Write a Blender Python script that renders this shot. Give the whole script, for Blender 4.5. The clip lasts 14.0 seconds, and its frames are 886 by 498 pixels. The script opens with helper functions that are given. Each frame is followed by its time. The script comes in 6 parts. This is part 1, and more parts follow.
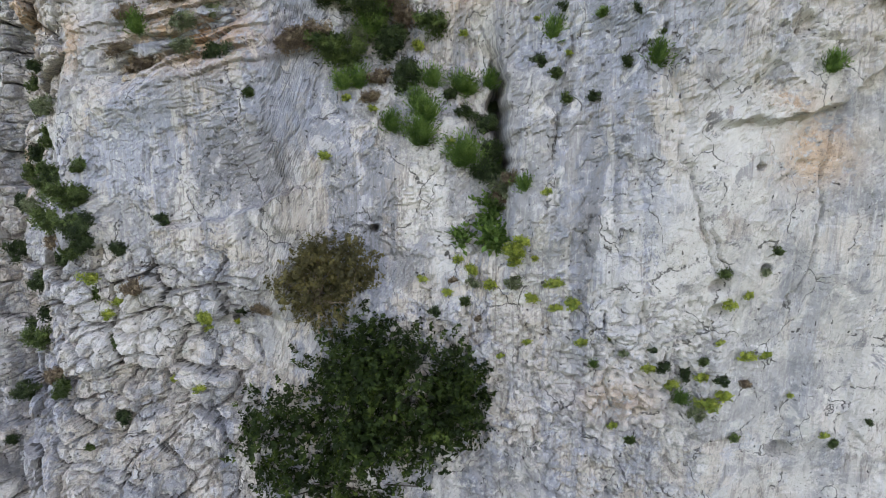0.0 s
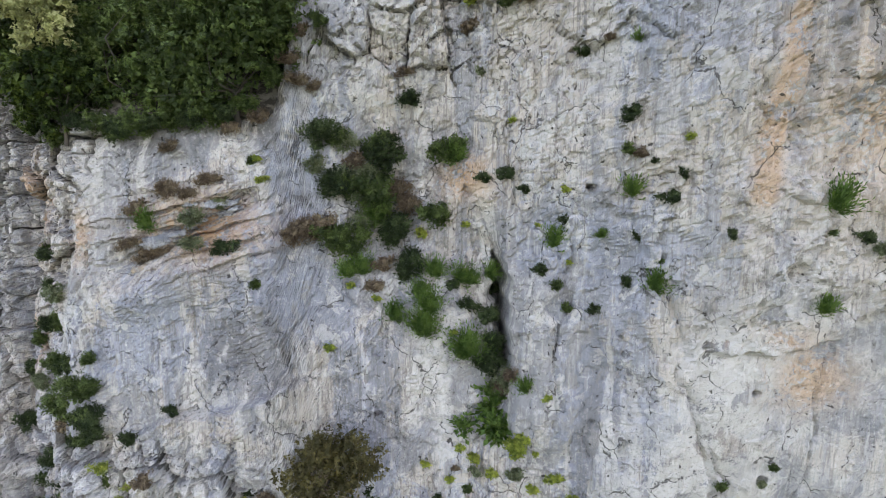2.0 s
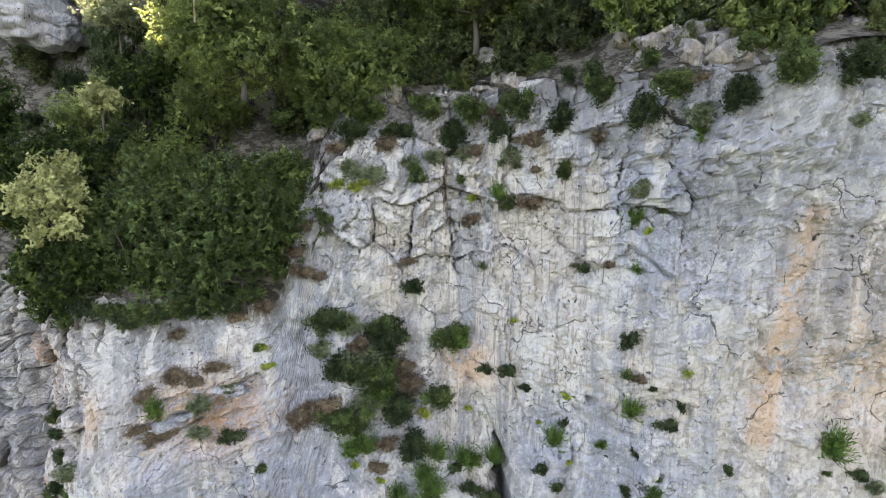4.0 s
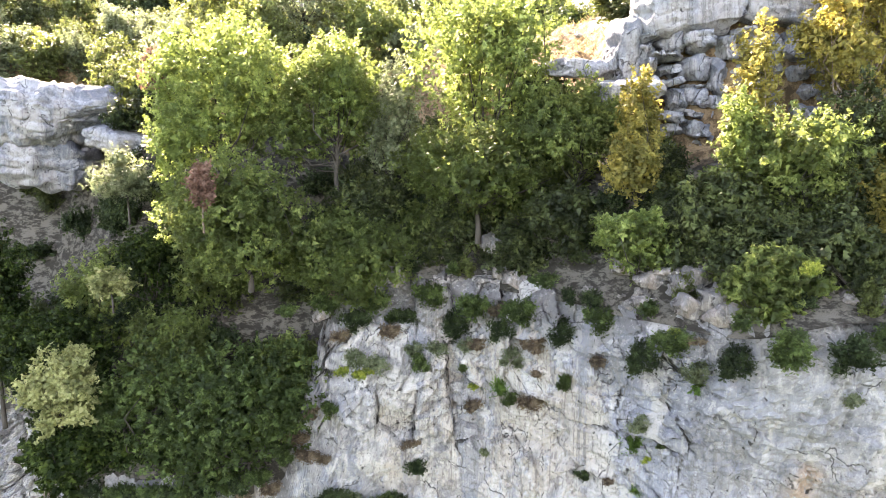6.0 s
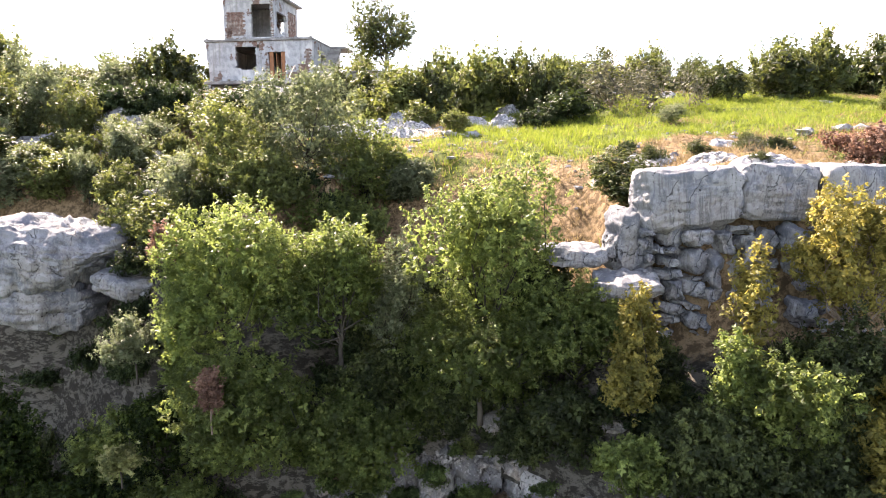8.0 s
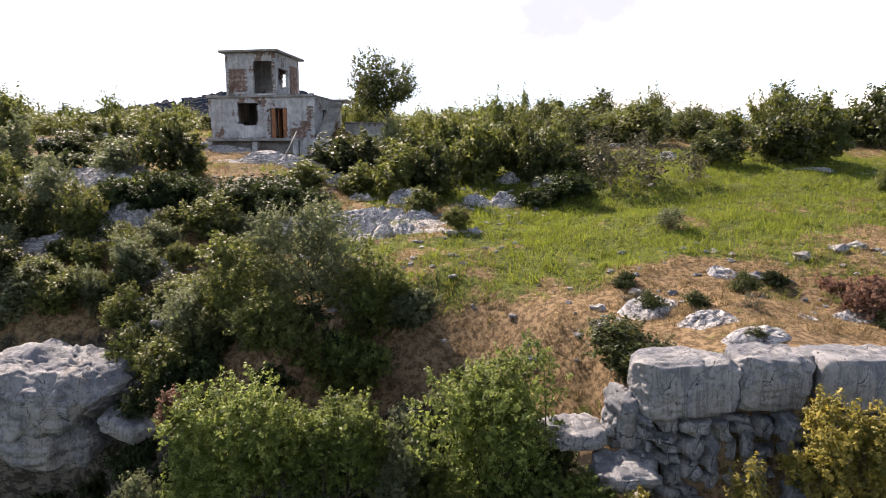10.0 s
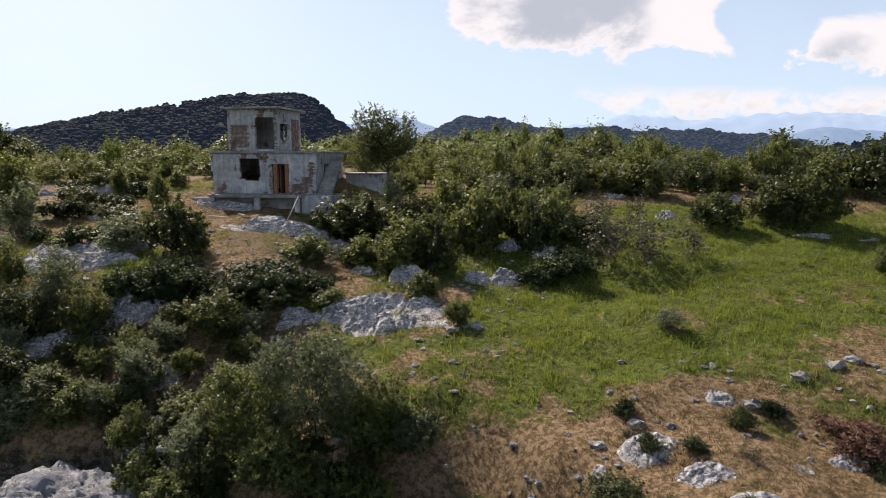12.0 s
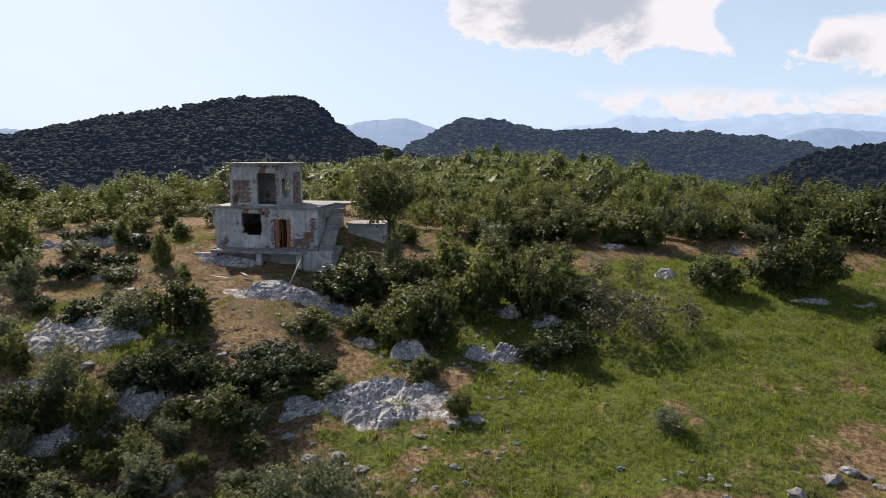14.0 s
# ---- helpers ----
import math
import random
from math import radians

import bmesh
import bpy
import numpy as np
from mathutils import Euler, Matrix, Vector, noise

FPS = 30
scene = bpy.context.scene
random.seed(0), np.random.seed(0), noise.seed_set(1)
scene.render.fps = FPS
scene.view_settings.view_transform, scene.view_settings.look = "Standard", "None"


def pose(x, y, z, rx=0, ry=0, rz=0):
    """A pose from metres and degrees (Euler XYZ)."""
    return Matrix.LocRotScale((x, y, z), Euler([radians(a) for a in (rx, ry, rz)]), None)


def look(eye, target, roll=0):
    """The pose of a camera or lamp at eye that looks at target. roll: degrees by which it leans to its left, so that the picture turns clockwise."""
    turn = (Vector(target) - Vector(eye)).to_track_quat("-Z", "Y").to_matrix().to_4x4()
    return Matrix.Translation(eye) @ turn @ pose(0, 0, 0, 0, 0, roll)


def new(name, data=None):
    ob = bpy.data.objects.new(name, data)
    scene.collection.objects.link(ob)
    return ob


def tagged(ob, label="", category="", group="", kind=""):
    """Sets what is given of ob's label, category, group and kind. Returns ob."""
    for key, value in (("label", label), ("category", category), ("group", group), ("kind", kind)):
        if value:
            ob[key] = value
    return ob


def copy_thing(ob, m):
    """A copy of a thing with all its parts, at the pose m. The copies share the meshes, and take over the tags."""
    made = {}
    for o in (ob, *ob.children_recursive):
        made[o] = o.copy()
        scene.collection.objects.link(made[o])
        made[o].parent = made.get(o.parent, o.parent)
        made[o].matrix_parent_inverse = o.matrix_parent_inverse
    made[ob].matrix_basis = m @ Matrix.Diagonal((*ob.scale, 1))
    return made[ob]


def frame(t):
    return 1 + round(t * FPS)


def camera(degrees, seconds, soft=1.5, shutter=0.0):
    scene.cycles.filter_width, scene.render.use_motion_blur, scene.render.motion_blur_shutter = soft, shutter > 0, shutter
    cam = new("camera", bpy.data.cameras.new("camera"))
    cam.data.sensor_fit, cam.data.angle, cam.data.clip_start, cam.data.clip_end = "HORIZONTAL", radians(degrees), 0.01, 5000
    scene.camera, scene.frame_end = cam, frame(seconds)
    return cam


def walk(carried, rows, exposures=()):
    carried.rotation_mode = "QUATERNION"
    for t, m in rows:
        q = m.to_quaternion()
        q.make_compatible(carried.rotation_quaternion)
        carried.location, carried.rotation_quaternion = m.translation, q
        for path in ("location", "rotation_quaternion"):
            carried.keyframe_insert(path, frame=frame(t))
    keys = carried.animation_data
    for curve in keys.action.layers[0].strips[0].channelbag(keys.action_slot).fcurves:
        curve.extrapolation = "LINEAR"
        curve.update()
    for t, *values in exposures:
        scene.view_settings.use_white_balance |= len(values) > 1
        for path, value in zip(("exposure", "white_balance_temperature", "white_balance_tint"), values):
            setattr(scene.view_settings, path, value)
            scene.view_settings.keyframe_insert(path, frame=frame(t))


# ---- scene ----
# ---- camera and walk: a steady climb, the lens held still ----
cam = camera(72.0, 14.0, 0.6)
PITCH, CLIMB = -8.74, (-0.399, 2.412, 28.402)
walk(cam, [(t, pose(CLIMB[0] * t / 14, CLIMB[1] * t / 14, CLIMB[2] * t / 14, 90 + PITCH, 0, 0)) for t in (0.0, 3.5, 7.0, 10.5, 14.0)],
     exposures=((0.0, 3.46, 7350, 24), (3.2, 3.55, 7350, 24), (5.3, 4.05, 7400, 24), (6.5, 4.0, 7350, 24), (7.5, 3.22, 7200, 24), (9.0, 2.1, 7200, 24), (11.4, 0.76, 6850, 19), (14.0, 0.62, 6650, 17)))

# ---- sky and sun ----
SUN_AZ, SUN_EL = 32.0, 40.0  # degrees to the left of straight ahead, and above the horizon
sun_way = Vector((-math.sin(radians(SUN_AZ)) * math.cos(radians(SUN_EL)), math.cos(radians(SUN_AZ)) * math.cos(radians(SUN_EL)), math.sin(radians(SUN_EL))))
sun = new("sun", bpy.data.lights.new("sun", "SUN"))
sun.data.energy, sun.data.angle, sun.data.color = 4.93, radians(0.55), (1.0, 0.93, 0.80)
sun.matrix_world = look((0, 0, 60), Vector((0, 0, 60)) - sun_way)


class Tree:
    """A node tree with short calls for making and linking nodes."""
    def __init__(self, owner):
        owner.use_nodes = True
        self.t = owner.node_tree
        self.t.nodes.clear()

    def n(self, kind, operation="", data_type="", interpolation_type="", use_clamp=False, **kw):
        node = self.t.nodes.new(kind)
        if operation:
            node.operation = operation
        if use_clamp:
            node.use_clamp = True
        if data_type:
            node.data_type = data_type
        if interpolation_type:
            node.interpolation_type = interpolation_type
        for key, value in kw.items():
            node.inputs[key[2:].replace("_", " ")].default_value = value
        return node

    def l(self, a, b):
        self.t.links.new(a, b)

    def math(self, op, a, b=None, c=None, clamp=False):
        node = self.n("ShaderNodeMath", operation=op, use_clamp=clamp)
        for k, v in enumerate((a, b, c)):
            if v is None:
                continue
            if isinstance(v, (int, float)):
                node.inputs[k].default_value = v
            else:
                self.l(v, node.inputs[k])
        return node.outputs[0]

    def step(self, v, lo, hi, out0=0.0, out1=1.0):
        node = self.n("ShaderNodeMapRange", interpolation_type="SMOOTHSTEP")
        self.l(v, node.inputs[0])
        for k, value in enumerate((lo, hi, out0, out1)):
            node.inputs[k + 1].default_value = value
        return node.outputs[0]

    def noise(self, vec, scale, detail=4.0, rough=0.55, distort=0.0):
        node = self.n("ShaderNodeTexNoise", i_Scale=scale, i_Detail=detail, i_Roughness=rough, i_Distortion=distort)
        if vec is not None:
            self.l(vec, node.inputs["Vector"])
        return node.outputs[0]

    def scaled(self, vec, s):
        node = self.n("ShaderNodeMapping")
        node.inputs["Scale"].default_value = s
        self.l(vec, node.inputs["Vector"])
        return node.outputs[0]

    def mix(self, fac, a, b):
        node = self.n("ShaderNodeMix", data_type="RGBA")
        for sock, v in ((node.inputs[0], fac), (node.inputs[6], a), (node.inputs[7], b)):
            if isinstance(v, (int, float)):
                sock.default_value = v
            elif isinstance(v, tuple):
                sock.default_value = (*v, 1.0)
            else:
                self.l(v, sock)
        return node.outputs[2]


world = bpy.data.worlds.new("world")
scene.world = world
w = Tree(world)
sky = w.n("ShaderNodeTexSky")
sky.sky_type, sky.sun_disc, sky.sun_elevation, sky.sun_rotation = "NISHITA", False, radians(SUN_EL), radians(-SUN_AZ)
sky.air_density, sky.dust_density, sky.ozone_density, sky.altitude = 1.0, 2.2, 1.4, 400.0
way = w.n("ShaderNodeTexCoord").outputs["Generated"]
sep = w.n("ShaderNodeSeparateXYZ")
w.l(way, sep.inputs[0])
ahead = w.math("MAXIMUM", w.math("ABSOLUTE", sep.outputs[1]), 0.15)
cu, cv = w.math("DIVIDE", sep.outputs[0], ahead), w.math("DIVIDE", sep.outputs[2], ahead)
flat = w.n("ShaderNodeCombineXYZ")
w.l(cu, flat.inputs[0]), w.l(cv, flat.inputs[1])
billow = w.noise(w.scaled(flat.outputs[0], (8.0, 12.0, 1.0)), 1.0, 10.0, 0.62, 0.25)
wide = w.noise(w.scaled(flat.outputs[0], (5.0, 7.0, 1.0)), 1.0, 4.0, 0.5)


def bank(u0, u1, v0, v1, soft_u=0.05, soft_v=0.03):
    a = w.math("MULTIPLY", w.step(cu, u0 - soft_u, u0 + soft_u), w.step(cu, u1 - soft_u, u1 + soft_u, 1.0, 0.0))
    b = w.math("MULTIPLY", w.step(cv, v0 - soft_v, v0 + soft_v), w.step(cv, v1 - soft_v, v1 + soft_v, 1.0, 0.0))
    return w.math("MULTIPLY", a, b)


cu = w.math("ADD", cu, w.math("ADD", w.math("MULTIPLY", w.math("SUBTRACT", wide, 0.5), 0.30), w.math("MULTIPLY", w.math("SUBTRACT", billow, 0.5), 0.10)))
cv = w.math("ADD", cv, w.math("MULTIPLY", w.math("SUBTRACT", billow, 0.5), 0.12))
high = w.math("MAXIMUM", bank(0.035, 0.47, 0.165, 0.75, 0.05, 0.03), bank(0.55, 0.80, 0.145, 0.215, 0.05, 0.03))
low = bank(0.18, 1.2, 0.055, 0.118, 0.12, 0.035)
thin = w.math("MAXIMUM", bank(-0.585, -0.53, 0.112, 0.122, 0.03, 0.012), bank(-0.44, -0.27, 0.110, 0.120, 0.05, 0.012))
shape = w.math("MAXIMUM", w.math("MAXIMUM", high, w.math("MULTIPLY", low, 0.62)), w.math("MULTIPLY", thin, 0.6))
cover = w.math("ADD", w.math("MULTIPLY", shape, 0.62), w.math("MULTIPLY", w.math("SUBTRACT", billow, 0.5), 1.15))
cover = w.math("ADD", cover, w.math("MULTIPLY", w.step(cv, 0.6, 1.3), w.math("MULTIPLY", wide, 0.3)))
cloud = w.step(cover, 0.22, 0.42)
heart = w.math("MAXIMUM", bank(0.07, 0.33, 0.18, 0.60, 0.06, 0.035), bank(0.585, 0.70, 0.150, 0.185, 0.045, 0.03))
shade = w.math("MULTIPLY", w.step(w.math("ADD", w.math("MULTIPLY", heart, 0.8), w.math("MULTIPLY", w.math("SUBTRACT", billow, 0.5), 1.3)), 0.15, 0.85), cloud)
shade = w.math("MAXIMUM", shade, w.math("MULTIPLY", w.math("MULTIPLY", low, w.step(billow, 0.50, 0.62)), 0.35))
white = w.mix(shade, (9.8, 9.9, 10.1), (5.3, 6.0, 6.9))
haze = w.math("MULTIPLY", w.step(cv, 0.0, 0.30, 0.85, 0.6), w.step(cv, 0.45, 1.4, 1.0, 0.05))
clear = w.mix(haze, sky.outputs[0], (7.4, 9.8, 12.0))
back = w.n("ShaderNodeBackground", i_Strength=0.06)
w.l(w.mix(cloud, clear, white), back.inputs[0])
w.l(back.outputs[0], w.n("ShaderNodeOutputWorld").inputs[0])

# ---- numbers: noise and smooth steps on arrays ----
def lattice(ix, iy, iz, seed):
    h = (ix * 374761393 + iy * 668265263 + iz * 1274126177 + seed * 974634777) & 0xFFFFFFFF
    h = ((h ^ (h >> 13)) * 1274126177) & 0xFFFFFFFF
    return ((h ^ (h >> 16)) & 0xFFFF) / 65535.0


def vnoise(x, y, z=0.0, seed=0):
    x, y, z = np.broadcast_arrays(np.asarray(x, float), np.asarray(y, float), np.asarray(z, float))
    ix, iy, iz = (np.floor(a).astype(np.int64) for a in (x, y, z))
    fx, fy, fz = x - ix, y - iy, z - iz
    fx, fy, fz = (f * f * (3 - 2 * f) for f in (fx, fy, fz))
    out = 0.0
    for dx in (0, 1):
        for dy in (0, 1):
            for dz in (0, 1):
                wgt = (fx if dx else 1 - fx) * (fy if dy else 1 - fy) * (fz if dz else 1 - fz)
                out = out + wgt * lattice(ix + dx, iy + dy, iz + dz, seed)
    return out * 2 - 1


def fbm(x, y, z=0.0, octaves=4, seed=0, gain=0.5):
    total, amp = 0.0, 1.0
    for k in range(octaves):
        total = total + amp * vnoise(np.asarray(x) * 2.03 ** k, np.asarray(y) * 2.03 ** k, np.asarray(z) * 2.03 ** k, seed + 17 * k)
        amp *= gain
    return total


def ss(v, lo, hi):
    t = np.clip((v - lo) / (hi - lo), 0, 1)
    return t * t * (3 - 2 * t)


def softmin(a, b, k):
    h = np.clip(0.5 + 0.5 * (b - a) / k, 0, 1)
    return b * (1 - h) + a * h - k * h * (1 - h)


def worley(px, py, seed):
    """Cells round jittered lattice points: offset from the nearest one, two random numbers of its cell, and the distance to the cell's border."""
    px, py = np.asarray(px, float), np.asarray(py, float)
    ix, iy = np.floor(px).astype(np.int64), np.floor(py).astype(np.int64)
    best, second = np.full(px.shape, 9.0), np.full(px.shape, 9.0)
    out = [np.zeros(px.shape) for _ in range(4)]
    for ox in (-1, 0, 1):
        for oy in (-1, 0, 1):
            a, b = ix + ox, iy + oy
            dx, dy = px - a - 0.1 - 0.8 * lattice(a, b, 0, seed), py - b - 0.1 - 0.8 * lattice(a, b, 1, seed)
            d = np.hypot(dx, dy)
            near = d < best
            second = np.where(near, best, np.minimum(second, d))
            for store, v in zip(out, (dx, dy, lattice(a, b, 2, seed) * 2 - 1, lattice(a, b, 3, seed) * 2 - 1)):
                store[...] = np.where(near, v, store)
            best = np.where(near, d, best)
    return (*out, second - best)


def ridged(x, y, z=0.0, octaves=4, seed=0, gain=0.55):
    total, amp = 0.0, 1.0
    for k in range(octaves):
        total = total + amp * (1 - 2 * np.abs(vnoise(np.asarray(x) * 2.1 ** k, np.asarray(y) * 2.1 ** k, np.asarray(z) * 2.1 ** k, seed + 13 * k)))
        amp *= gain
    return total


# ---- meshes ----
def mesh_of(name, verts, faces, mat=None, smooth=False):
    me = bpy.data.meshes.new(name)
    verts, faces = np.asarray(verts, np.float32), np.asarray(faces, np.int32)
    n, k = faces.shape
    me.vertices.add(len(verts)), me.loops.add(n * k), me.polygons.add(n)
    me.vertices.foreach_set("co", verts.ravel())
    me.loops.foreach_set("vertex_index", faces.ravel())
    me.polygons.foreach_set("loop_start", np.arange(n, dtype=np.int32) * k)
    me.polygons.foreach_set("loop_total", np.full(n, k, np.int32))
    me.polygons.foreach_set("use_smooth", np.full(n, smooth))
    if mat:
        me.materials.append(mat)
    me.update(calc_edges=True)
    return me


def part(name, data, material, parent, label=""):
    """Links a mesh or a bmesh as one part under its thing."""
    if isinstance(data, bmesh.types.BMesh):
        me = bpy.data.meshes.new(name)
        data.to_mesh(me)
        data.free()
        data = me
    if material and not data.materials:
        data.materials.append(material)
    ob = new(name, data)
    ob.parent = parent
    return tagged(ob, label)


def grid_faces(rows, cols):
    a = (np.arange(rows - 1)[:, None] * cols + np.arange(cols - 1)[None, :]).ravel()
    return np.stack([a, a + 1, a + cols + 1, a + cols], 1)


def tube(points, radii, sides=6):
    """A tapered tube along points: verts, quad faces (index from 0)."""
    points, radii = np.asarray(points, float), np.asarray(radii, float)
    ways = np.gradient(points, axis=0)
    ways /= np.linalg.norm(ways, axis=1, keepdims=True) + 1e-9
    ref = np.where(np.abs(ways[:, 2:3]) > 0.9, np.array([[1.0, 0, 0]]), np.array([[0, 0, 1.0]]))
    a = np.cross(ways, ref)
    a /= np.linalg.norm(a, axis=1, keepdims=True) + 1e-9
    b = np.cross(ways, a)
    ang = np.arange(sides) / sides * 2 * math.pi
    ring = a[:, None] * np.cos(ang)[None, :, None] + b[:, None] * np.sin(ang)[None, :, None]
    verts = (points[:, None] + ring * radii[:, None, None]).reshape(-1, 3)
    faces = []
    for r in range(len(points) - 1):
        for s in range(sides):
            faces.append((r * sides + s, r * sides + (s + 1) % sides, (r + 1) * sides + (s + 1) % sides, (r + 1) * sides + s))
    return verts, np.array(faces)


def joined(pieces):
    verts, faces, base = [], [], 0
    for v, f in pieces:
        verts.append(v), faces.append(f + base)
        base += len(v)
    return np.concatenate(verts), np.concatenate(faces)


def leaf_tris(rng, at, out, size, slim=0.6):
    """Small pointed leaves that lie like scales round the clumps they belong to."""
    n = len(at)
    face = out + np.array([0, 0, 0.45]) + rng.normal(0, 0.5, (n, 3))
    face /= np.linalg.norm(face, axis=1, keepdims=True) + 1e-9
    way = np.cross(face, rng.normal(0, 1, (n, 3))) + 0.3 * out
    way /= np.linalg.norm(way, axis=1, keepdims=True) + 1e-9
    side = np.cross(way, face)
    s = (size * rng.uniform(0.6, 1.35, n))[:, None]
    foot = at - way * s * 0.5
    v = np.stack([foot + side * s * slim * 0.5, at + way * s * 0.5, foot - side * s * slim * 0.5], 1).reshape(-1, 3)
    return v, np.arange(n * 3).reshape(n, 3)


def leaf_quads(rng, at, out, size, slim=0.55, fold=0.25, spread=0.8, face=0.9):
    """Leaves at the points, each a folded diamond that points along out with some spread and turns its face to the light above."""
    n = len(at)
    way = out + rng.normal(0, spread, (n, 3))
    way /= np.linalg.norm(way, axis=1, keepdims=True) + 1e-9
    up = np.array([0, 0, face]) + 0.35 * out + rng.normal(0, 0.55, (n, 3))
    side = np.cross(way, up)
    side /= np.linalg.norm(side, axis=1, keepdims=True) + 1e-9
    up = np.cross(side, way)
    s = (size * rng.uniform(0.6, 1.35, n))[:, None]
    mid = at + way * s * 0.45 + up * s * fold * 0.4
    v = np.stack([at, mid + side * s * slim * 0.5, at + way * s, mid - side * s * slim * 0.5], 1).reshape(-1, 3)
    f = np.arange(n * 4).reshape(n, 4)
    return v, f


def box(bm, x0, x1, y0, y1, z0, z1, bevel=0.0):
    r = bmesh.ops.create_cube(bm, size=1, matrix=Matrix.Translation(((x0 + x1) / 2, (y0 + y1) / 2, (z0 + z1) / 2)) @ Matrix.Diagonal((x1 - x0, y1 - y0, z1 - z0, 1)))
    if bevel:
        bmesh.ops.bevel(bm, geom=list({e for v in r["verts"] for e in v.link_edges}), offset=bevel, segments=1, affect="EDGES")
    return r["verts"]


def box_of(x0, x1, y0, y1, z0, z1, bevel=0.0):
    bm = bmesh.new()
    box(bm, x0, x1, y0, y1, z0, z1, bevel)
    return bm

# ---- materials ----
def material(name):
    mat = bpy.data.materials.new(name)
    t = Tree(mat)
    return mat, t


def finish(t, color, rough=0.85, bump=None, strength=0.3, distance=0.05, spec=0.25, metal=0.0):
    b = t.n("ShaderNodeBsdfPrincipled")
    b.inputs["Specular IOR Level"].default_value = spec
    b.inputs["Metallic"].default_value = metal
    for sock, v in ((b.inputs["Base Color"], color), (b.inputs["Roughness"], rough)):
        if isinstance(v, tuple):
            sock.default_value = (*v, 1.0)
        elif isinstance(v, (int, float)):
            sock.default_value = v
        else:
            t.l(v, sock)
    if bump is not None:
        node = t.n("ShaderNodeBump", i_Strength=strength, i_Distance=distance)
        t.l(bump, node.inputs["Height"])
        t.l(node.outputs[0], b.inputs["Normal"])
    t.l(b.outputs[0], t.n("ShaderNodeOutputMaterial").inputs[0])
    return b


def where(t):
    return t.n("ShaderNodeTexCoord").outputs["Object"]


def limestone(name, stained_shaded=True, pale=(0.62, 0.575, 0.52), grey=(0.37, 0.36, 0.355), colour_gain=(0.62, 0.625, 0.625), bedded=False):
    """Weathered limestone: pale base, blue-grey runs, warm stains, painted shade of hollows, cracks, dark pores and
    lichen specks.
    """
    mat, t = material(name)
    p = where(t)
    broad = t.noise(p, 0.32, 5.0, 0.62, 0.5)
    patch = t.noise(p, 1.5, 10.0, 0.74, 0.6)
    fine = t.noise(p, 6.5, 10.0, 0.74, 0.5)
    speck = t.noise(p, 17.0, 8.0, 0.78)
    grain = t.noise(p, 42.0, 5.0, 0.75)
    runs = t.noise(t.scaled(p, (1.5, 1.5, 0.14)), 1.0, 9.0, 0.62, 0.7)
    thin_runs = t.noise(t.scaled(p, (13.0, 13.0, 0.5)), 1.0, 8.0, 0.68, 0.3)
    col = t.mix(t.step(t.math("ADD", t.math("MULTIPLY", broad, 0.45), t.math("MULTIPLY", patch, 0.55)), 0.47, 0.52), grey, pale)
    col = t.mix(t.math("MULTIPLY", t.step(broad, 0.50, 0.56), 0.5), col, (0.50, 0.42, 0.34))
    if stained_shaded:
        tone = t.n("ShaderNodeVertexColor")
        tone.layer_name = "stain_and_shade"
        s = t.n("ShaderNodeSeparateColor")
        t.l(tone.outputs[0], s.inputs[0])
        uneven = t.math("ADD", t.math("MULTIPLY", patch, 0.6), t.math("MULTIPLY", runs, 0.4))
        col = t.mix(t.math("MULTIPLY", t.step(t.math("ADD", t.math("MULTIPLY", tone.outputs[1], 0.16), uneven), 0.53, 0.57), 0.8), col, (0.34, 0.365, 0.43))
    col = t.mix(t.math("MULTIPLY", t.step(runs, 0.51, 0.58), 0.7), col, (0.30, 0.305, 0.325))
    col = t.mix(t.math("MULTIPLY", t.step(runs, 0.47, 0.40), 0.6), col, (0.64, 0.605, 0.555))
    col = t.mix(t.math("MULTIPLY", t.step(thin_runs, 0.535, 0.57), t.step(broad, 0.44, 0.54, 0.08, 0.6)), col, (0.20, 0.185, 0.17))
    col = t.mix(t.math("MULTIPLY", t.step(thin_runs, 0.44, 0.40), 0.4), col, (0.60, 0.57, 0.53))
    col = t.mix(t.math("MULTIPLY", t.step(patch, 0.57, 0.585), 0.7), col, (0.66, 0.63, 0.58))
    if stained_shaded:
        ragged = t.step(t.math("ADD", patch, t.math("MULTIPLY", t.math("SUBTRACT", fine, 0.5), 0.9)), 0.40, 0.50)
        col = t.mix(t.math("MULTIPLY", t.math("MULTIPLY", s.outputs[0], ragged), 0.85), col, (0.60, 0.35, 0.17))
        # dark layer: grey smears, plus shade painted into cleft, recess and brink
        col = t.mix(t.math("MULTIPLY", s.outputs[1], t.step(runs, 0.43, 0.49)), col, (0.185, 0.175, 0.17))
        col = t.mix(t.math("MULTIPLY", s.outputs[2], t.step(patch, 0.43, 0.47)), col, (0.64, 0.61, 0.565))
    pocked = t.step(t.noise(p, 0.8, 6.0, 0.65, 0.4), 0.46, 0.56, 0.12, 0.8)
    col = t.mix(t.math("MULTIPLY", t.step(fine, 0.565, 0.60), 0.34), col, (0.22, 0.215, 0.21))
    col = t.mix(t.math("MULTIPLY", t.step(fine, 0.43, 0.40), 0.32), col, (0.74, 0.71, 0.67))
    col = t.mix(t.math("MULTIPLY", t.step(speck, 0.58, 0.61), pocked), col, (0.13, 0.125, 0.12))
    col = t.mix(t.math("MULTIPLY", t.step(speck, 0.42, 0.40), t.math("MULTIPLY", pocked, 0.5)), col, (0.80, 0.775, 0.735))
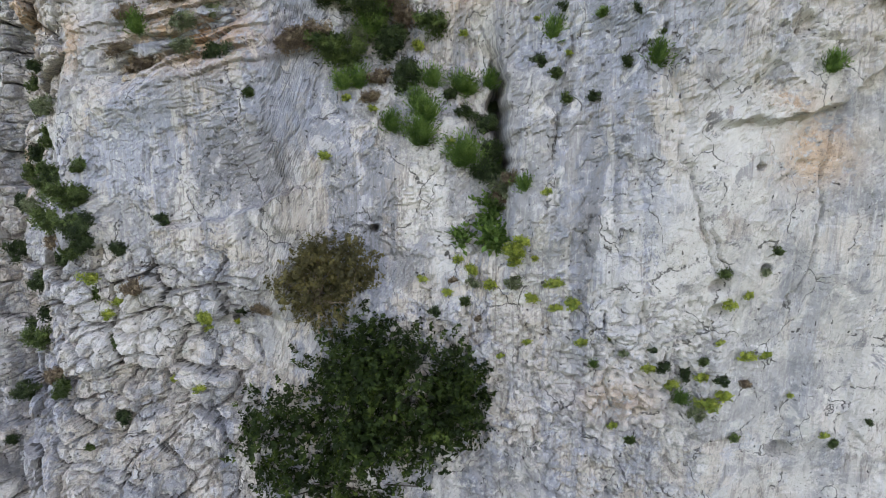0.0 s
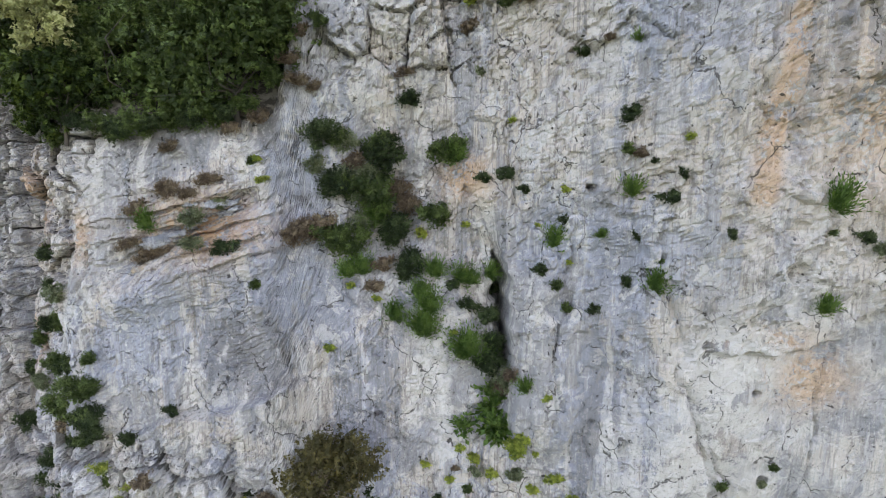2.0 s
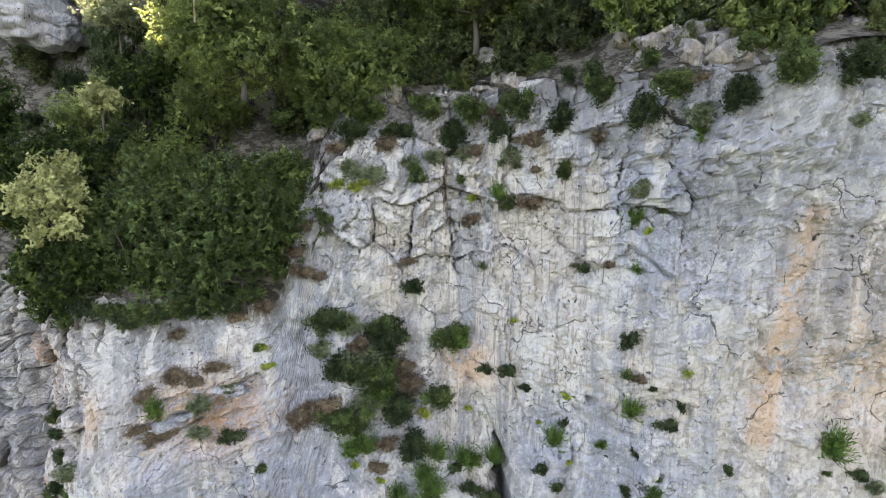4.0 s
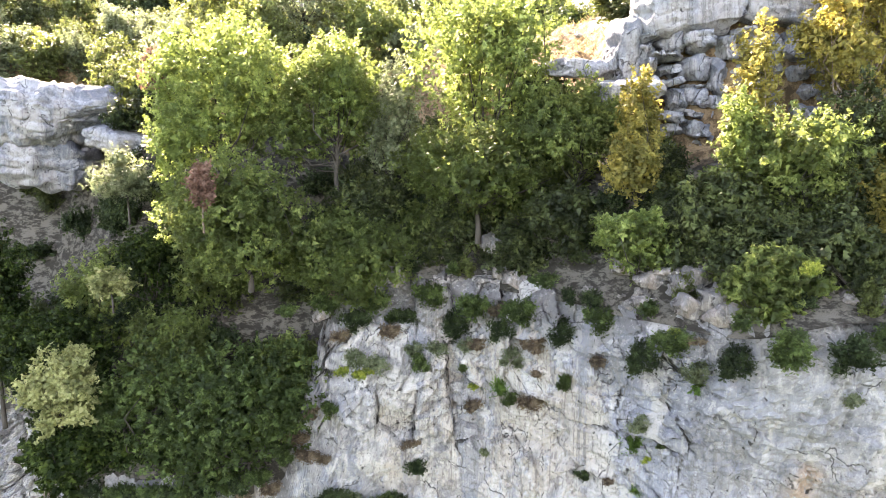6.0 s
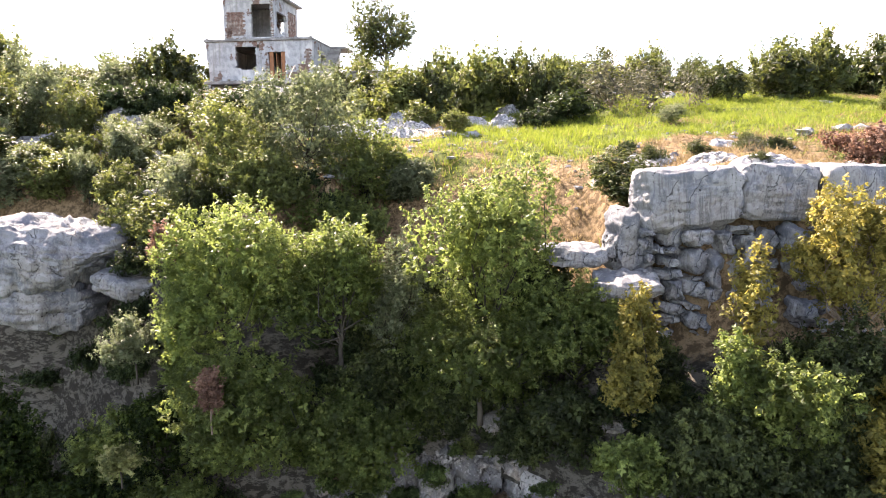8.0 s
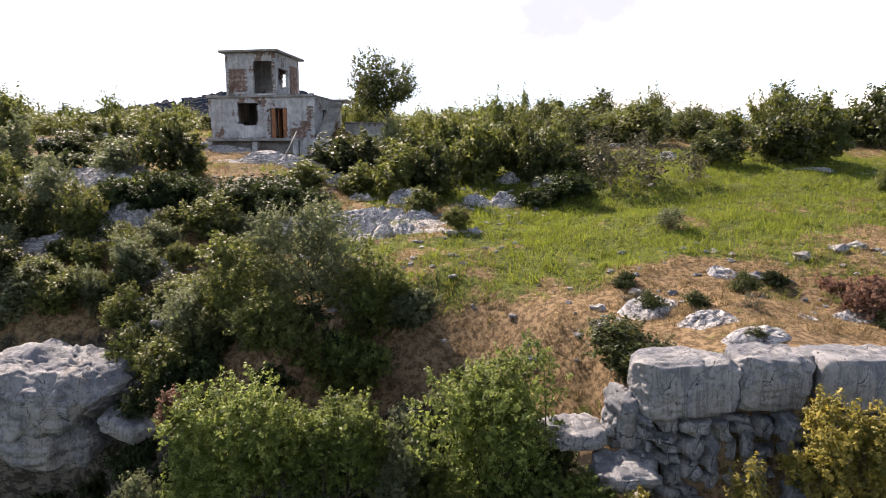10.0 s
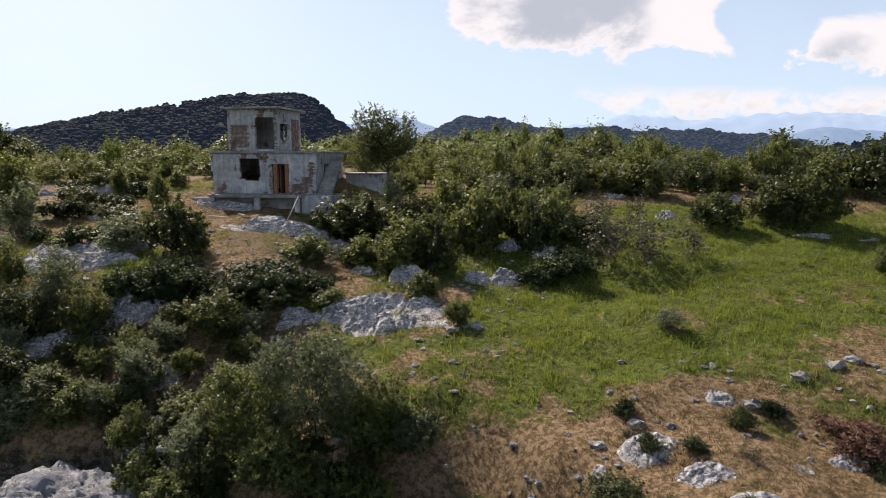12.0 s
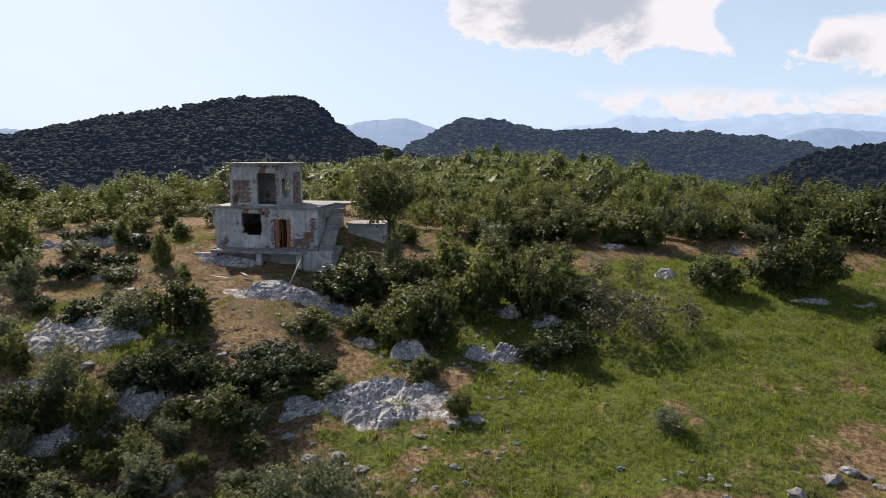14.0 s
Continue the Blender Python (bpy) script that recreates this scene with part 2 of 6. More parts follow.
    col = t.mix(t.math("MULTIPLY", t.step(grain, 0.58, 0.63), t.math("MULTIPLY", pocked, 0.3)), col, (0.13, 0.125, 0.12))
    if bedded:
        beds = t.noise(t.scaled(p, (0.8, 0.8, 6.5)), 1.6, 6.0, 0.62, 0.4)
        col = t.mix(t.math("MULTIPLY", t.step(beds, 0.53, 0.60), 0.6), col, (0.10, 0.10, 0.105))
        col = t.mix(t.math("MULTIPLY", t.step(patch, 0.45, 0.41), 0.5), col, (0.18, 0.18, 0.185))
        split = t.n("ShaderNodeTexVoronoi", i_Scale=2.4)
        split.feature = "DISTANCE_TO_EDGE"
        warp = t.n("ShaderNodeVectorMath", operation="ADD")
        crook = t.n("ShaderNodeTexNoise", i_Scale=3.0, i_Detail=6.0)
        t.l(p, crook.inputs["Vector"]), t.l(p, warp.inputs[0]), t.l(crook.outputs[1], warp.inputs[1])
        t.l(t.scaled(warp.outputs[0], (0.7, 1.5, 1.8)), split.inputs["Vector"])
        col = t.mix(t.math("MULTIPLY", t.step(split.outputs[0], 0.07, 0.015), 0.85), col, (0.06, 0.058, 0.06))
    # hairline cracks, broken off here and there
    bent = t.n("ShaderNodeVectorMath", operation="ADD")
    wob = t.n("ShaderNodeTexNoise", i_Scale=1.4, i_Detail=6.0)
    t.l(p, wob.inputs["Vector"]), t.l(p, bent.inputs[0]), t.l(wob.outputs[1], bent.inputs[1])
    net = t.n("ShaderNodeTexVoronoi", i_Scale=0.9)
    net.feature = "DISTANCE_TO_EDGE"
    t.l(t.scaled(bent.outputs[0], (1.0, 1.0, 0.7)), net.inputs["Vector"])
    crack = t.math("MULTIPLY", t.step(net.outputs[0], 0.014, 0.003), t.step(patch, 0.50, 0.54))
    col = t.mix(t.math("MULTIPLY", crack, 0.8), col, (0.07, 0.065, 0.06))
    if stained_shaded:
        gaps = t.n("ShaderNodeVertexColor")
        gaps.layer_name = "joints"
        # the shade deep in the block joints, painted as a dark colour
        joint_shade = t.math("MULTIPLY", t.step(gaps.outputs[0], 0.35, 0.75), t.step(patch, 0.46, 0.53, 0.08, 0.9))
        col = t.mix(joint_shade, col, (0.06, 0.055, 0.048))
    pits = t.n("ShaderNodeTexVoronoi", i_Scale=5.0)
    t.l(bent.outputs[0], pits.inputs["Vector"])
    pit = t.math("MULTIPLY", t.step(pits.outputs[0], 0.20, 0.13), t.step(t.noise(p, 2.2, 3.0, 0.6), 0.55, 0.58))
    col = t.mix(t.math("MULTIPLY", pit, 0.85), col, (0.045, 0.04, 0.035))
    h = t.math("ADD", t.math("ADD", t.math("MULTIPLY", fine, 1.0), t.math("MULTIPLY", grain, 0.3)), t.math("MULTIPLY", speck, -0.5))
    h = t.math("SUBTRACT", t.math("SUBTRACT", h, t.math("MULTIPLY", crack, 0.6)), t.math("MULTIPLY", pit, 0.5))
    # one even factor scales the whole stone's colour
    dulled = t.n("ShaderNodeMix", data_type="RGBA")
    dulled.blend_type = "MULTIPLY"
    dulled.inputs[0].default_value, dulled.inputs[7].default_value = 1.0, (*colour_gain, 1.0)
    t.l(col, dulled.inputs[6])
    finish(t, dulled.outputs[2], 0.92, h, 0.8, 0.07, 0.12)
    return mat


def leaf(name, colours, glow, gloss=0.2, sheer=0.42):
    """Leaves: two-sided, lit through, each leaf of its own shade."""
    mat, t = material(name)
    geo = t.n("ShaderNodeNewGeometry")
    who = t.n("ShaderNodeObjectInfo")
    ramp = t.n("ShaderNodeValToRGB")
    for k, (at, c) in enumerate(colours):
        e = ramp.color_ramp.elements[k] if k < 2 else ramp.color_ramp.elements.new(at)
        e.position, e.color = at, (*c, 1.0)
    # darker and lighter clumps of colour stand in for the crown's shadows and lit spots
    clump = t.noise(where(t), 2.6, 4.0, 0.65)
    v = t.math("ADD", t.math("MULTIPLY", geo.outputs["Random Per Island"], 0.44), t.math("MULTIPLY", t.step(clump, 0.41, 0.59), 0.60))
    v = t.math("ADD", v, t.math("MULTIPLY", t.math("SUBTRACT", who.outputs["Random"], 0.5), 0.25), clamp=True)
    v = t.math("SUBTRACT", v, 0.06)
    t.l(v, ramp.inputs[0])
    b = t.n("ShaderNodeBsdfPrincipled", i_Roughness=0.55)
    b.inputs["Specular IOR Level"].default_value = gloss
    t.l(ramp.outputs[0], b.inputs["Base Color"])
    through_leaf = t.n("ShaderNodeBsdfTranslucent")
    tint = t.mix(0.55, ramp.outputs[0], glow)
    t.l(tint, through_leaf.inputs[0])
    m = t.n("ShaderNodeMixShader", i_Fac=sheer)
    t.l(b.outputs[0], m.inputs[1]), t.l(through_leaf.outputs[0], m.inputs[2])
    t.l(m.outputs[0], t.n("ShaderNodeOutputMaterial").inputs[0])
    return mat


def simple(name, a, b, scale=3.0, rough=0.85, bump=0.3, stretch=(1, 1, 1), spec=0.25):
    mat, t = material(name)
    p = t.scaled(where(t), stretch)
    big, small = t.noise(p, scale, 5.0, 0.6), t.noise(p, scale * 9, 4.0, 0.7)
    col = t.mix(t.step(big, 0.35, 0.65), a, b)
    dark = tuple(c * 0.55 for c in a)
    col = t.mix(t.math("MULTIPLY", t.step(small, 0.5, 0.75), 0.5), col, dark)
    finish(t, col, rough, small, bump, 0.02, spec)
    return mat


CLIFFGREEN = leaf("cliff_shrub_leaves", ((0.0, (0.007, 0.014, 0.005)), (1.0, (0.14, 0.195, 0.06)), (0.6, (0.036, 0.058, 0.018))), (0.20, 0.27, 0.06))
CLIFF = limestone("cliff_limestone")
# brown-grey ledge stone, darkened further for the deep shade above the cliff
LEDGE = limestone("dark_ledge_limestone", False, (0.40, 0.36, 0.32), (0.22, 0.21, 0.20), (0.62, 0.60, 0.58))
ROCK = limestone("boulder_limestone", False, (0.56, 0.54, 0.51), (0.30, 0.30, 0.305), (0.53, 0.555, 0.61))
BARK = simple("bark", (0.030, 0.026, 0.021), (0.065, 0.056, 0.047), 6.0, 0.9, 0.5, (1, 1, 0.3))
TWIG = simple("dry_twigs", (0.16, 0.12, 0.09), (0.24, 0.19, 0.14), 8.0)
OAK = leaf("evergreen_leaves", ((0.0, (0.006, 0.010, 0.004)), (1.0, (0.12, 0.145, 0.05)), (0.6, (0.030, 0.042, 0.014))), (0.22, 0.25, 0.05), 0.22, 0.26)
WOOD = leaf("woodland_leaves", ((0.0, (0.007, 0.012, 0.004)), (1.0, (0.14, 0.175, 0.045)), (0.6, (0.052, 0.074, 0.020))), (0.30, 0.36, 0.07), 0.2, 0.34)
WOODS = leaf("light_woodland_leaves", ((0.0, (0.008, 0.013, 0.004)), (1.0, (0.19, 0.22, 0.06)), (0.6, (0.078, 0.102, 0.028))), (0.36, 0.40, 0.09), 0.2, 0.36)
BRINK = leaf("bank_tree_leaves", ((0.0, (0.009, 0.016, 0.005)), (1.0, (0.22, 0.26, 0.075)), (0.6, (0.055, 0.080, 0.022))), (0.42, 0.49, 0.12), 0.25, 0.42)
FRESH = leaf("fresh_leaves", ((0.0, (0.010, 0.020, 0.006)), (1.0, (0.29, 0.34, 0.10)), (0.55, (0.085, 0.12, 0.032))), (0.46, 0.55, 0.13), 0.25, 0.40)
MEADOWBUSH = leaf("bush_leaves", ((0.0, (0.008, 0.013, 0.004)), (1.0, (0.155, 0.18, 0.055)), (0.6, (0.062, 0.078, 0.024))), (0.34, 0.38, 0.08), 0.25, 0.36)
YELLOW = leaf("yellowing_leaves", ((0.0, (0.04, 0.045, 0.014)), (1.0, (0.36, 0.29, 0.07)), (0.5, (0.16, 0.15, 0.04))), (0.50, 0.42, 0.08), 0.25)
RUSSET = leaf("russet_leaves", ((0.0, (0.07, 0.04, 0.03)), (1.0, (0.30, 0.19, 0.14)), (0.5, (0.17, 0.10, 0.075))), (0.30, 0.16, 0.10))
HERB = leaf("herb_leaves", ((0.0, (0.015, 0.04, 0.01)), (1.0, (0.15, 0.23, 0.055)), (0.55, (0.06, 0.115, 0.028))), (0.20, 0.30, 0.05))
DARKHERB = leaf("dark_shrub_leaves", ((0.0, (0.007, 0.012, 0.006)), (1.0, (0.08, 0.11, 0.045)), (0.6, (0.022, 0.034, 0.014))), (0.10, 0.14, 0.03), 0.10, 0.25)
CUSHION = leaf("yellow_green_leaves", ((0.0, (0.07, 0.11, 0.02)), (1.0, (0.36, 0.38, 0.07)), (0.5, (0.19, 0.23, 0.04))), (0.35, 0.38, 0.06))
DRY = leaf("dry_leaves", ((0.0, (0.055, 0.04, 0.03)), (1.0, (0.24, 0.19, 0.12)), (0.5, (0.12, 0.09, 0.06))), (0.18, 0.12, 0.07))
SAGE = leaf("grey_green_leaves", ((0.0, (0.030, 0.040, 0.022)), (1.0, (0.23, 0.25, 0.15)), (0.5, (0.11, 0.13, 0.072))), (0.24, 0.28, 0.12))
# darker copy of the evergreen leaves; the cliff's shade is put into the colour
SHADEOAK = leaf("shade_dark_oak_leaves", ((0.0, (0.003, 0.006, 0.002)), (1.0, (0.075, 0.105, 0.022)), (0.65, (0.016, 0.028, 0.007))), (0.10, 0.14, 0.02), 0.08, 0.22)
# the sunlight on the shelf shrubs is put into this pale leaf colour
SUNPALE = leaf("sun_pale_leaves", ((0.0, (0.05, 0.06, 0.02)), (1.0, (0.42, 0.42, 0.19)), (0.5, (0.20, 0.21, 0.085))), (0.44, 0.44, 0.18), 0.2, 0.4)
THICKET = leaf("grey_thicket_leaves", ((0.0, (0.03, 0.03, 0.022)), (1.0, (0.13, 0.125, 0.085)), (0.5, (0.065, 0.065, 0.045))), (0.12, 0.12, 0.06), 0.2, 0.3)
OLIVE = leaf("olive_brown_leaves", ((0.0, (0.022, 0.021, 0.010)), (1.0, (0.16, 0.135, 0.05)), (0.5, (0.06, 0.055, 0.022))), (0.20, 0.17, 0.05))


def soil():
    """Plateau ground: short green turf, straw-dry patches, bare earth and grit."""
    mat, t = material("turf_and_earth")
    p = where(t)
    lay = t.n("ShaderNodeVertexColor")
    lay.layer_name = "cover"
    s = t.n("ShaderNodeSeparateColor")
    t.l(lay.outputs[0], s.inputs[0])
    mid, fine, grit = t.noise(p, 0.7, 6.0, 0.68), t.noise(p, 5.0, 8.0, 0.74), t.noise(p, 38.0, 3.0, 0.7)
    green = t.mix(t.step(fine, 0.42, 0.58), (0.034, 0.050, 0.010), (0.11, 0.13, 0.028))
    straw = t.mix(t.step(fine, 0.42, 0.58), (0.10, 0.068, 0.038), (0.28, 0.195, 0.115))
    earth = t.mix(t.step(grit, 0.4, 0.65), (0.10, 0.068, 0.044), (0.25, 0.18, 0.12))
    col = t.mix(t.step(t.math("ADD", s.outputs[0], t.math("MULTIPLY", t.math("SUBTRACT", mid, 0.5), 1.6)), 0.38, 0.55), straw, green)
    col = t.mix(t.step(t.math("ADD", s.outputs[1], t.math("MULTIPLY", t.math("SUBTRACT", fine, 0.5), 0.9)), 0.42, 0.56), col, earth)
    col = t.mix(t.math("MULTIPLY", t.step(grit, 0.52, 0.66), 0.5), col, (0.05, 0.045, 0.03))
    # rock and earth of the bank, the shade under its trees darkened into the colour
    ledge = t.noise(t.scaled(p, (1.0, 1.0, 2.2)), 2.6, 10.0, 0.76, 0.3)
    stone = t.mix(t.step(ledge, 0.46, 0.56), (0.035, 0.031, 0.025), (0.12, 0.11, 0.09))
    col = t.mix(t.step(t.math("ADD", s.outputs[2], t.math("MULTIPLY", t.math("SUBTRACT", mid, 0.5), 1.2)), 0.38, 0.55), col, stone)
    h = t.math("ADD", fine, t.math("MULTIPLY", grit, 0.5))
    finish(t, col, 0.95, h, 0.8, 0.08, 0.1)
    return mat


GROUND = soil()

# ---- the cliff ----
def top_line(x):
    """Height of the cliff's upper edge."""
    return 9.3 + 0.5 * ss(x, 2.0, 6.0) - 4.3 * ss(-x + 0.25 * vnoise(x * 2.3, 0.7, 0, 6), 2.4, 4.1) + 0.25 * vnoise(x * 0.9, 0.3, 0, 5)


def cliff_base(x, z):
    y = 13.1 + 0.13 * z - ss(x, -0.5, 5.5) * (2.2 + 0.28 * z)
    return y + 0.9 * np.clip(-8.0 - x, 0, 4.5) - 0.05 * np.maximum(x - 7, 0)


def seam(x, z, x0, z0, x1, z1, wide):
    """1 on the segment, fading to 0 at about the width."""
    dx, dz = x1 - x0, z1 - z0
    k = np.clip(((x - x0) * dx + (z - z0) * dz) / (dx * dx + dz * dz), 0, 1)
    d = np.hypot(x - x0 - k * dx, z - z0 - k * dz)
    return np.exp(-(d / wide) ** 2)


def spot(x, z, cx, cz, rx, rz):
    return np.exp(-((x - cx) / rx) ** 2 - ((z - cz) / rz) ** 2)


def cliff_face(x, z, fine=True):
    """Depth (y) of the rock face at x and height z."""
    y = cliff_base(x, z)
    # the cleft: deepest against the sharp flank of the pillar, shallowing to its other side
    flank = 1.22 + 0.10 * np.sin(z * 1.7 + 0.5) + 0.16 * fbm(x * 0.5, z * 1.3, 0, 4, 15) + 0.22 * ss(-z, -0.6, 0.8)
    y = y + (1.2 * ss(x, flank - 0.45 - 0.2 * fbm(x, z * 1.5, 0, 3, 16), flank - 0.1) * ss(z, -0.9, 0.1) * ss(-z, -2.3, -1.2) + 0.55 * ss(x, flank - 1.3, flank - 0.2)) * ss(flank - x, -0.03, 0.12) * ss(z, -2.6, -0.9) * ss(-z, -3.3, -1.7)
    y = y - 0.42 * np.exp(-((x - flank - 0.55) / 0.55) ** 2) * ss(z, -2.4, -1.2) * ss(-z, -2.0, -1.3)
    # the overgrown recess
    y = y + 0.6 * spot(x, z, -1.2, 3.3, 1.8, 2.3)
    # the left end falls back into a dark cleft
    y = y + 1.3 * ss(-x + 0.3 * fbm(x, z * 0.8, 0, 3, 17), 10.0, 10.5) * ss(x, -12.5, -11.5)
    # shelves
    y = y + 0.45 * seam(x, z, -6.9, 1.7, -4.3, 3.1, 0.28) - 0.25 * seam(x, z, -6.9, 0.9, -4.1, 2.2, 0.4)
    rift = z + 1.7 - 0.32 * (x + 6.3) - 0.22 * fbm(x * 0.9, 0.5, 0, 4, 27)
    y = y - 0.34 * ss(-rift, -0.03, 0.07) * ss(x, -7.2, -6.2) * ss(-x, 2.4, 3.4) * ss(z, -3.6, -2.2)
    # the overhanging lip on the pale wall
    lip = 0.55 + 0.12 * (x - 5.2) + 0.5 * ss(x, 6.2, 7.6) + 0.2 * fbm(x * 1.2, 0.2, 0, 4, 28)
    y = y - 0.32 * ss(z, lip - 0.06, lip + 0.1) * ss(x, 4.5, 5.2) * ss(-z, -4.0, -1.6)
    if not fine:
        return y
    wx, wz = x + 0.30 * fbm(x * 0.9, z * 0.9, 0, 5, 3), z + 0.30 * fbm(x * 0.9, z * 0.9, 4.0, 5, 9)
    band = ss(z + 0.5 * fbm(x * 0.5, z * 0.5, 0, 2, 19), 4.9, 6.2) * ss(x, -4.2, -3.2) * ss(-x, -4.5, -4.0) * (0.55 + 0.45 * ss(fbm(x * 0.7, z * 0.7, 0, 3, 23), -0.35, 0.25))
    low = np.clip(ss(-x, 3.4, 4.6) * ss(-z, 1.6, 2.4) + ss(-x + 0.3 * z, 8.5, 9.3), 0, 1)
    rubble = ss(-z + 0.4 * fbm(x * 0.6, z * 0.6, 0, 3, 29), 2.6, 3.6) * ss(x, -1.2, -0.2) * ss(-x, -6.0, -4.6)
    craggy = np.clip(ss(z + 0.06 * x + 0.7 * fbm(x * 0.4, z * 0.4, 0, 3, 30), 1.3, 2.6) * ss(x, 1.0, 1.6) + spot(x, z, -5.2, 2.4, 2.0, 1.0), 0, 1) * (1 - band)
    smooth = ss(x, 3.4, 4.6) * ss(-z, -1.6, -0.2) * (1 - rubble)
    # bedded blocks and boulders: rounded or tilted pieces with deep joints
    JOINTS["depth"] = np.zeros(np.shape(x))
    for size, flat, tilt, out, joint, seed, mask in ((0.95, 1.3, 0.55, 0.24, 0.12, 7, band), (0.45, 0.75, 0.5, 0.11, 0.06, 8, band), (1.15, 0.75, 0.45, 0.26, 0.42, 9, low), (0.5, 0.8, 0.4, 0.12, 0.14, 10, np.clip(low + 0.6 * rubble, 0, 1)),
                                                     (0.26, 0.8, 0.4, 0.05, 0.05, 12, np.clip(low + rubble + 0.5 * craggy, 0, 1))):
        dx, dz, ra, rb, gap = worley((x + (wx - x) * 0.6) / size, (z + (wz - z) * 0.6) / (size * flat), seed)
        swell = 1 - np.clip(gap / 0.55, 0, 1)
        if size > 0.3:
            JOINTS["depth"] = np.maximum(JOINTS["depth"], mask * (0.6 + 0.4 * (size > 0.8)) * (1 - ss(gap, 0.01 / size, 0.075 / size)))
        y = y + mask * (size * tilt * 0.5 * (dx * ra + dz * rb) + out * ra + 0.25 * joint * swell ** 2 + joint * (1 - ss(gap, 0.0, 0.06 / size)))
    # plates that have spalled off: flat steps with ragged sharp rims
    for scale, tall, at, deep, seed in ((0.42, 0.30, 0.08, 0.09, 41), (0.75, 0.55, 0.10, 0.06, 43), (1.3, 1.0, 0.16, 0.045, 45), (1.3, 1.0, -0.34, 0.05, 46), (2.9, 2.4, 0.2, 0.03, 47), (5.5, 4.4, 0.22, 0.022, 49)):
        n = fbm(wx * scale, wz * tall, 0, 6, seed, 0.55)
        y = y + deep * (1 - 0.55 * smooth) * (ss(n, at, at + 0.035) - 0.5)
    # a few long joints
    for x0, z0, x1, z1 in ((-8.6, 5.2, -7.6, 1.0), (-3.1, 1.6, -3.4, -1.2), (2.5, 2.6, 2.2, -1.0), (4.2, 1.5, 4.9, -2.2), (4.9, -1.4, 5.25, -2.6), (6.9, 1.0, 6.5, -3.0), (3.0, -1.2, 2.7, -3.4), (5.6, 8.2, 5.2, 5.0)):
        y = y + 0.10 * seam(x + 0.25 * fbm(x, z * 0.9, 0, 4, 53), z, x0, z0, x1, z1, 0.045)
    rough = 0.55 + 0.6 * low + 0.4 * band + 0.55 * craggy + 0.6 * rubble - 0.3 * smooth
    y = y + 0.22 * fbm(x * 0.45, z * 0.45, 1.5, 3, 21) + rough * (0.032 * fbm(wx * 2.6, wz * 2.6, 0, 3, 31) - 0.035 * np.abs(fbm(x * 5.0, z * 5.0, 0, 2, 32)) + 0.010 * fbm(x * 10, z * 10, 0, 2, 33))
    # thin tilted beds on the blue-grey wall, broken off along sharp little ledges
    lie = z - 0.26 * x + 0.13 * fbm(x * 1.1, z * 1.1, 0, 5, 42)
    beds = ss(fbm(x * 0.7, z * 0.7, 0, 3, 44), -0.3, 0.3) * spot(x, z, -5.6, 0.3, 2.5, 1.2)
    y = y + 0.05 * ((lie * 5.3) % 1.0 - 0.5) * beds + 0.03 * ((lie * 11.3 + 0.3) % 1.0 - 0.5) * beds
    # the broken shelf of stacked beds
    shelf = spot(x, z, -5.5, 2.4, 1.5, 0.8)
    y = y + shelf * (0.34 * ((lie * 2.4) % 1.0 - 0.5) + 0.12 * ((lie * 6.1) % 1.0 - 0.5) - 0.1)
    # runnels down the pale wall
    y = y + 0.06 * fbm(x * 3.2, z * 0.25, 0, 4, 51) * ss(x, 2.0, 4.0)
    # small caves and pits
    for cx, cz, r, d in PITS:
        y = y + d * np.exp(-(((x - cx) / r) ** 2 + ((z - cz) / (r * 0.8)) ** 2) ** 2)
    return y


JOINTS = {}
PITS = [(-1.47, -1.55, 0.09, 0.5), (2.75, 3.45, 0.08, 0.5), (5.2, -2.45, 0.16, 0.35), (5.35, -3.0, 0.2, 0.25), (6.05, -2.1, 0.09, 0.3), (7.0, -6.1, 0.22, 0.4),
        (5.9, 2.1, 0.22, 0.25), (-5.9, 6.1, 0.12, 0.3), (-3.6, 5.2, 0.14, 0.2), (3.9, 3.7, 0.1, 0.25), (-6.2, 5.6, 0.2, 0.3), (5.6, -0.2, 0.06, 0.3), (4.9, 2.9, 0.2, 0.2)]

STEP = 0.042
cx = np.arange(-14.0, 11.6, STEP)
cz = np.arange(0.0, 1.0001, STEP / 23.0)
gx = np.broadcast_to(cx[None, :], (len(cz), len(cx)))
gz = -13.2 + (top_line(gx) + 0.55 + 13.2) * cz[:, None]
gy = cliff_face(gx, gz)
FACE, SPAN = gy.copy(), gz[-1] - gz[0]


def face_at(x, z):
    """Depth of the face, read from the finished grid."""
    j = int(np.clip(round((x + 14.0) / STEP), 0, len(cx) - 1))
    i = int(np.clip(round((z + 13.2) / SPAN[j] * (len(cz) - 1)), 0, len(cz) - 1))
    return float(FACE[i, j])


edge = top_line(gx)
gy = gy + 1.3 * ss(gz, edge - 0.35, edge + 0.62) ** 2 + 0.2 * ss(gz, edge - 0.9, edge)
gz = gz - 0.25 * ss(gz, edge + 0.2, edge + 0.55)
cliff = new("cliff", mesh_of("cliff", np.stack([gx, gy, gz], -1).reshape(-1, 3), grid_faces(len(cz), len(cx)), CLIFF, False))
tagged(cliff, "pale grey limestone cliff, streaked blue-grey with orange stains", "cliff", kind="structure")
fx, fz = gx.ravel(), gz.ravel()
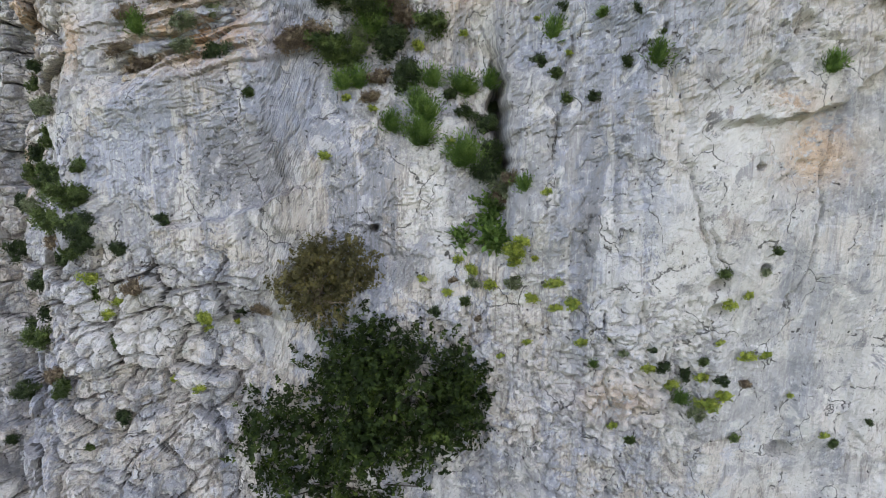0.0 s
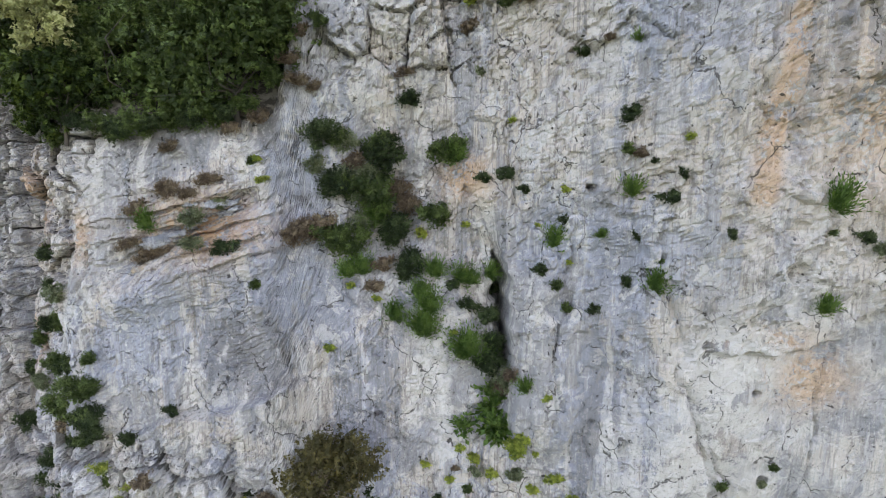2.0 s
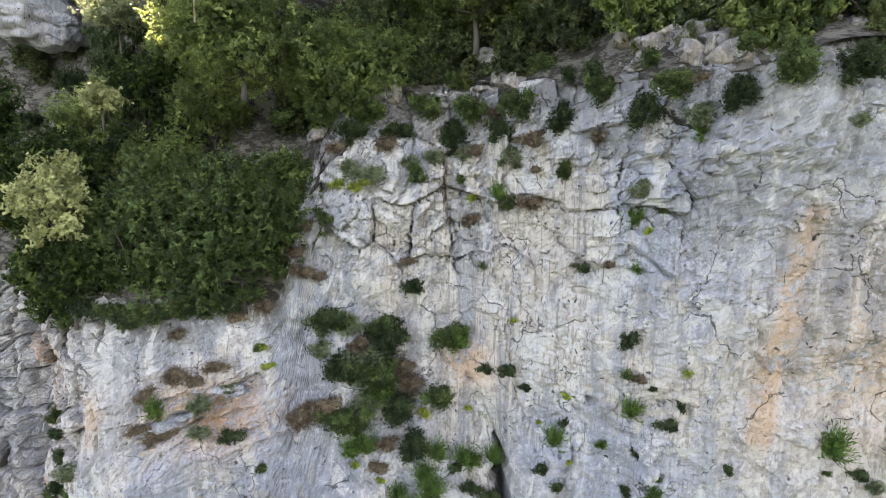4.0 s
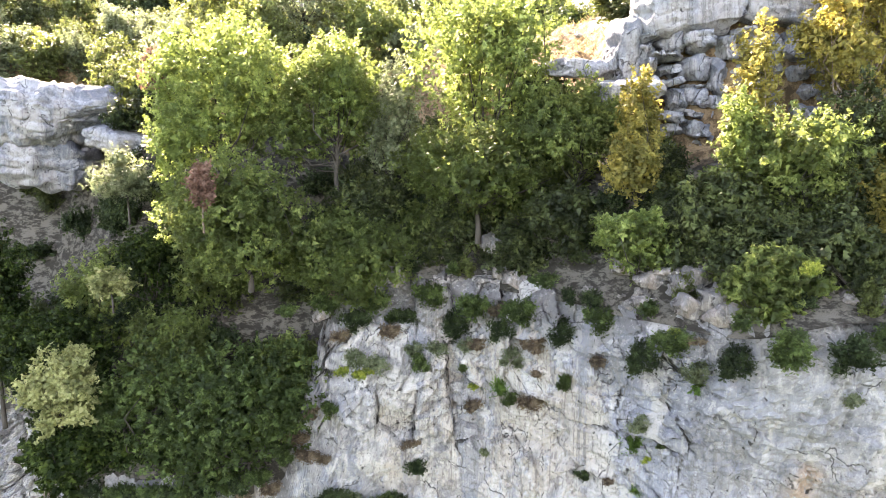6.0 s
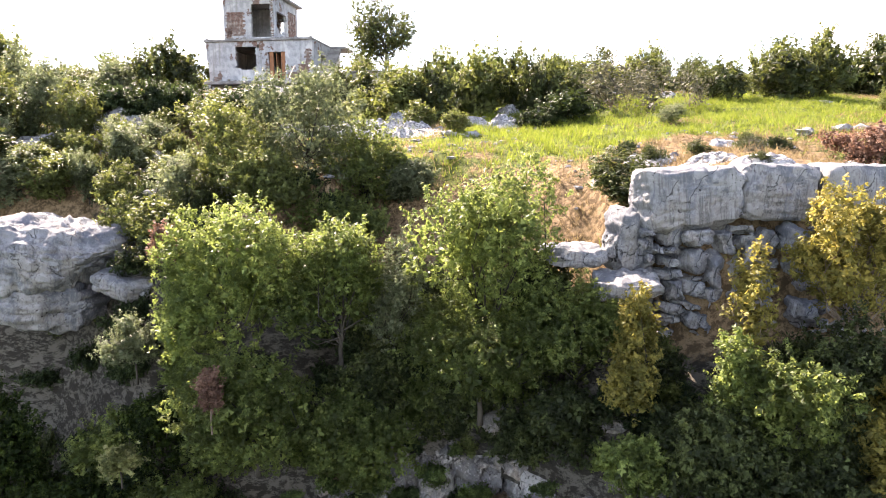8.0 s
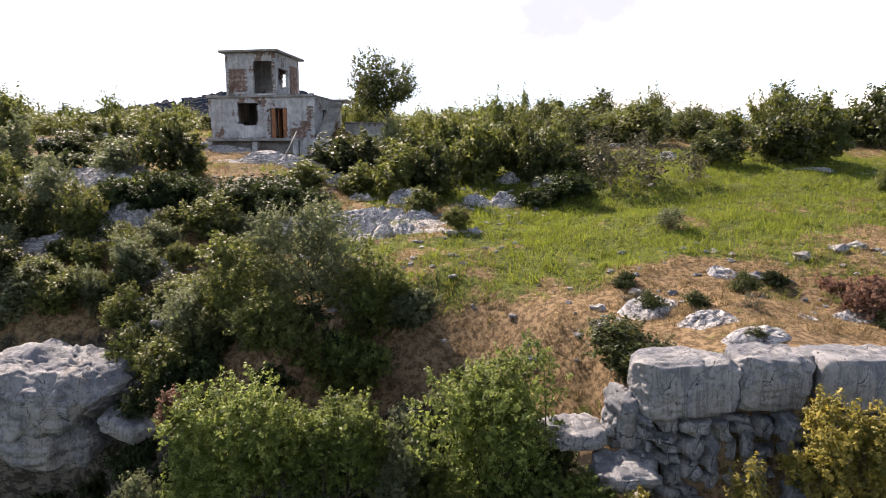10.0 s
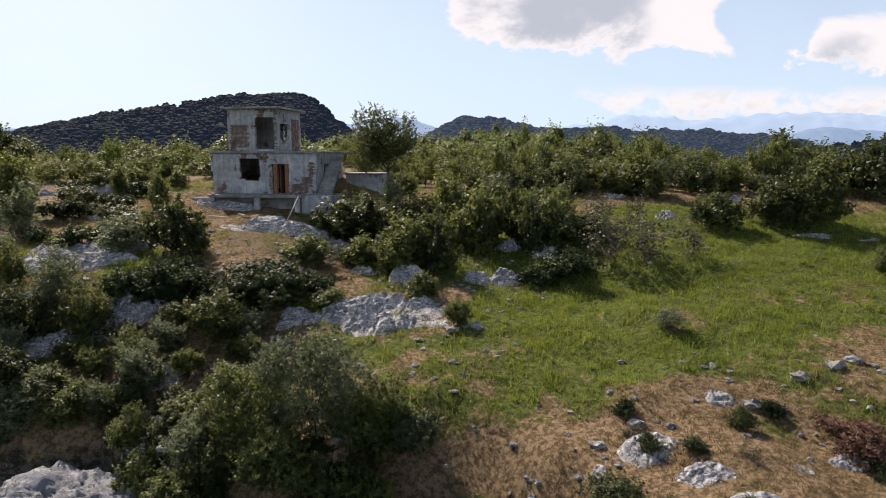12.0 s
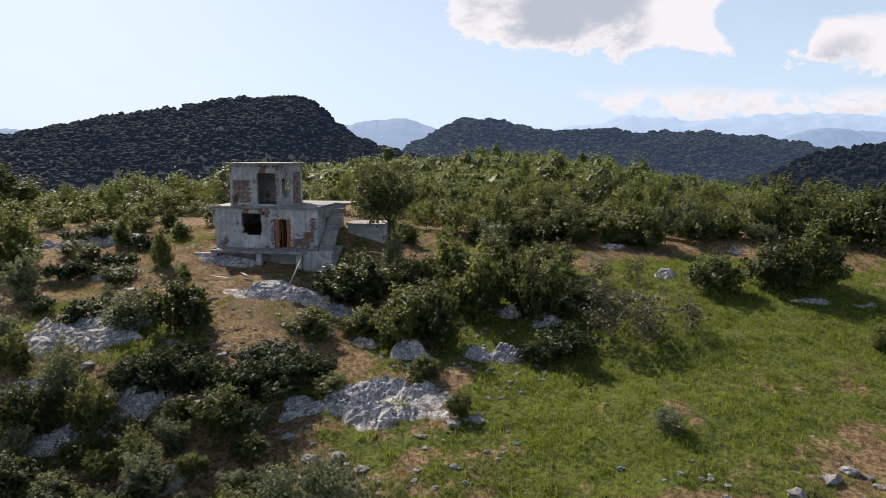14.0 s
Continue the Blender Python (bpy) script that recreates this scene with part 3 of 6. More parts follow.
orange = (spot(fx, fz, 6.6, -0.1, 0.8, 0.5) * 0.8 + 1.5 * seam(fx, fz, 5.55, 7.2, 5.2, 3.4, 0.17) + spot(fx, fz, 7.0, 5.0, 1.4, 1.7) * 0.85 + spot(fx, fz, -5.2, 2.5, 1.3, 0.7) + spot(fx, fz, -7.9, 2.3, 0.3, 0.6) * 0.7
          + spot(fx, fz, 0.4, 3.6, 0.6, 0.5) * 0.9 + spot(fx, fz, 5.6, 0.9, 0.8, 0.25) * 0.9 + spot(fx, fz, 6.4, 0.2, 0.7, 0.5) * 0.6 + spot(fx, fz, 3.6, -4.9, 0.9, 0.5) * 0.5 + spot(fx, fz, -9.9, 3.0, 0.6, 1.2) * 0.8 + spot(fx, fz, -10.2, -0.4, 0.5, 0.7) * 0.8)
# grey smears and brink soil, with the shade of cleft, recess and brink painted in
dark = (0.8 * ss(fz - top_line(fx) + 0.5 * fbm(fx * 1.1, fz * 1.1, 0, 3, 47), -1.1, -0.1) + spot(fx, fz, -1.2, -1.0, 1.5, 1.2) * 0.5 + spot(fx, fz, 3.0, -1.4, 0.5, 2.0) * 0.7 + spot(fx, fz, 4.8, 7.4, 1.1, 1.0) * 0.4 + spot(fx, fz, 1.0, 1.2, 0.4, 1.6) * 0.8
        + spot(fx, fz, 6.6, 5.4, 0.9, 0.6) * 0.5 + seam(fx, fz, 4.6, 1.6, 4.8, -1.2, 0.2) * 0.6 + spot(fx, fz, -4.4, -0.1, 1.2, 1.1) * 0.8 + spot(fx, fz, 6.6, 6.3, 0.8, 0.8) * 0.7 + spot(fx, fz, 6.95, 1.55, 0.35, 0.3) * 0.8 + spot(fx, fz, -1.2, 2.4, 1.4, 1.8) * 0.5)
pale = 0.25 * ss(fx, 3.6, 5.0) + 1.2 * spot(fx, fz, 4.5, -2.6, 0.9, 1.5) + spot(fx, fz, 5.1, 0.3, 0.9, 1.1) + spot(fx, fz, 8.6, -4.0, 0.7, 2.5) * 0.8 + spot(fx, fz, 0.0, -1.6, 0.35, 1.2) * 0.7 + spot(fx, fz, -6.8, -3.6, 1.6, 1.0) * 0.8
blue = spot(fx, fz, -6.6, 0.1, 2.0, 1.0) + spot(fx, fz, -3.4, 2.2, 1.1, 1.8) + 1.2 * spot(fx, fz, -1.8, -2.2, 0.6, 2.0) + spot(fx, fz, 3.3, -1.6, 0.9, 2.0) + spot(fx, fz, 4.2, 7.2, 1.1, 1.6) + 0.8 * spot(fx, fz, 3.4, 2.4, 1.2, 1.2) + spot(fx, fz, -9.0, -5.0, 1.4, 1.6) * 0.6
blue = np.clip(blue + 0.25 * fbm(fx * 0.5, fz * 0.5, 0, 3, 57), 0, 1)
stain_and_shade = cliff.data.color_attributes.new("stain_and_shade", "FLOAT_COLOR", "POINT")
stain_and_shade.data.foreach_set("color", np.stack([np.clip(orange, 0, 1), np.clip(dark, 0, 1), np.clip(pale, 0, 1), blue], 1).astype(np.float32).ravel())

joints = cliff.data.color_attributes.new("joints", "FLOAT_COLOR", "POINT")
open_joint = np.clip(JOINTS["depth"].ravel(), 0, 1)
joints.data.foreach_set("color", np.stack([open_joint, open_joint, open_joint, np.ones_like(fx)], 1).astype(np.float32).ravel())

# the cliff goes on to both sides
for x0, x1 in ((-60.0, -13.9), (11.5, 60.0)):
    side_x = np.arange(x0, x1, 0.3)
    side_u = np.linspace(0, 1, 80)
    sx, su = np.meshgrid(side_x, side_u)
    sz = -13.2 + (top_line(sx) + 13.5) * su
    sy = cliff_face(sx, sz) + 0.6 * ss(su, 0.96, 1.0)
    wing = new("cliff", mesh_of("cliff", np.stack([sx, sy, sz], -1).reshape(-1, 3), grid_faces(80, len(side_x)), CLIFF, True))
    tagged(wing, "grey limestone cliff running on to the side", "cliff", kind="structure")

# ---- the slope above the cliff and the plateau ----
def brink(x):
    return cliff_base(x, top_line(x))


def plateau(x, y):
    z = 16.0 + 0.145 * (y - 22) - 0.065 * np.maximum(y - 52, 0)
    z = z + 1.05 * np.exp(-((x + 12.0) / 9.0) ** 4) * ss(y, 39.5, 46.0) * (1 - ss(y, 54, 64)) * (1 - 1.45 * np.exp(-((x + 12.4) / 6.0) ** 4 - ((y - 46.5) / 4.5) ** 4))
    z = z - 0.19 * np.maximum(27.0 - y, 0) * ss(-x, 2.5, 8.0)
    z = z + 1.25 * ss(-x, 4.5, 11.0) * ss(y, 26.0, 32.0) + 0.75 * ss(x, 2.5, 9.0) * ss(y, 17.5, 22.0)
    z = np.maximum(z, 15.9 + 0.2 * np.sin(x)) * ss(x, 2.0, 5.0) + z * (1 - ss(x, 2.0, 5.0))
    hill = -6.2 * ss(y, 58, 120) + 4.2 * np.exp(-((x - 16) / 42.0) ** 2) * ss(y, 55, 115) - 6.0 * ss(-x, 14, 75) * ss(y, 52, 110) - 4.0 * ss(x, 45, 110) * ss(y, 45, 120) - 3.2 * ss(x, 14, 48) * ss(y, 56, 80)
    fall = -0.42 * np.maximum(y - 138, 0) - 0.3 * np.maximum(np.abs(x - 10) - 85, 0)
    return z + hill + fall


def ground_z(x, y):
    x, y = np.asarray(x, float), np.asarray(y, float)
    d = y - brink(x)
    # a steep bushy bank, steeper and rockier on the right
    bank_z = top_line(x) + 0.1 + (0.85 + 1.1 * ss(-x, 2.6, 4.0)) * np.maximum(d - 0.3, -3.0) - 0.25 * ss(x, 3.0, 5.0) * np.maximum(d, 0)
    bank_z = bank_z + 3.2 * ss(d, 4.7, 5.3) * ss(x, 3.4, 4.8)
    z = softmin(plateau(x, y), bank_z, 0.8)
    on = ss(d, 5.0, 9.0)
    return z + (0.25 * fbm(x * 0.16, y * 0.16, 0, 3, 61) + 0.07 * fbm(x * 0.9, y * 0.9, 0, 3, 71)) * (0.3 + 0.7 * on)


def green_cover(x, y):
    """How green the turf is, 0 to 1: the meadow against the dry and rocky parts."""
    meadow = ss(x + 0.15 * (y - 25) + 2.0 * ss(-y, -23, -19) + 1.2 * fbm(x * 0.25, y * 0.25, 0, 3, 81), 0.5, 2.5) * ss(y - 0.42 * np.clip(x, 0, 16) + 0.9 * fbm(x * 0.35, y * 0.35, 3.0, 3, 83), 18.2, 20.6) * ss(-y, -50.0, -44.0)
    return np.clip(0.30 + 0.50 * meadow + 0.36 * fbm(x * 0.3, y * 0.3, 7.0, 3, 91), 0, 1)


def bare_cover(x, y):
    front = ss(-y + 0.4 * np.clip(x - 2, 0, 9), -21.0, -17.0) * ss(x, 2.0, 4.5)
    yard = np.exp(-((x + 9) / 6.0) ** 2 - ((y - 38.0) / 4.5) ** 2) + np.exp(-((x - 13) / 6.0) ** 2 - ((y - 50.0) / 3.0) ** 2)
    return np.clip(0.12 + 0.14 * front + 0.55 * yard, 0, 1)


def sheet(name, xs, ys, z_of, mat):
    mx, my = np.meshgrid(xs, ys)
    mz = z_of(mx, my)
    ob = new(name, mesh_of(name, np.stack([mx, my, mz], -1).reshape(-1, 3), grid_faces(len(ys), len(xs)), mat, True))
    return ob, mx.ravel(), my.ravel()


near_x = np.concatenate([np.arange(-110, -24, 2.0), np.arange(-24, 32, 0.22), np.arange(32, 130, 2.0)])
near_y = np.concatenate([np.arange(9.4, 50, 0.22), np.arange(50, 62, 0.5), np.arange(62, 232, 2.5)])
GRIDX, GRIDS = np.meshgrid(near_x, near_y)
# the front rows follow the brink
GRIDY = np.where(GRIDS < 24, 24 - (24 - GRIDS) * (24 - (brink(GRIDX) + 0.15)) / (24 - 9.4), GRIDS)
land = new("ground", mesh_of("ground", np.stack([GRIDX, GRIDY, ground_z(GRIDX, GRIDY)], -1).reshape(-1, 3), grid_faces(len(near_y), len(near_x)), GROUND, True))
tagged(land, "dry stony turf with a green meadow, rising to wooded ground", "ground", kind="structure")
lx, ly = GRIDX.ravel(), GRIDY.ravel()
cover_layer = land.data.color_attributes.new("cover", "FLOAT_COLOR", "POINT")
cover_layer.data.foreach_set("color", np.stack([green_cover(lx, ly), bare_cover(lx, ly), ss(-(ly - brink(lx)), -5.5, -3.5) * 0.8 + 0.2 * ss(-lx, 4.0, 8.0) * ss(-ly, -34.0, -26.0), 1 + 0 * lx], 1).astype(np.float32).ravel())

VALLEY = simple("valley_woods", (0.030, 0.045, 0.020), (0.07, 0.085, 0.04), 0.02, 0.95, 0.2)
ang = np.linspace(0, 2 * math.pi, 97)[:-1]
rings = np.array([0.5, 60.0, 200.0, 600.0, 1500.0, 3000.0, 4900.0])
vv = np.stack([rings[:, None] * np.cos(ang), rings[:, None] * np.sin(ang), np.full((7, 96), -13.0)], -1).reshape(-1, 3)
vf = np.array([(r * 96 + s, r * 96 + (s + 1) % 96, (r + 1) * 96 + (s + 1) % 96, (r + 1) * 96 + s) for r in range(6) for s in range(96)])
tagged(new("valley_ground", mesh_of("valley_ground", vv, vf, VALLEY)), "wooded valley floor reaching to the horizon", "ground", kind="structure")

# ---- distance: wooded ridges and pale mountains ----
# Distant surfaces glow faintly and evenly; the glow stands in for haze.
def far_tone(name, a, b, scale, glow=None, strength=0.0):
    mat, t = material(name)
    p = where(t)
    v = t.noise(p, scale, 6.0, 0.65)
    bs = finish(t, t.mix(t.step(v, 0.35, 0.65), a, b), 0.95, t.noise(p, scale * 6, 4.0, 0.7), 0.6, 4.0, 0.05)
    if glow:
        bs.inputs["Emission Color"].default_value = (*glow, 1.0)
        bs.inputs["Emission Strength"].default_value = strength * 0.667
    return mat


# wood colours nearly black for the backlit shade, blue glow for the haze
HILL = far_tone("hill_woods_haze_glow", (0.003, 0.005, 0.004), (0.010, 0.014, 0.009), 0.02, (0.14, 0.22, 0.42), 0.06)
BLUE = far_tone("blue_woods_haze_glow", (0.010, 0.014, 0.012), (0.026, 0.032, 0.026), 0.008, (0.20, 0.31, 0.55), 0.13)
PALE = far_tone("haze_glow_mountain", (0.05, 0.07, 0.09), (0.07, 0.09, 0.11), 0.002, (0.36, 0.52, 0.78), 0.62)
PALER = far_tone("paler_haze_glow_mountain", (0.05, 0.07, 0.09), (0.07, 0.09, 0.11), 0.001, (0.52, 0.68, 0.90), 0.85)


def ridge(name, dist, line, mat, label, rough, run, trees=0, tree_mat=None, tall=10.0, seed=1):
    """A ridge across the view at that distance. line: pairs of (side / distance, height / distance) along its crest, over an eye at 28 m."""
    us, hs = np.array(line).T
    u = np.linspace(us[0], us[-1], 260 if trees else 120)
    crest = 28.0 + np.interp(u, us, hs) * dist - 0.75 * tall * (trees > 0)
    crest = crest + rough * fbm(u * 60, 0.5, 0, 4, seed)
    side = np.concatenate([np.linspace(-1, 0, 34), np.linspace(0, 1, 12)[1:]])
    gu, gs = np.meshgrid(u, side)
    down = np.where(gs < 0, ss(gs, -1.05, 0.05) ** 0.8, 1 - gs)
    px, py = gu * dist * (1 + 0.0 * gs), dist + gs * run
    pz = -14 + (np.broadcast_to(crest, gu.shape) + 14) * down + rough * 1.6 * fbm(px / run * 5, py / run * 5, 0, 4, seed + 3) * (1 - np.abs(gs)) * (np.abs(gs) > 0.01)
    px = px * (py / dist) ** 0.5
    ob = new(name, mesh_of(name, np.stack([px, py, pz], -1).reshape(-1, 3), grid_faces(len(side), len(u)), mat, True))
    tagged(ob, label, "hill", kind="structure")
    if trees:
        rng = np.random.default_rng(seed)
        row, col = rng.random(trees) ** 0.6 * 33.9, rng.uniform(2, len(u) - 3, trees)
        r0, c0 = row.astype(int), col.astype(int)
        fr, fc = (row - r0)[:, None], (col - c0)[:, None]
        land_at = np.stack([px, py, pz], -1)
        at = (land_at[r0, c0] * (1 - fc) + land_at[r0, c0 + 1] * fc) * (1 - fr) + (land_at[r0 + 1, c0] * (1 - fc) + land_at[r0 + 1, c0 + 1] * fc) * fr
        h = tall * rng.uniform(0.45, 1.1, trees)
        r = tall * rng.uniform(0.45, 0.95, trees)
        sides = 5
        a = np.arange(sides) / sides * 2 * math.pi
        spin = a[None] + rng.uniform(0, 6.3, (trees, 1))
        circle = np.stack([np.cos(spin), np.sin(spin), rng.uniform(-0.2, 0.2, spin.shape)], -1)
        low = at[:, None] + circle * r[:, None, None] * rng.uniform(0.4, 1.0, (trees, sides, 1)) + np.array([0, 0, -1.0])
        mid = at[:, None] + circle * r[:, None, None] * rng.uniform(0.5, 1.4, (trees, sides, 1)) + np.array([0, 0, 1.0]) * (h * 0.62)[:, None, None]
        tip = at + np.array([0, 0, 1.0]) * h[:, None] + rng.normal(0, 0.4, (trees, 3))
        v = np.concatenate([low, mid, tip[:, None]], 1)
        f = []
        for s in range(sides):
            n = (s + 1) % sides
            f += [(s, n, sides + n), (s, sides + n, sides + s), (sides + s, sides + n, 2 * sides)]
        f = (np.array(f)[None] + (np.arange(trees) * (2 * sides + 1))[:, None, None]).reshape(-1, 3)
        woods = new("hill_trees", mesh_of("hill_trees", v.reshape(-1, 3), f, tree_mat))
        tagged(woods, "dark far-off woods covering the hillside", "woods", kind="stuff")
    return ob


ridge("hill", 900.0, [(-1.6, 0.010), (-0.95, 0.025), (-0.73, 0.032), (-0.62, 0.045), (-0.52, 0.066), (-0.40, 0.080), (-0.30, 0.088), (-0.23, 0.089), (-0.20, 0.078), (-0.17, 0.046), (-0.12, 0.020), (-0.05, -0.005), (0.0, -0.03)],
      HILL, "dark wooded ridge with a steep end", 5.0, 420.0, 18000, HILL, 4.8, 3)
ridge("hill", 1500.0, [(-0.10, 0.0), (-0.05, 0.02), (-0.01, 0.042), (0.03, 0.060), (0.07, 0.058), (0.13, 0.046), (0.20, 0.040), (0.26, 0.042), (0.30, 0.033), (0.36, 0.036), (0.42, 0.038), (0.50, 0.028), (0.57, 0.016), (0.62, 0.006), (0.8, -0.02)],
      BLUE, "wooded ridge with a blue glow in place of haze", 7.0, 600.0, 9000, BLUE, 8.0, 7)
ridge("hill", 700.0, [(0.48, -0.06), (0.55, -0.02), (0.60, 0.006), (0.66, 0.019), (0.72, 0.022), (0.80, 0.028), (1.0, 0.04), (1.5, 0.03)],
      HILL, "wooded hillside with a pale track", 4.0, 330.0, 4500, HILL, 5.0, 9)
ridge("mountain", 2600.0, [(-0.24, 0.0), (-0.17, 0.044), (-0.13, 0.052), (-0.085, 0.057), (-0.06, 0.059), (-0.03, 0.050), (-0.01, 0.042), (0.06, 0.03), (0.2, 0.0)], PALE, "mountain with a pale blue glow in place of haze", 5.0, 700.0, seed=13)
ridge("mountain", 4300.0, [(0.08, 0.0), (0.16, 0.040), (0.24, 0.048), (0.29, 0.062), (0.36, 0.060), (0.42, 0.056), (0.50, 0.064), (0.58, 0.066), (0.66, 0.066), (0.72, 0.060), (0.85, 0.055), (1.1, 0.03)], PALER, "pale mountain range, its haze put in as glow", 12.0, 500.0, seed=17)
ridge("mountain", 3300.0, [(0.50, 0.0), (0.56, 0.034), (0.61, 0.044), (0.68, 0.040), (0.76, 0.030), (0.9, 0.02)], PALE, "mountain with a pale blue glow in place of haze", 6.0, 500.0, seed=23)
ridge("mountain", 4200.0, [(-1.3, 0.02), (-0.85, 0.030), (-0.70, 0.042), (-0.66, 0.036), (-0.5, 0.02)], PALE, "mountain with a pale blue glow in place of haze", 6.0, 400.0, seed=29)

# ---- boulders and outcrops ----
def unit_sphere(cuts):
    bm = bmesh.new()
    bmesh.ops.create_icosphere(bm, subdivisions=cuts, radius=1)
    v = np.array([vert.co[:] for vert in bm.verts])
    f = np.array([[vert.index for vert in face.verts] for face in bm.faces])
    bm.free()
    return v / np.linalg.norm(v, axis=1, keepdims=True), f


SPHERES = {k: unit_sphere(k) for k in (3, 4, 5, 6)}


def boulder_mesh(seed, half, cuts=5, square=5.0, rough=0.10, layers=0.0, slant=0.0):
    """A weathered block: squared-off ball, chipped by noise, with bedding if asked."""
    n, f = SPHERES[cuts]
    r = (np.abs(n) ** square).sum(1) ** (-1 / square)
    p = n * r[:, None] * np.array(half)
    big = min(half)
    o = seed * 3.7
    # broken faces: the ball is planed off by a dozen random cuts
    rng = np.random.default_rng(seed)
    for _ in range(16):
        way = rng.normal(0, 1, 3) * np.array([1, 1, 0.7])
        way /= np.linalg.norm(way)
        reach = (p @ way).max() * rng.uniform(0.80, 0.97)
        over = np.maximum(p @ way - reach, 0)
        p = p - over[:, None] * way
    d = rough * 1.3 * big * fbm(p[:, 0] / big * 0.8 + o, p[:, 1] / big * 0.8, p[:, 2] / big * 0.8, 2, seed)
    d = d - (0.3 + 3 * rough) * 0.11 * ridged(p[:, 0] * 1.9 + o, p[:, 1] * 1.9, p[:, 2] * 2.6, 5, seed + 5, 0.6)
    if layers:
        d = d - layers * 1.6 * ss(np.abs((p[:, 2] + 0.25 * p[:, 0] * slant + 0.22 * fbm(p[:, 0] * 1.2, p[:, 1] * 1.2, 0, 3, seed)) * 2.6 % 1 - 0.5), 0.10, 0.0)
    p = p + n * d[:, None]
    return mesh_of("boulder", p, f, ROCK, True)


def boulder(x, y, z, half, seed, label="pale grey weathered limestone boulder", turn=0.0, tip=(0, 0), cuts=5, square=5.0, rough=0.10, layers=0.0, name="boulder", group=""):
    ob = new(name, boulder_mesh(seed, half, cuts, square, rough, layers))
    ob.matrix_world = pose(x, y, z, tip[0], tip[1], turn)
    return tagged(ob, label, "rock", group)


# the crag on the brink: cracked cap blocks over thin broken beds
boulder(4.95, 14.6, 15.3, (1.12, 0.68, 0.70), 1, "big block of pale limestone with a flat sunlit top", -4, (0, -4), 6, 9.0, 0.035)
boulder(6.9, 14.65, 15.45, (0.95, 0.7, 0.62), 2, "cracked limestone block on the brink of the cliff", 3, (0, 2), 6, 9.0, 0.04)
boulder(8.95, 14.6, 15.45, (1.25, 0.68, 0.62), 3, "cracked limestone block on the brink of the cliff", -2, (0, 1), 5, 9.0, 0.04)
boulder(11.2, 14.6, 15.4, (1.2, 0.7, 0.65), 4, "cracked limestone block on the brink of the cliff", 4, (0, 0), 5, 9.0, 0.04)
boulder(3.85, 14.9, 14.3, (0.55, 0.6, 0.75), 5, "rough pale limestone knob under the cap block", 20, (0, 8), 5, 3.5, 0.14)
crag_rng = random.Random(31)
u, row = 4.05, 0
while u < 9.8:
    wide_ = crag_rng.uniform(0.3, 0.75)
    level = 14.74
    while level > 12.2:
        h = crag_rng.choice((0.09, 0.14, 0.20, 0.26, 0.34)) * crag_rng.uniform(0.85, 1.15)
        shift = crag_rng.uniform(-0.16, 0.16)
        boulder(u + wide_ / 2 + shift, 14.52 + crag_rng.uniform(-0.22, 0.16) + 0.06 * (14.7 - level), level - h, (wide_ / 2 * crag_rng.uniform(0.85, 1.25), 0.6, h + 0.02), 40 + row, "flat broken bed of limestone in the crag",
                crag_rng.uniform(-22, 22), (crag_rng.uniform(-9, 9), crag_rng.uniform(-14, 14)), 4, 4.2, 0.13, name="stone", group="stones of the crag")
        level -= 2 * h
        row += 1
    u += wide_ * 0.92
boulder(2.75, 14.9, 14.05, (0.75, 0.6, 0.22), 6, "flat pale limestone slab among the bushes", 8, (6, 3), 5, 5.0, 0.1)
boulder(3.6, 14.1, 13.5, (0.85, 0.6, 0.25), 7, "flat pale limestone slab among the bushes", -6, (8, -4), 5, 5.0, 0.1)
# the great overhanging rock at the other side
boulder(-12.0, 19.3, 13.35, (2.6, 1.7, 1.15), 8, "great overhanging grey limestone boulder with a rough top", 6, (4, 6), 6, 3.2, 0.24, 0.05)
boulder(-12.4, 19.0, 12.1, (1.9, 1.3, 0.8), 9, "layered limestone ledge under the great boulder", 4, (0, 8), 5, 3.6, 0.2, 0.08)
boulder(-8.7, 21.0, 14.6, (1.0, 1.0, 0.6), 10, "grey limestone block on the slope", 15, (0, 5), 5, 4.0, 0.12)
boulder(-9.3, 18.6, 12.6, (0.9, 0.8, 0.35), 12, "pale limestone slab below the great boulder", -10, (5, 12), 5, 4.5, 0.1)
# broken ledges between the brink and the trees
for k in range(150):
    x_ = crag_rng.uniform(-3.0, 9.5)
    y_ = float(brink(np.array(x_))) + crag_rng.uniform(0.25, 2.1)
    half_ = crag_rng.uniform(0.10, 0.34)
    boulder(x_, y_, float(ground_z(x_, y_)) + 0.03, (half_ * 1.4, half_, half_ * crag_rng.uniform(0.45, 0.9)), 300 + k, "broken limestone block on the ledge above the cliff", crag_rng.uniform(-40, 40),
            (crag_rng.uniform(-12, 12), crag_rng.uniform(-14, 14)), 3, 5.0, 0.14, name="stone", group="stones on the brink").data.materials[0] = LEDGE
# broken beds lying on the shelf of the cliff
PAVING = limestone("weathered_pavement_limestone", False, (0.66, 0.64, 0.61), (0.34, 0.34, 0.35), (0.92, 0.935, 0.97), True)
WARM = limestone("warm_limestone", False, (0.56, 0.44, 0.32), (0.36, 0.29, 0.23))
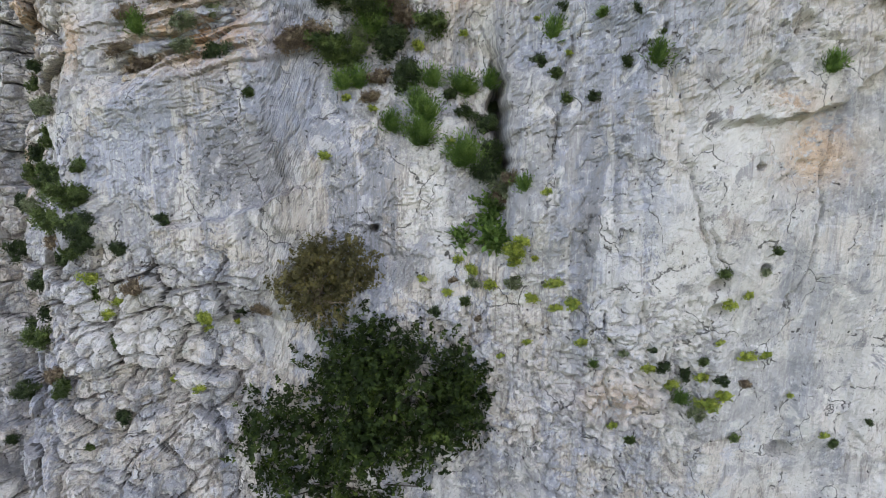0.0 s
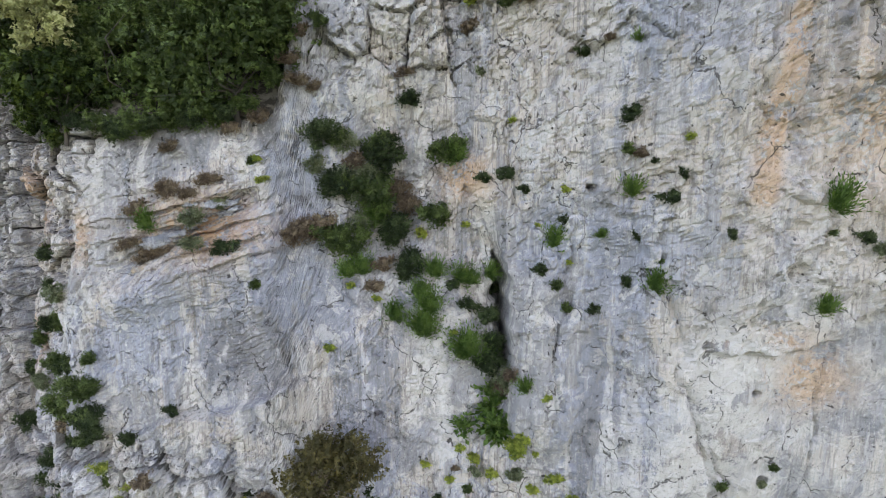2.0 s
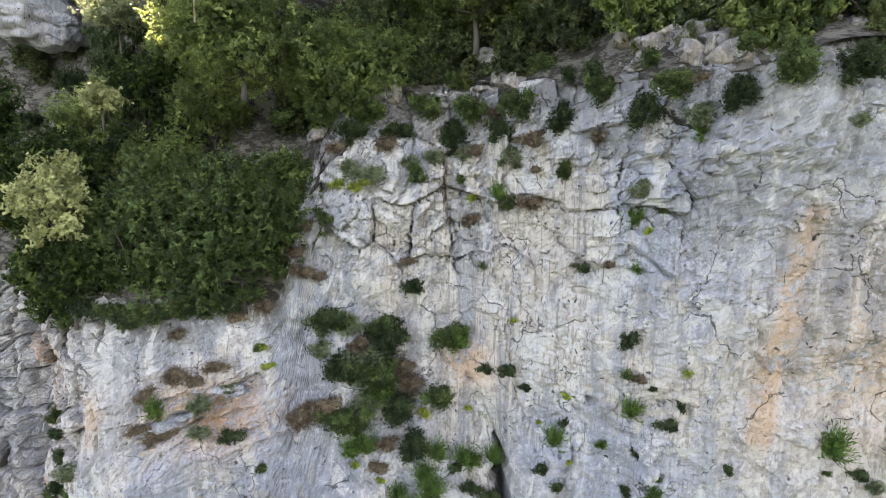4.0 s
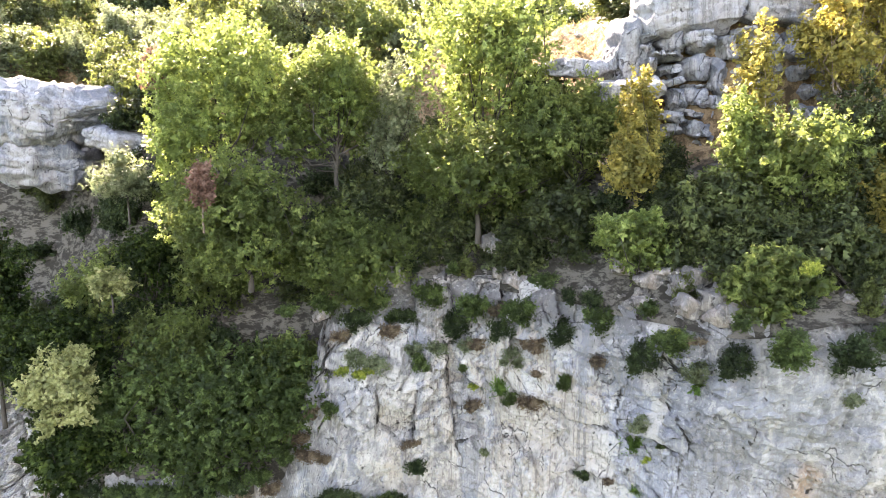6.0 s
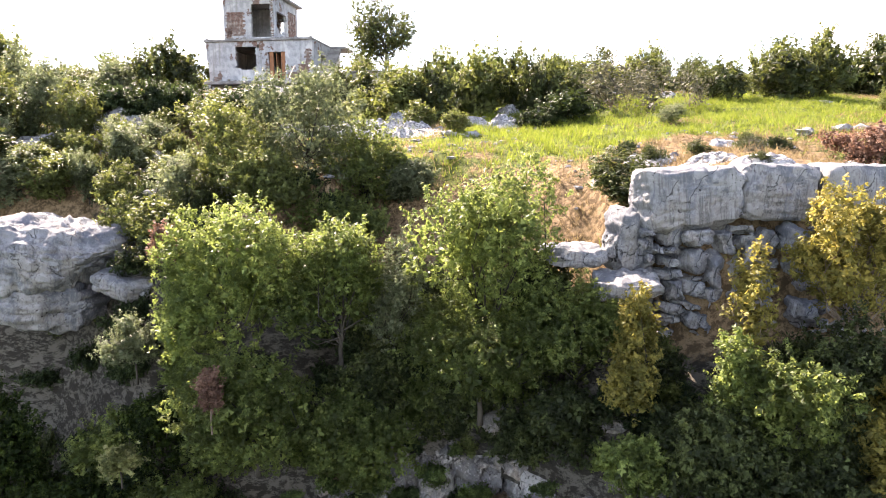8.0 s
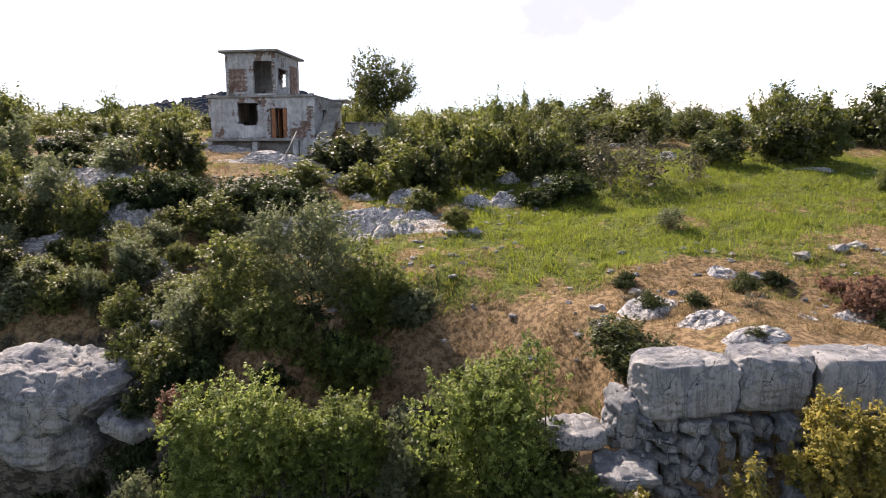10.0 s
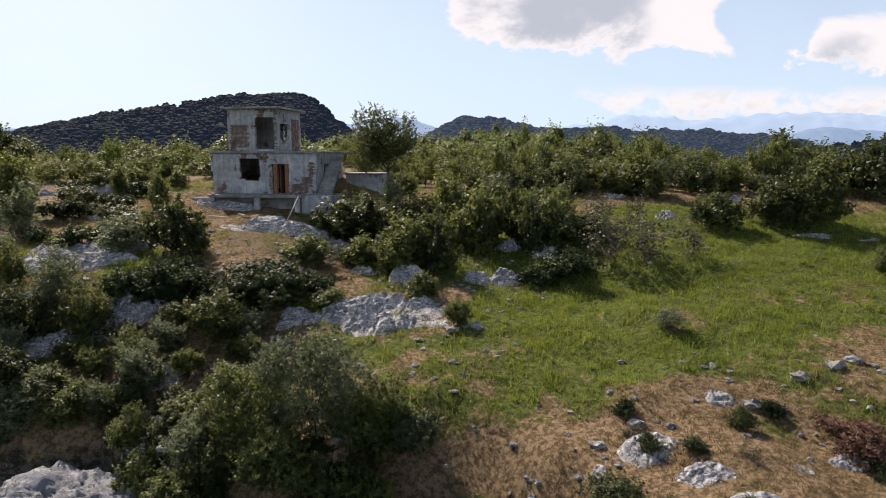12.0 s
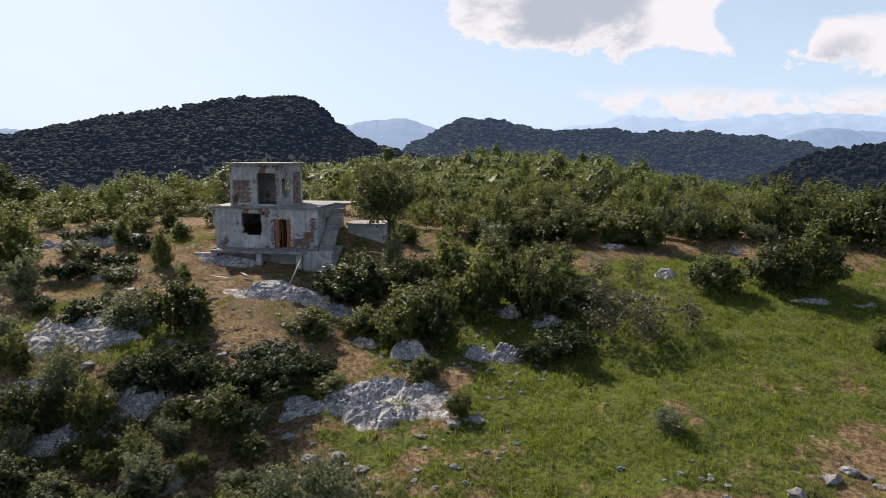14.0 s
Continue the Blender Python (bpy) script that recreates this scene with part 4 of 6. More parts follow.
for k in range(22):
    x_ = crag_rng.uniform(-6.9, -4.0)
    z_ = 1.9 + 0.5 * (x_ + 6.9) + crag_rng.uniform(-0.45, 0.55)
    half_ = crag_rng.uniform(0.16, 0.42)
    boulder(x_, face_at(x_, z_) + 0.05, z_, (half_, 0.22, half_ * crag_rng.uniform(0.25, 0.5)), 400 + k, "flat broken limestone bed on the rock shelf", crag_rng.uniform(-12, 12),
            (crag_rng.uniform(-10, 10), -16 + crag_rng.uniform(-10, 10)), 4, 5.0, 0.10, name="stone", group="stones of the shelf").data.materials[0] = (WARM, ROCK)[k % 2]
# outcrops on the plateau: worn limestone beds that break the turf in low steps
def ledge_mesh(x, y, long, deep, rise, turn, seed):
    """A tilted stack of thin beds, ragged at the rim, cut by runnels and joints; it follows the ground it breaks through."""
    n, m = int(np.clip(long * 20, 20, 84)), int(np.clip(deep * 20, 18, 64))
    u, v = np.meshgrid(np.linspace(-1.15, 1.15, n), np.linspace(-1.15, 1.15, m))
    c, sn = math.cos(radians(turn)), math.sin(radians(turn))
    px, py = u * long, v * deep
    wx, wy = x + c * px - sn * py, y + sn * px + c * py
    rim = 1 - np.hypot(u, v) + 0.42 * fbm(wx * 0.8, wy * 0.8, seed * 1.3, 4, seed)
    body = ss(rim, 0.0, 0.55) * 0.75 + 0.25 * ss(rim, 0.0, 0.12)
    lie = 0.9 * fbm(wx * 0.35, wy * 0.35, 0, 2, seed + 4) + 0.75 * v + 0.25 * fbm(wx * 1.7, wy * 1.7, 0, 4, seed + 6)
    beds = 3.2 * lie
    step = np.floor(beds) + ss(beds - np.floor(beds), 0.0, 0.13) + 0.12 * (beds - np.floor(beds))
    top = 0.55 + 0.34 * step + 0.22 * fbm(wx * 1.1, wy * 1.1, 0, 3, seed + 8)
    dx, dy, ra, rb, gap = worley(wx / 0.8 + 0.3 * fbm(wx * 2, wy * 2, 0, 3, 5), wy / 0.55, seed)
    top = 0.75 * top + 0.10 * ra - 0.22 * (1 - ss(gap, 0.0, 0.10)) - 0.10 * np.abs(fbm(wx * 3.4, wy * 3.4, 0, 3, seed + 9)) + 0.13 * fbm(wx * 6, wy * 6, 0, 3, seed)
    z = ground_z(wx, wy) - 0.16 + (0.72 * rise * np.clip(top, 0.12, 1.2) + 0.14) * body
    return mesh_of("outcrop", np.stack([wx - x, wy - y, z - float(ground_z(x, y))], -1).reshape(-1, 3), grid_faces(m, n), PAVING, False)


def ledge(x, y, long, deep, rise, turn, seed):
    ob = new("outcrop", ledge_mesh(x, y, long, deep, rise, turn, seed))
    ob.location = (x, y, float(ground_z(x, y)))
    return tagged(ob, "pale weathered limestone beds breaking through the turf", "rock", "outcrops on the plateau")


LEDGES_SLOPE = [(-19.4, 34.0, 4, 2.3, 0.75, 14), (-20.9, 31.6, 1.9, 1.1, 0.4, 20), (-17.6, 32.4, 1.9, 0.94, 0.4, 25), (-14.0, 28.0, 3.1, 1.4, 0.8, 28), (-15.8, 26.6, 1.8, 0.94, 0.6, 30), (-11.4, 39.6, 3.8, 1.2, 0.7, -6), (-8.6, 39.4, 2.9, 1.1, 0.9, -10),
                (-29.1, 50.4, 4, 1.2, 0.9, 5), (-25.1, 50.5, 1.7, 0.94, 0.8, 0), (-22.2, 43.4, 2.8, 0.81, 0.4, 8), (-19.3, 28.6, 1.3, 1.2, 0.5, 15), (-11.5, 24.0, 1.4, 0.94, 0.6, 30), (-16.4, 46.6, 2.6, 0.81, 0.5, 0)]
LEDGES_MIDDLE = [(-6.0, 28.7, 1.7, 0.8, 0.7, 20), (-3.9, 29.4, 2.4, 1.3, 0.75, 12), (-1.5, 29.2, 2.0, 1.3, 0.85, -8), (-3.7, 27.9, 1.4, 1.0, 0.8, 0), (-1.4, 27.9, 1.6, 0.9, 0.85, 5), (-5.0, 35.7, 1.0, 0.6, 0.5, -30), (-2.2, 33.8, 1.2, 0.8, 0.9, -10),
                 (3.2, 33.8, 1.3, 0.9, 0.85, 10), (1.9, 33.7, 1.1, 0.6, 0.5, 0), (5.8, 37.2, 1.2, 0.7, 0.8, 0), (3.6, 39.0, 1.2, 0.7, 0.8, 0)]
LEDGES_MEADOW = [(25.8, 39.2, 1.3, 0.5, 0.35, 0), (22.5, 39.4, 1.6, 0.35, 0.2, -4), (15.3, 44.2, 1.2, 0.7, 0.5, 10), (23.0, 50.2, 0.8, 0.5, 0.45, 0), (13.4, 51.4, 1.2, 0.5, 0.3, 0), (-0.1, 50.8, 1.4, 0.5, 0.3, 0), (5.6, 18.5, 0.95, 0.75, 0.4, 35), (6.6, 16.9, 0.8, 0.5, 0.3, 0),
                 (8.6, 20.8, 0.7, 0.5, 0.3, 0), (9.2, 17.2, 0.6, 0.4, 0.3, 10), (10.6, 17.8, 0.8, 0.45, 0.3, 10), (4.0, 17.8, 0.5, 0.4, 0.25, 20), (5.0, 17.6, 0.5, 0.3, 0.2, 0), (10.9, 20.2, 0.5, 0.35, 0.2, 0), (7.0, 15.6, 0.8, 0.4, 0.25, 0), (12.6, 17.2, 0.9, 0.5, 0.3, 0),
                 (-11.4, 22.4, 0.9, 0.8, 0.7, 20), (-10.3, 21.5, 1.3, 0.9, 0.9, 25), (-7.9, 20.0, 1.4, 0.9, 0.8, 30)]
for k, (x_, y_, a_, b_, c_, turn_) in enumerate(LEDGES_SLOPE + LEDGES_MIDDLE + LEDGES_MEADOW):
    ledge(x_, y_, a_, b_, c_, turn_, 120 + k)

# loose stones and grit on the bare ground
stone_rng = np.random.default_rng(55)
v0, f0 = unit_sphere(2)
bits = []
for k in range(900):
    x_, y_ = stone_rng.uniform(-20, 16), stone_rng.uniform(17.5, 44)
    if y_ < float(brink(np.array(x_))) + 5.5 or (x_ > 1.5 + 0.4 * (y_ - 22) and stone_rng.random() < 0.9 and y_ > 23) or (-18 < x_ < -7 and y_ > 43):
        continue
    size_ = stone_rng.uniform(0.03, 0.13) * (2.2 if stone_rng.random() < 0.1 else 1)
    p_ = v0 * (1 + 0.25 * stone_rng.normal(0, 1, (len(v0), 1))) * size_ * np.array([1.2, 1, 0.6]) + np.array([x_, y_, float(ground_z(x_, y_)) + size_ * 0.2])
    bits.append((p_, f0))
v, f = joined(bits)
tagged(new("loose_stones", mesh_of("loose_stones", v, f, ROCK)), "small loose limestone rubble strewn over the turf", "stones", kind="stuff")

# ---- trees and shrubs ----
CORE = unit_sphere(2)


def crown_mesh(name, seed, radii, clumps, leaves, size, mat, base=(0, 0, 0), slim=0.6, ragged=0.45, per=24):
    """A crown of overlapping lobes, each covered in small clumps of leaves, round a leafy core; also the clumps' middles."""
    rng = np.random.default_rng(seed)
    radii = np.array(radii, float)
    lobes = max(6, min(17, clumps // 9))
    way = rng.normal(0, 1, (lobes, 3)) + np.array([0, 0, 0.2])
    way /= np.linalg.norm(way, axis=1, keepdims=True)
    mid = way * radii * rng.uniform(0.30, 0.38 + 0.75 * ragged, (lobes, 1))
    mid[0] = 0
    reach = radii * rng.uniform(0.24, 0.50, (lobes, 1))
    reach[0] = radii * 0.55
    count = max(leaves // per, 12)
    who = rng.choice(lobes, 4 * count, p=reach.mean(1) ** 2 / (reach.mean(1) ** 2).sum())
    out = rng.normal(0, 1, (4 * count, 3)) + np.array([0, 0, 0.2])
    out /= np.linalg.norm(out, axis=1, keepdims=True)
    at = mid[who] + out * reach[who] * rng.uniform(0.55, 1.12, (4 * count, 1))
    sunk = np.zeros(len(at), bool)
    for k in range(lobes):
        sunk |= (np.linalg.norm((at - mid[k]) / reach[k], axis=1) < 0.6) & (who != k)
    pick = np.flatnonzero(~sunk)[:count]
    at, out = at[pick], out[pick]
    # each clump is a spray: leaves round a twig that points out and up, thinning to its tip
    twig = out + np.array([0, 0, 0.55]) + rng.normal(0, 0.4, out.shape)
    twig /= np.linalg.norm(twig, axis=1, keepdims=True)
    r = 1.0 * math.sqrt(4 * radii.mean() ** 2 * 1.15 / len(at)) * rng.uniform(0.55, 1.3, len(at))
    k = np.repeat(np.arange(len(at)), per)
    off = rng.normal(0, 1, (len(k), 3)) + 0.3 * out[k]
    off /= np.linalg.norm(off, axis=1, keepdims=True)
    u = rng.random(len(k)) ** 1.3
    spots = at[k] + twig[k] * (r[k] * (2.0 * u - 0.5))[:, None] + off * (r[k] * (1.0 - 0.7 * u) * rng.uniform(0.3, 1.1, len(k)))[:, None]
    pieces = [leaf_tris(rng, spots + np.array(base), off + 0.5 * twig[k], size, slim)]
    # broader leaves deep inside
    inside = len(k) // 6
    n = rng.integers(0, lobes, inside)
    ball = rng.normal(0, 1, (inside, 3))
    ball *= (rng.random((inside, 1)) ** 0.4 * 0.8) / np.linalg.norm(ball, axis=1, keepdims=True)
    pieces.append(leaf_tris(rng, mid[n] + ball * reach[n] + np.array(base), ball, size * 1.7, 0.8))
    v, f = joined(pieces)
    return mesh_of(name, v, f, mat), at + np.array(base)


def limbs_mesh(name, seed, mids, foot, fork, thick, count=26, mat=None):
    thick *= 0.6
    rng = np.random.default_rng(seed)
    foot, fork = np.array(foot, float), np.array(fork, float)
    mid = (foot + fork) / 2 + rng.normal(0, thick * 0.6, 3)
    pieces = [tube([foot - np.array([0, 0, 0.35]), foot, mid, fork], [thick * 1.35, thick * 1.1, thick * 0.85, thick * 0.7], 8)]
    for m in mids[rng.permutation(len(mids))[:count]]:
        start = foot + (fork - foot) * rng.uniform(0.55, 1.0)
        bend = start + (m - start) * 0.5 + rng.normal(0, 0.12, 3) * np.linalg.norm(m - start) - np.array([0, 0, 0.08])
        pieces.append(tube([start, bend, start + (m - start) * 0.97], [thick * 0.42, thick * 0.26, thick * 0.07], 5))
    v, f = joined(pieces)
    return mesh_of(name, v, f, mat or BARK, True)


def tree(kind, x, y, z, high, radii, mat, label, seed, clumps=70, leaves=9000, size=0.13, thick=0.09, stem=None, category="tree", group="", limbs=26, slim=0.6, lean=(0, 0)):
    """A tree or shrub whose foot is at x, y, z: high is the height of the crown's middle over the foot."""
    thing = tagged(new(kind), label, category, group)
    thing.location = (x, y, z)
    me, mids = crown_mesh("crown", seed, radii, clumps, leaves, size, mat, (lean[0], lean[1], high), slim)
    part("crown", me, mat, thing)
    part("trunk", limbs_mesh("trunk", seed + 1, mids, (0, 0, 0), (lean[0] * 0.7, lean[1] * 0.7, max(high - radii[2] * 0.35, 0.2)), thick, limbs, stem), stem or BARK, thing)
    return thing


# the bank above the cliff
ON_BRINK = "on the brink of the cliff"
tree("tree", -5.2, 15.2, 10.6, 2.4, (2.0, 1.5, 2.3), FRESH, "bushy fresh-green tree " + ON_BRINK, 101, 150, 25115, 0.081, 0.10)
tree("tree", -2.6, 15.2, 10.8, 2.5, (1.6, 1.3, 2.1), FRESH, "slim bright green tree " + ON_BRINK, 111, 120, 16744, 0.081, 0.10)
tree("tree", -4.3, 13.9, 9.6, 0.9, (2.5, 1.2, 1.7), BRINK, "low spreading evergreen tree " + ON_BRINK, 121, 150, 23441, 0.077, 0.09)
tree("tree", -2.2, 14.1, 9.4, 0.7, (1.6, 1.0, 1.4), BRINK, "low spreading evergreen tree " + ON_BRINK, 126, 90, 13395, 0.077, 0.09)
tree("tree", 0.75, 14.8, 10.7, 2.9, (1.95, 1.5, 2.6), FRESH, "upright bushy tree with deep green leaves", 131, 170, 26790, 0.077, 0.11)
tree("tree", 0.6, 14.3, 10.6, 1.2, (2.7, 1.2, 1.4), BRINK, "broad dark evergreen tree below the upright one", 136, 130, 20092, 0.077, 0.09)
tree("shrub", -1.4, 15.6, 11.0, 1.7, (1.0, 1.0, 1.6), SAGE, "feathery grey-green shrub between the trees", 141, 80, 11720, 0.064, 0.05, category="shrub", slim=0.35)
tree("shrub", 2.6, 13.8, 10.9, 1.5, (1.2, 1.0, 1.4), BRINK, "dense evergreen shrub with thin stems", 151, 90, 13395, 0.071, 0.06, category="shrub")
tree("shrub", 3.5, 12.6, 10.6, 1.7, (0.8, 0.8, 1.4), YELLOW, "shrub with yellow-green leaves " + ON_BRINK, 161, 70, 8372, 0.071, 0.05, category="shrub")
tree("shrub", 5.0, 11.6, 10.2, 1.7, (0.75, 0.7, 1.5), FRESH, "fresh-green shrub " + ON_BRINK, 166, 60, 7032, 0.071, 0.05, category="shrub")
tree("shrub", 4.1, 11.9, 10.0, 1.0, (0.8, 0.8, 1.0), OAK, "dark dense shrub " + ON_BRINK, 171, 80, 10883, 0.071, 0.05, category="shrub")
tree("shrub", 5.2, 11.0, 9.9, 0.9, (1.3, 0.8, 1.1), OAK, "dark dense shrub " + ON_BRINK, 176, 80, 11720, 0.071, 0.05, category="shrub")
tree("shrub", 6.6, 11.6, 10.0, 1.5, (1.3, 0.9, 1.5), OAK, "dark dense shrub " + ON_BRINK, 181, 90, 13395, 0.071, 0.06, category="shrub")
# a dark bush; the yellow light on it is given as leaf colour
tree("shrub", 7.7, 10.9, 10.1, 1.3, (1.2, 0.8, 1.4), YELLOW, "broad dark shrub, yellow light put into its leaf colour", 191, 90, 12557, 0.071, 0.06, category="shrub")
tree("shrub", 9.4, 11.4, 10.2, 1.5, (1.4, 0.9, 1.7), OAK, "dark dense shrub " + ON_BRINK, 196, 90, 13395, 0.071, 0.06, category="shrub")
tree("tree", 7.7, 12.7, 11.4, 2.9, (1.5, 1.1, 1.7), YELLOW, "small tree with golden-yellow leaves and bare reddish stems", 201, 130, 15000, 0.077, 0.08, TWIG, limbs=60)
tree("tree", 5.5, 12.4, 11.4, 2.0, (0.65, 0.5, 1.3), YELLOW, "slender sapling with golden-yellow leaves", 211, 24, 2846, 0.077, 0.05, TWIG, limbs=24)
tree("dead_shrub", -4.9, 13.0, 11.0, 0.7, (0.35, 0.35, 0.55), RUSSET, "dried-out shrub with russet leaves", 231, 24, 2511, 0.064, 0.03, TWIG, "shrub")
tree("dead_shrub", -6.9, 15.8, 13.4, 0.7, (0.4, 0.4, 0.7), RUSSET, "dried-out shrub with russet leaves", 241, 24, 2511, 0.064, 0.03, TWIG, "shrub")
tree("shrub", -8.0, 16.2, 10.8, 0.8, (1.0, 0.8, 0.8), SAGE, "pale grassy shrub on the bank", 246, 50, 5860, 0.071, 0.04, category="shrub", slim=0.3)
for k, (x_, d_, high_, r_) in enumerate(((-2.9, 0.9, 0.7, (1.2, 0.8, 0.9)), (-1.6, 1.2, 0.8, (1.1, 0.8, 1.0)), (-0.4, 1.9, 1.2, (1.3, 0.9, 1.3)), (1.2, 1.6, 0.9, (1.2, 0.8, 1.1)), (2.3, 1.1, 0.8, (1.1, 0.8, 1.0)), (3.4, 0.9, 0.7, (1.0, 0.7, 0.9)),
                                         (4.4, 1.5, 1.0, (1.1, 0.8, 1.2)), (5.8, 1.7, 1.2, (1.2, 0.8, 1.3)), (6.4, 0.7, 0.6, (1.0, 0.6, 0.8)), (8.2, 0.8, 0.8, (1.2, 0.7, 1.0)), (8.6, 2.2, 1.5, (1.3, 0.9, 1.5)), (-2.2, 0.4, 1.0, (1.5, 0.8, 1.4)), (-3.4, 0.4, 0.9, (1.3, 0.7, 1.2)), (0.3, 0.9, 0.6, (1.6, 0.8, 0.9)), (-0.8, 0.8, 0.5, (1.1, 0.6, 0.8)), (1.6, 0.7, 0.5, (1.1, 0.6, 0.7)), (4.9, 0.6, 0.5, (1.1, 0.6, 0.7)), (7.3, 0.9, 0.7, (1.2, 0.7, 0.9)), (2.2, 2.6, 1.5, (1.3, 1.0, 1.5)), (-6.6, 2.6, 1.4, (1.4, 1.0, 1.5)), (7.2, 2.4, 1.2, (1.1, 0.8, 1.3)))):
    y_ = float(brink(np.array(x_))) + d_
    tree("shrub", x_, y_, float(ground_z(x_, y_)) - 0.15, high_, r_, (BRINK, OAK, BRINK, YELLOW, OAK, FRESH, OAK)[k % 7], "dense evergreen shrub " + ON_BRINK, 3000 + 10 * k, 110, 10500, 0.075, 0.05, category="shrub", group="shrubs on the brink")
# the dark clump on the lower shelf
tree("tree", -4.5, 13.8, 5.0, 1.2, (2.0, 1.0, 2.0), CLIFFGREEN, "dense dark evergreen tree overhanging the cliff", 251, 150, 18032, 0.092, 0.09)
tree("tree", -6.9, 14.1, 4.9, 1.3, (2.1, 1.1, 2.1), CLIFFGREEN, "dense dark evergreen tree overhanging the cliff", 261, 150, 18032, 0.092, 0.09)
tree("tree", -9.2, 14.9, 5.2, 1.9, (1.7, 1.0, 2.1), SHADEOAK, "dense dark evergreen tree in the cleft", 271, 130, 15455, 0.092, 0.08)
tree("tree", -8.3, 13.9, 4.6, 0.8, (1.5, 0.8, 1.1), SHADEOAK, "low dark evergreen shrub on the shelf", 274, 90, 10304, 0.092, 0.06)
tree("tree", -11.4, 15.8, 5.6, 2.4, (1.6, 1.0, 2.6), SHADEOAK, "dense dark evergreen tree in the cleft", 277, 120, 12879, 0.092, 0.08)
tree("shrub", -8.5, 13.6, 6.4, 0.9, (0.95, 0.6, 1.4), SUNPALE, "shrub with cream-green leaves, coloured pale for sunlight", 281, 90, 7000, 0.086, 0.04, category="shrub")
tree("shrub", -7.6, 14.4, 9.0, 0.3, (0.6, 0.45, 0.4), SUNPALE, "shrub with cream-green leaves, coloured pale for sunlight", 291, 40, 1655, 0.091, 0.03, category="shrub")
for k, (x_, y_, high_, r_) in enumerate(((-6.3, 14.7, 1.3, (1.6, 0.9, 1.6)), (-4.9, 14.3, 1.2, (1.3, 0.8, 1.4)), (-8.4, 15.6, 1.3, (1.5, 0.9, 1.6)), (-7.2, 15.6, 1.2, (1.4, 0.9, 1.5)), (-5.6, 15.6, 0.9, (1.4, 0.9, 1.2)), (-10.6, 16.6, 1.3, (1.4, 0.9, 1.6)))):
    tree("tree", x_, y_, float(ground_z(x_, y_)) - 0.1, high_, r_, (BRINK, SHADEOAK)[k % 2], "dense evergreen tree on the steep bank", 2800 + 10 * k, 100, 10350, 0.084, 0.07)
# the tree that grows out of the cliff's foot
tree("tree", -1.6, 12.3, -7.7, 1.9, (3.0, 1.4, 2.8), SHADEOAK, "big dark evergreen tree rooted in the rock face", 301, 190, 29899, 0.097, 0.12)
tree("tree", -1.9, 12.2, -10.6, 2.0, (2.6, 1.3, 2.1), SHADEOAK, "big dark evergreen tree rooted in the rock face", 303, 120, 13799, 0.109, 0.12)
tree("tree", 0.2, 12.4, -6.9, 1.9, (0.95, 0.8, 1.3), SHADEOAK, "dark evergreen sapling beside the big tree", 306, 60, 6899, 0.092, 0.07)
tree("shrub", -2.6, 12.4, -3.35, 0.8, (1.4, 0.7, 1.1), OLIVE, "half-dry shrub with olive-brown leaves on the rock face", 311, 110, 8625, 0.071, 0.04, TWIG, "shrub", limbs=60)


def shrub_model(seed, radii, mat, leaves, size, label, clumps=30, thick=0.05, stem=None, high=None):
    return tree("shrub", 0, 0, -60, high or radii[2] * 0.62, radii, mat, label, seed, clumps, leaves, size, thick, stem, "shrub", "shrubs on the plateau", limbs=16)


def put(model, x, y, turn, sx, sz, sink=0.05):
    z = float(ground_z(x, y))
    return copy_thing(model, pose(x, y, z - sink, 0, 0, turn) @ Matrix.Diagonal((sx, sx, sz, 1)))


SHRUBS = (("green", 401, (1.0, 1.0, 0.95), OAK, 5600, 0.078, "rounded evergreen shrub on the stony plateau", 90, None),
          ("fresh", 411, (1.0, 0.95, 1.05), MEADOWBUSH, 5600, 0.078, "rounded fresh-green shrub on the stony plateau", 90, None),
          ("dark", 421, (1.0, 1.0, 0.6), DARKHERB, 4800, 0.085, "low dark-leaved shrub on the stony plateau", 90, None),
          ("sage", 431, (0.85, 0.85, 1.1), SAGE, 4400, 0.07, "grey-green upright shrub on the stony plateau", 70, None),
          ("thin", 441, (0.9, 0.9, 0.9), THICKET, 1500, 0.06, "thin half-bare grey shrub in the meadow", 60, TWIG),
          ("russet", 451, (1.0, 0.9, 0.7), RUSSET, 4200, 0.07, "low russet shrub on dry earth", 70, None))
MODELS = {name: [shrub_model(seed + 3 * k, r, mat, leaves, size, label, clumps, 0.04, stem) for k in range(2)] for name, seed, r, mat, leaves, size, label, clumps, stem in SHRUBS}
DISTANT = {name: [shrub_model(seed + 1 + 3 * k, r, mat, int(leaves * 0.5), size * 1.35, label, clumps, 0.04, stem) for k in range(2)] for name, seed, r, mat, leaves, size, label, clumps, stem in SHRUBS}


def shrub(kind, x, y, turn, wide, tall):
    wide, tall = 1.18 * wide, 1.12 * tall
    return put((MODELS if y < 31 else DISTANT)[kind][int(turn) % 2], x, y, turn, wide, tall)


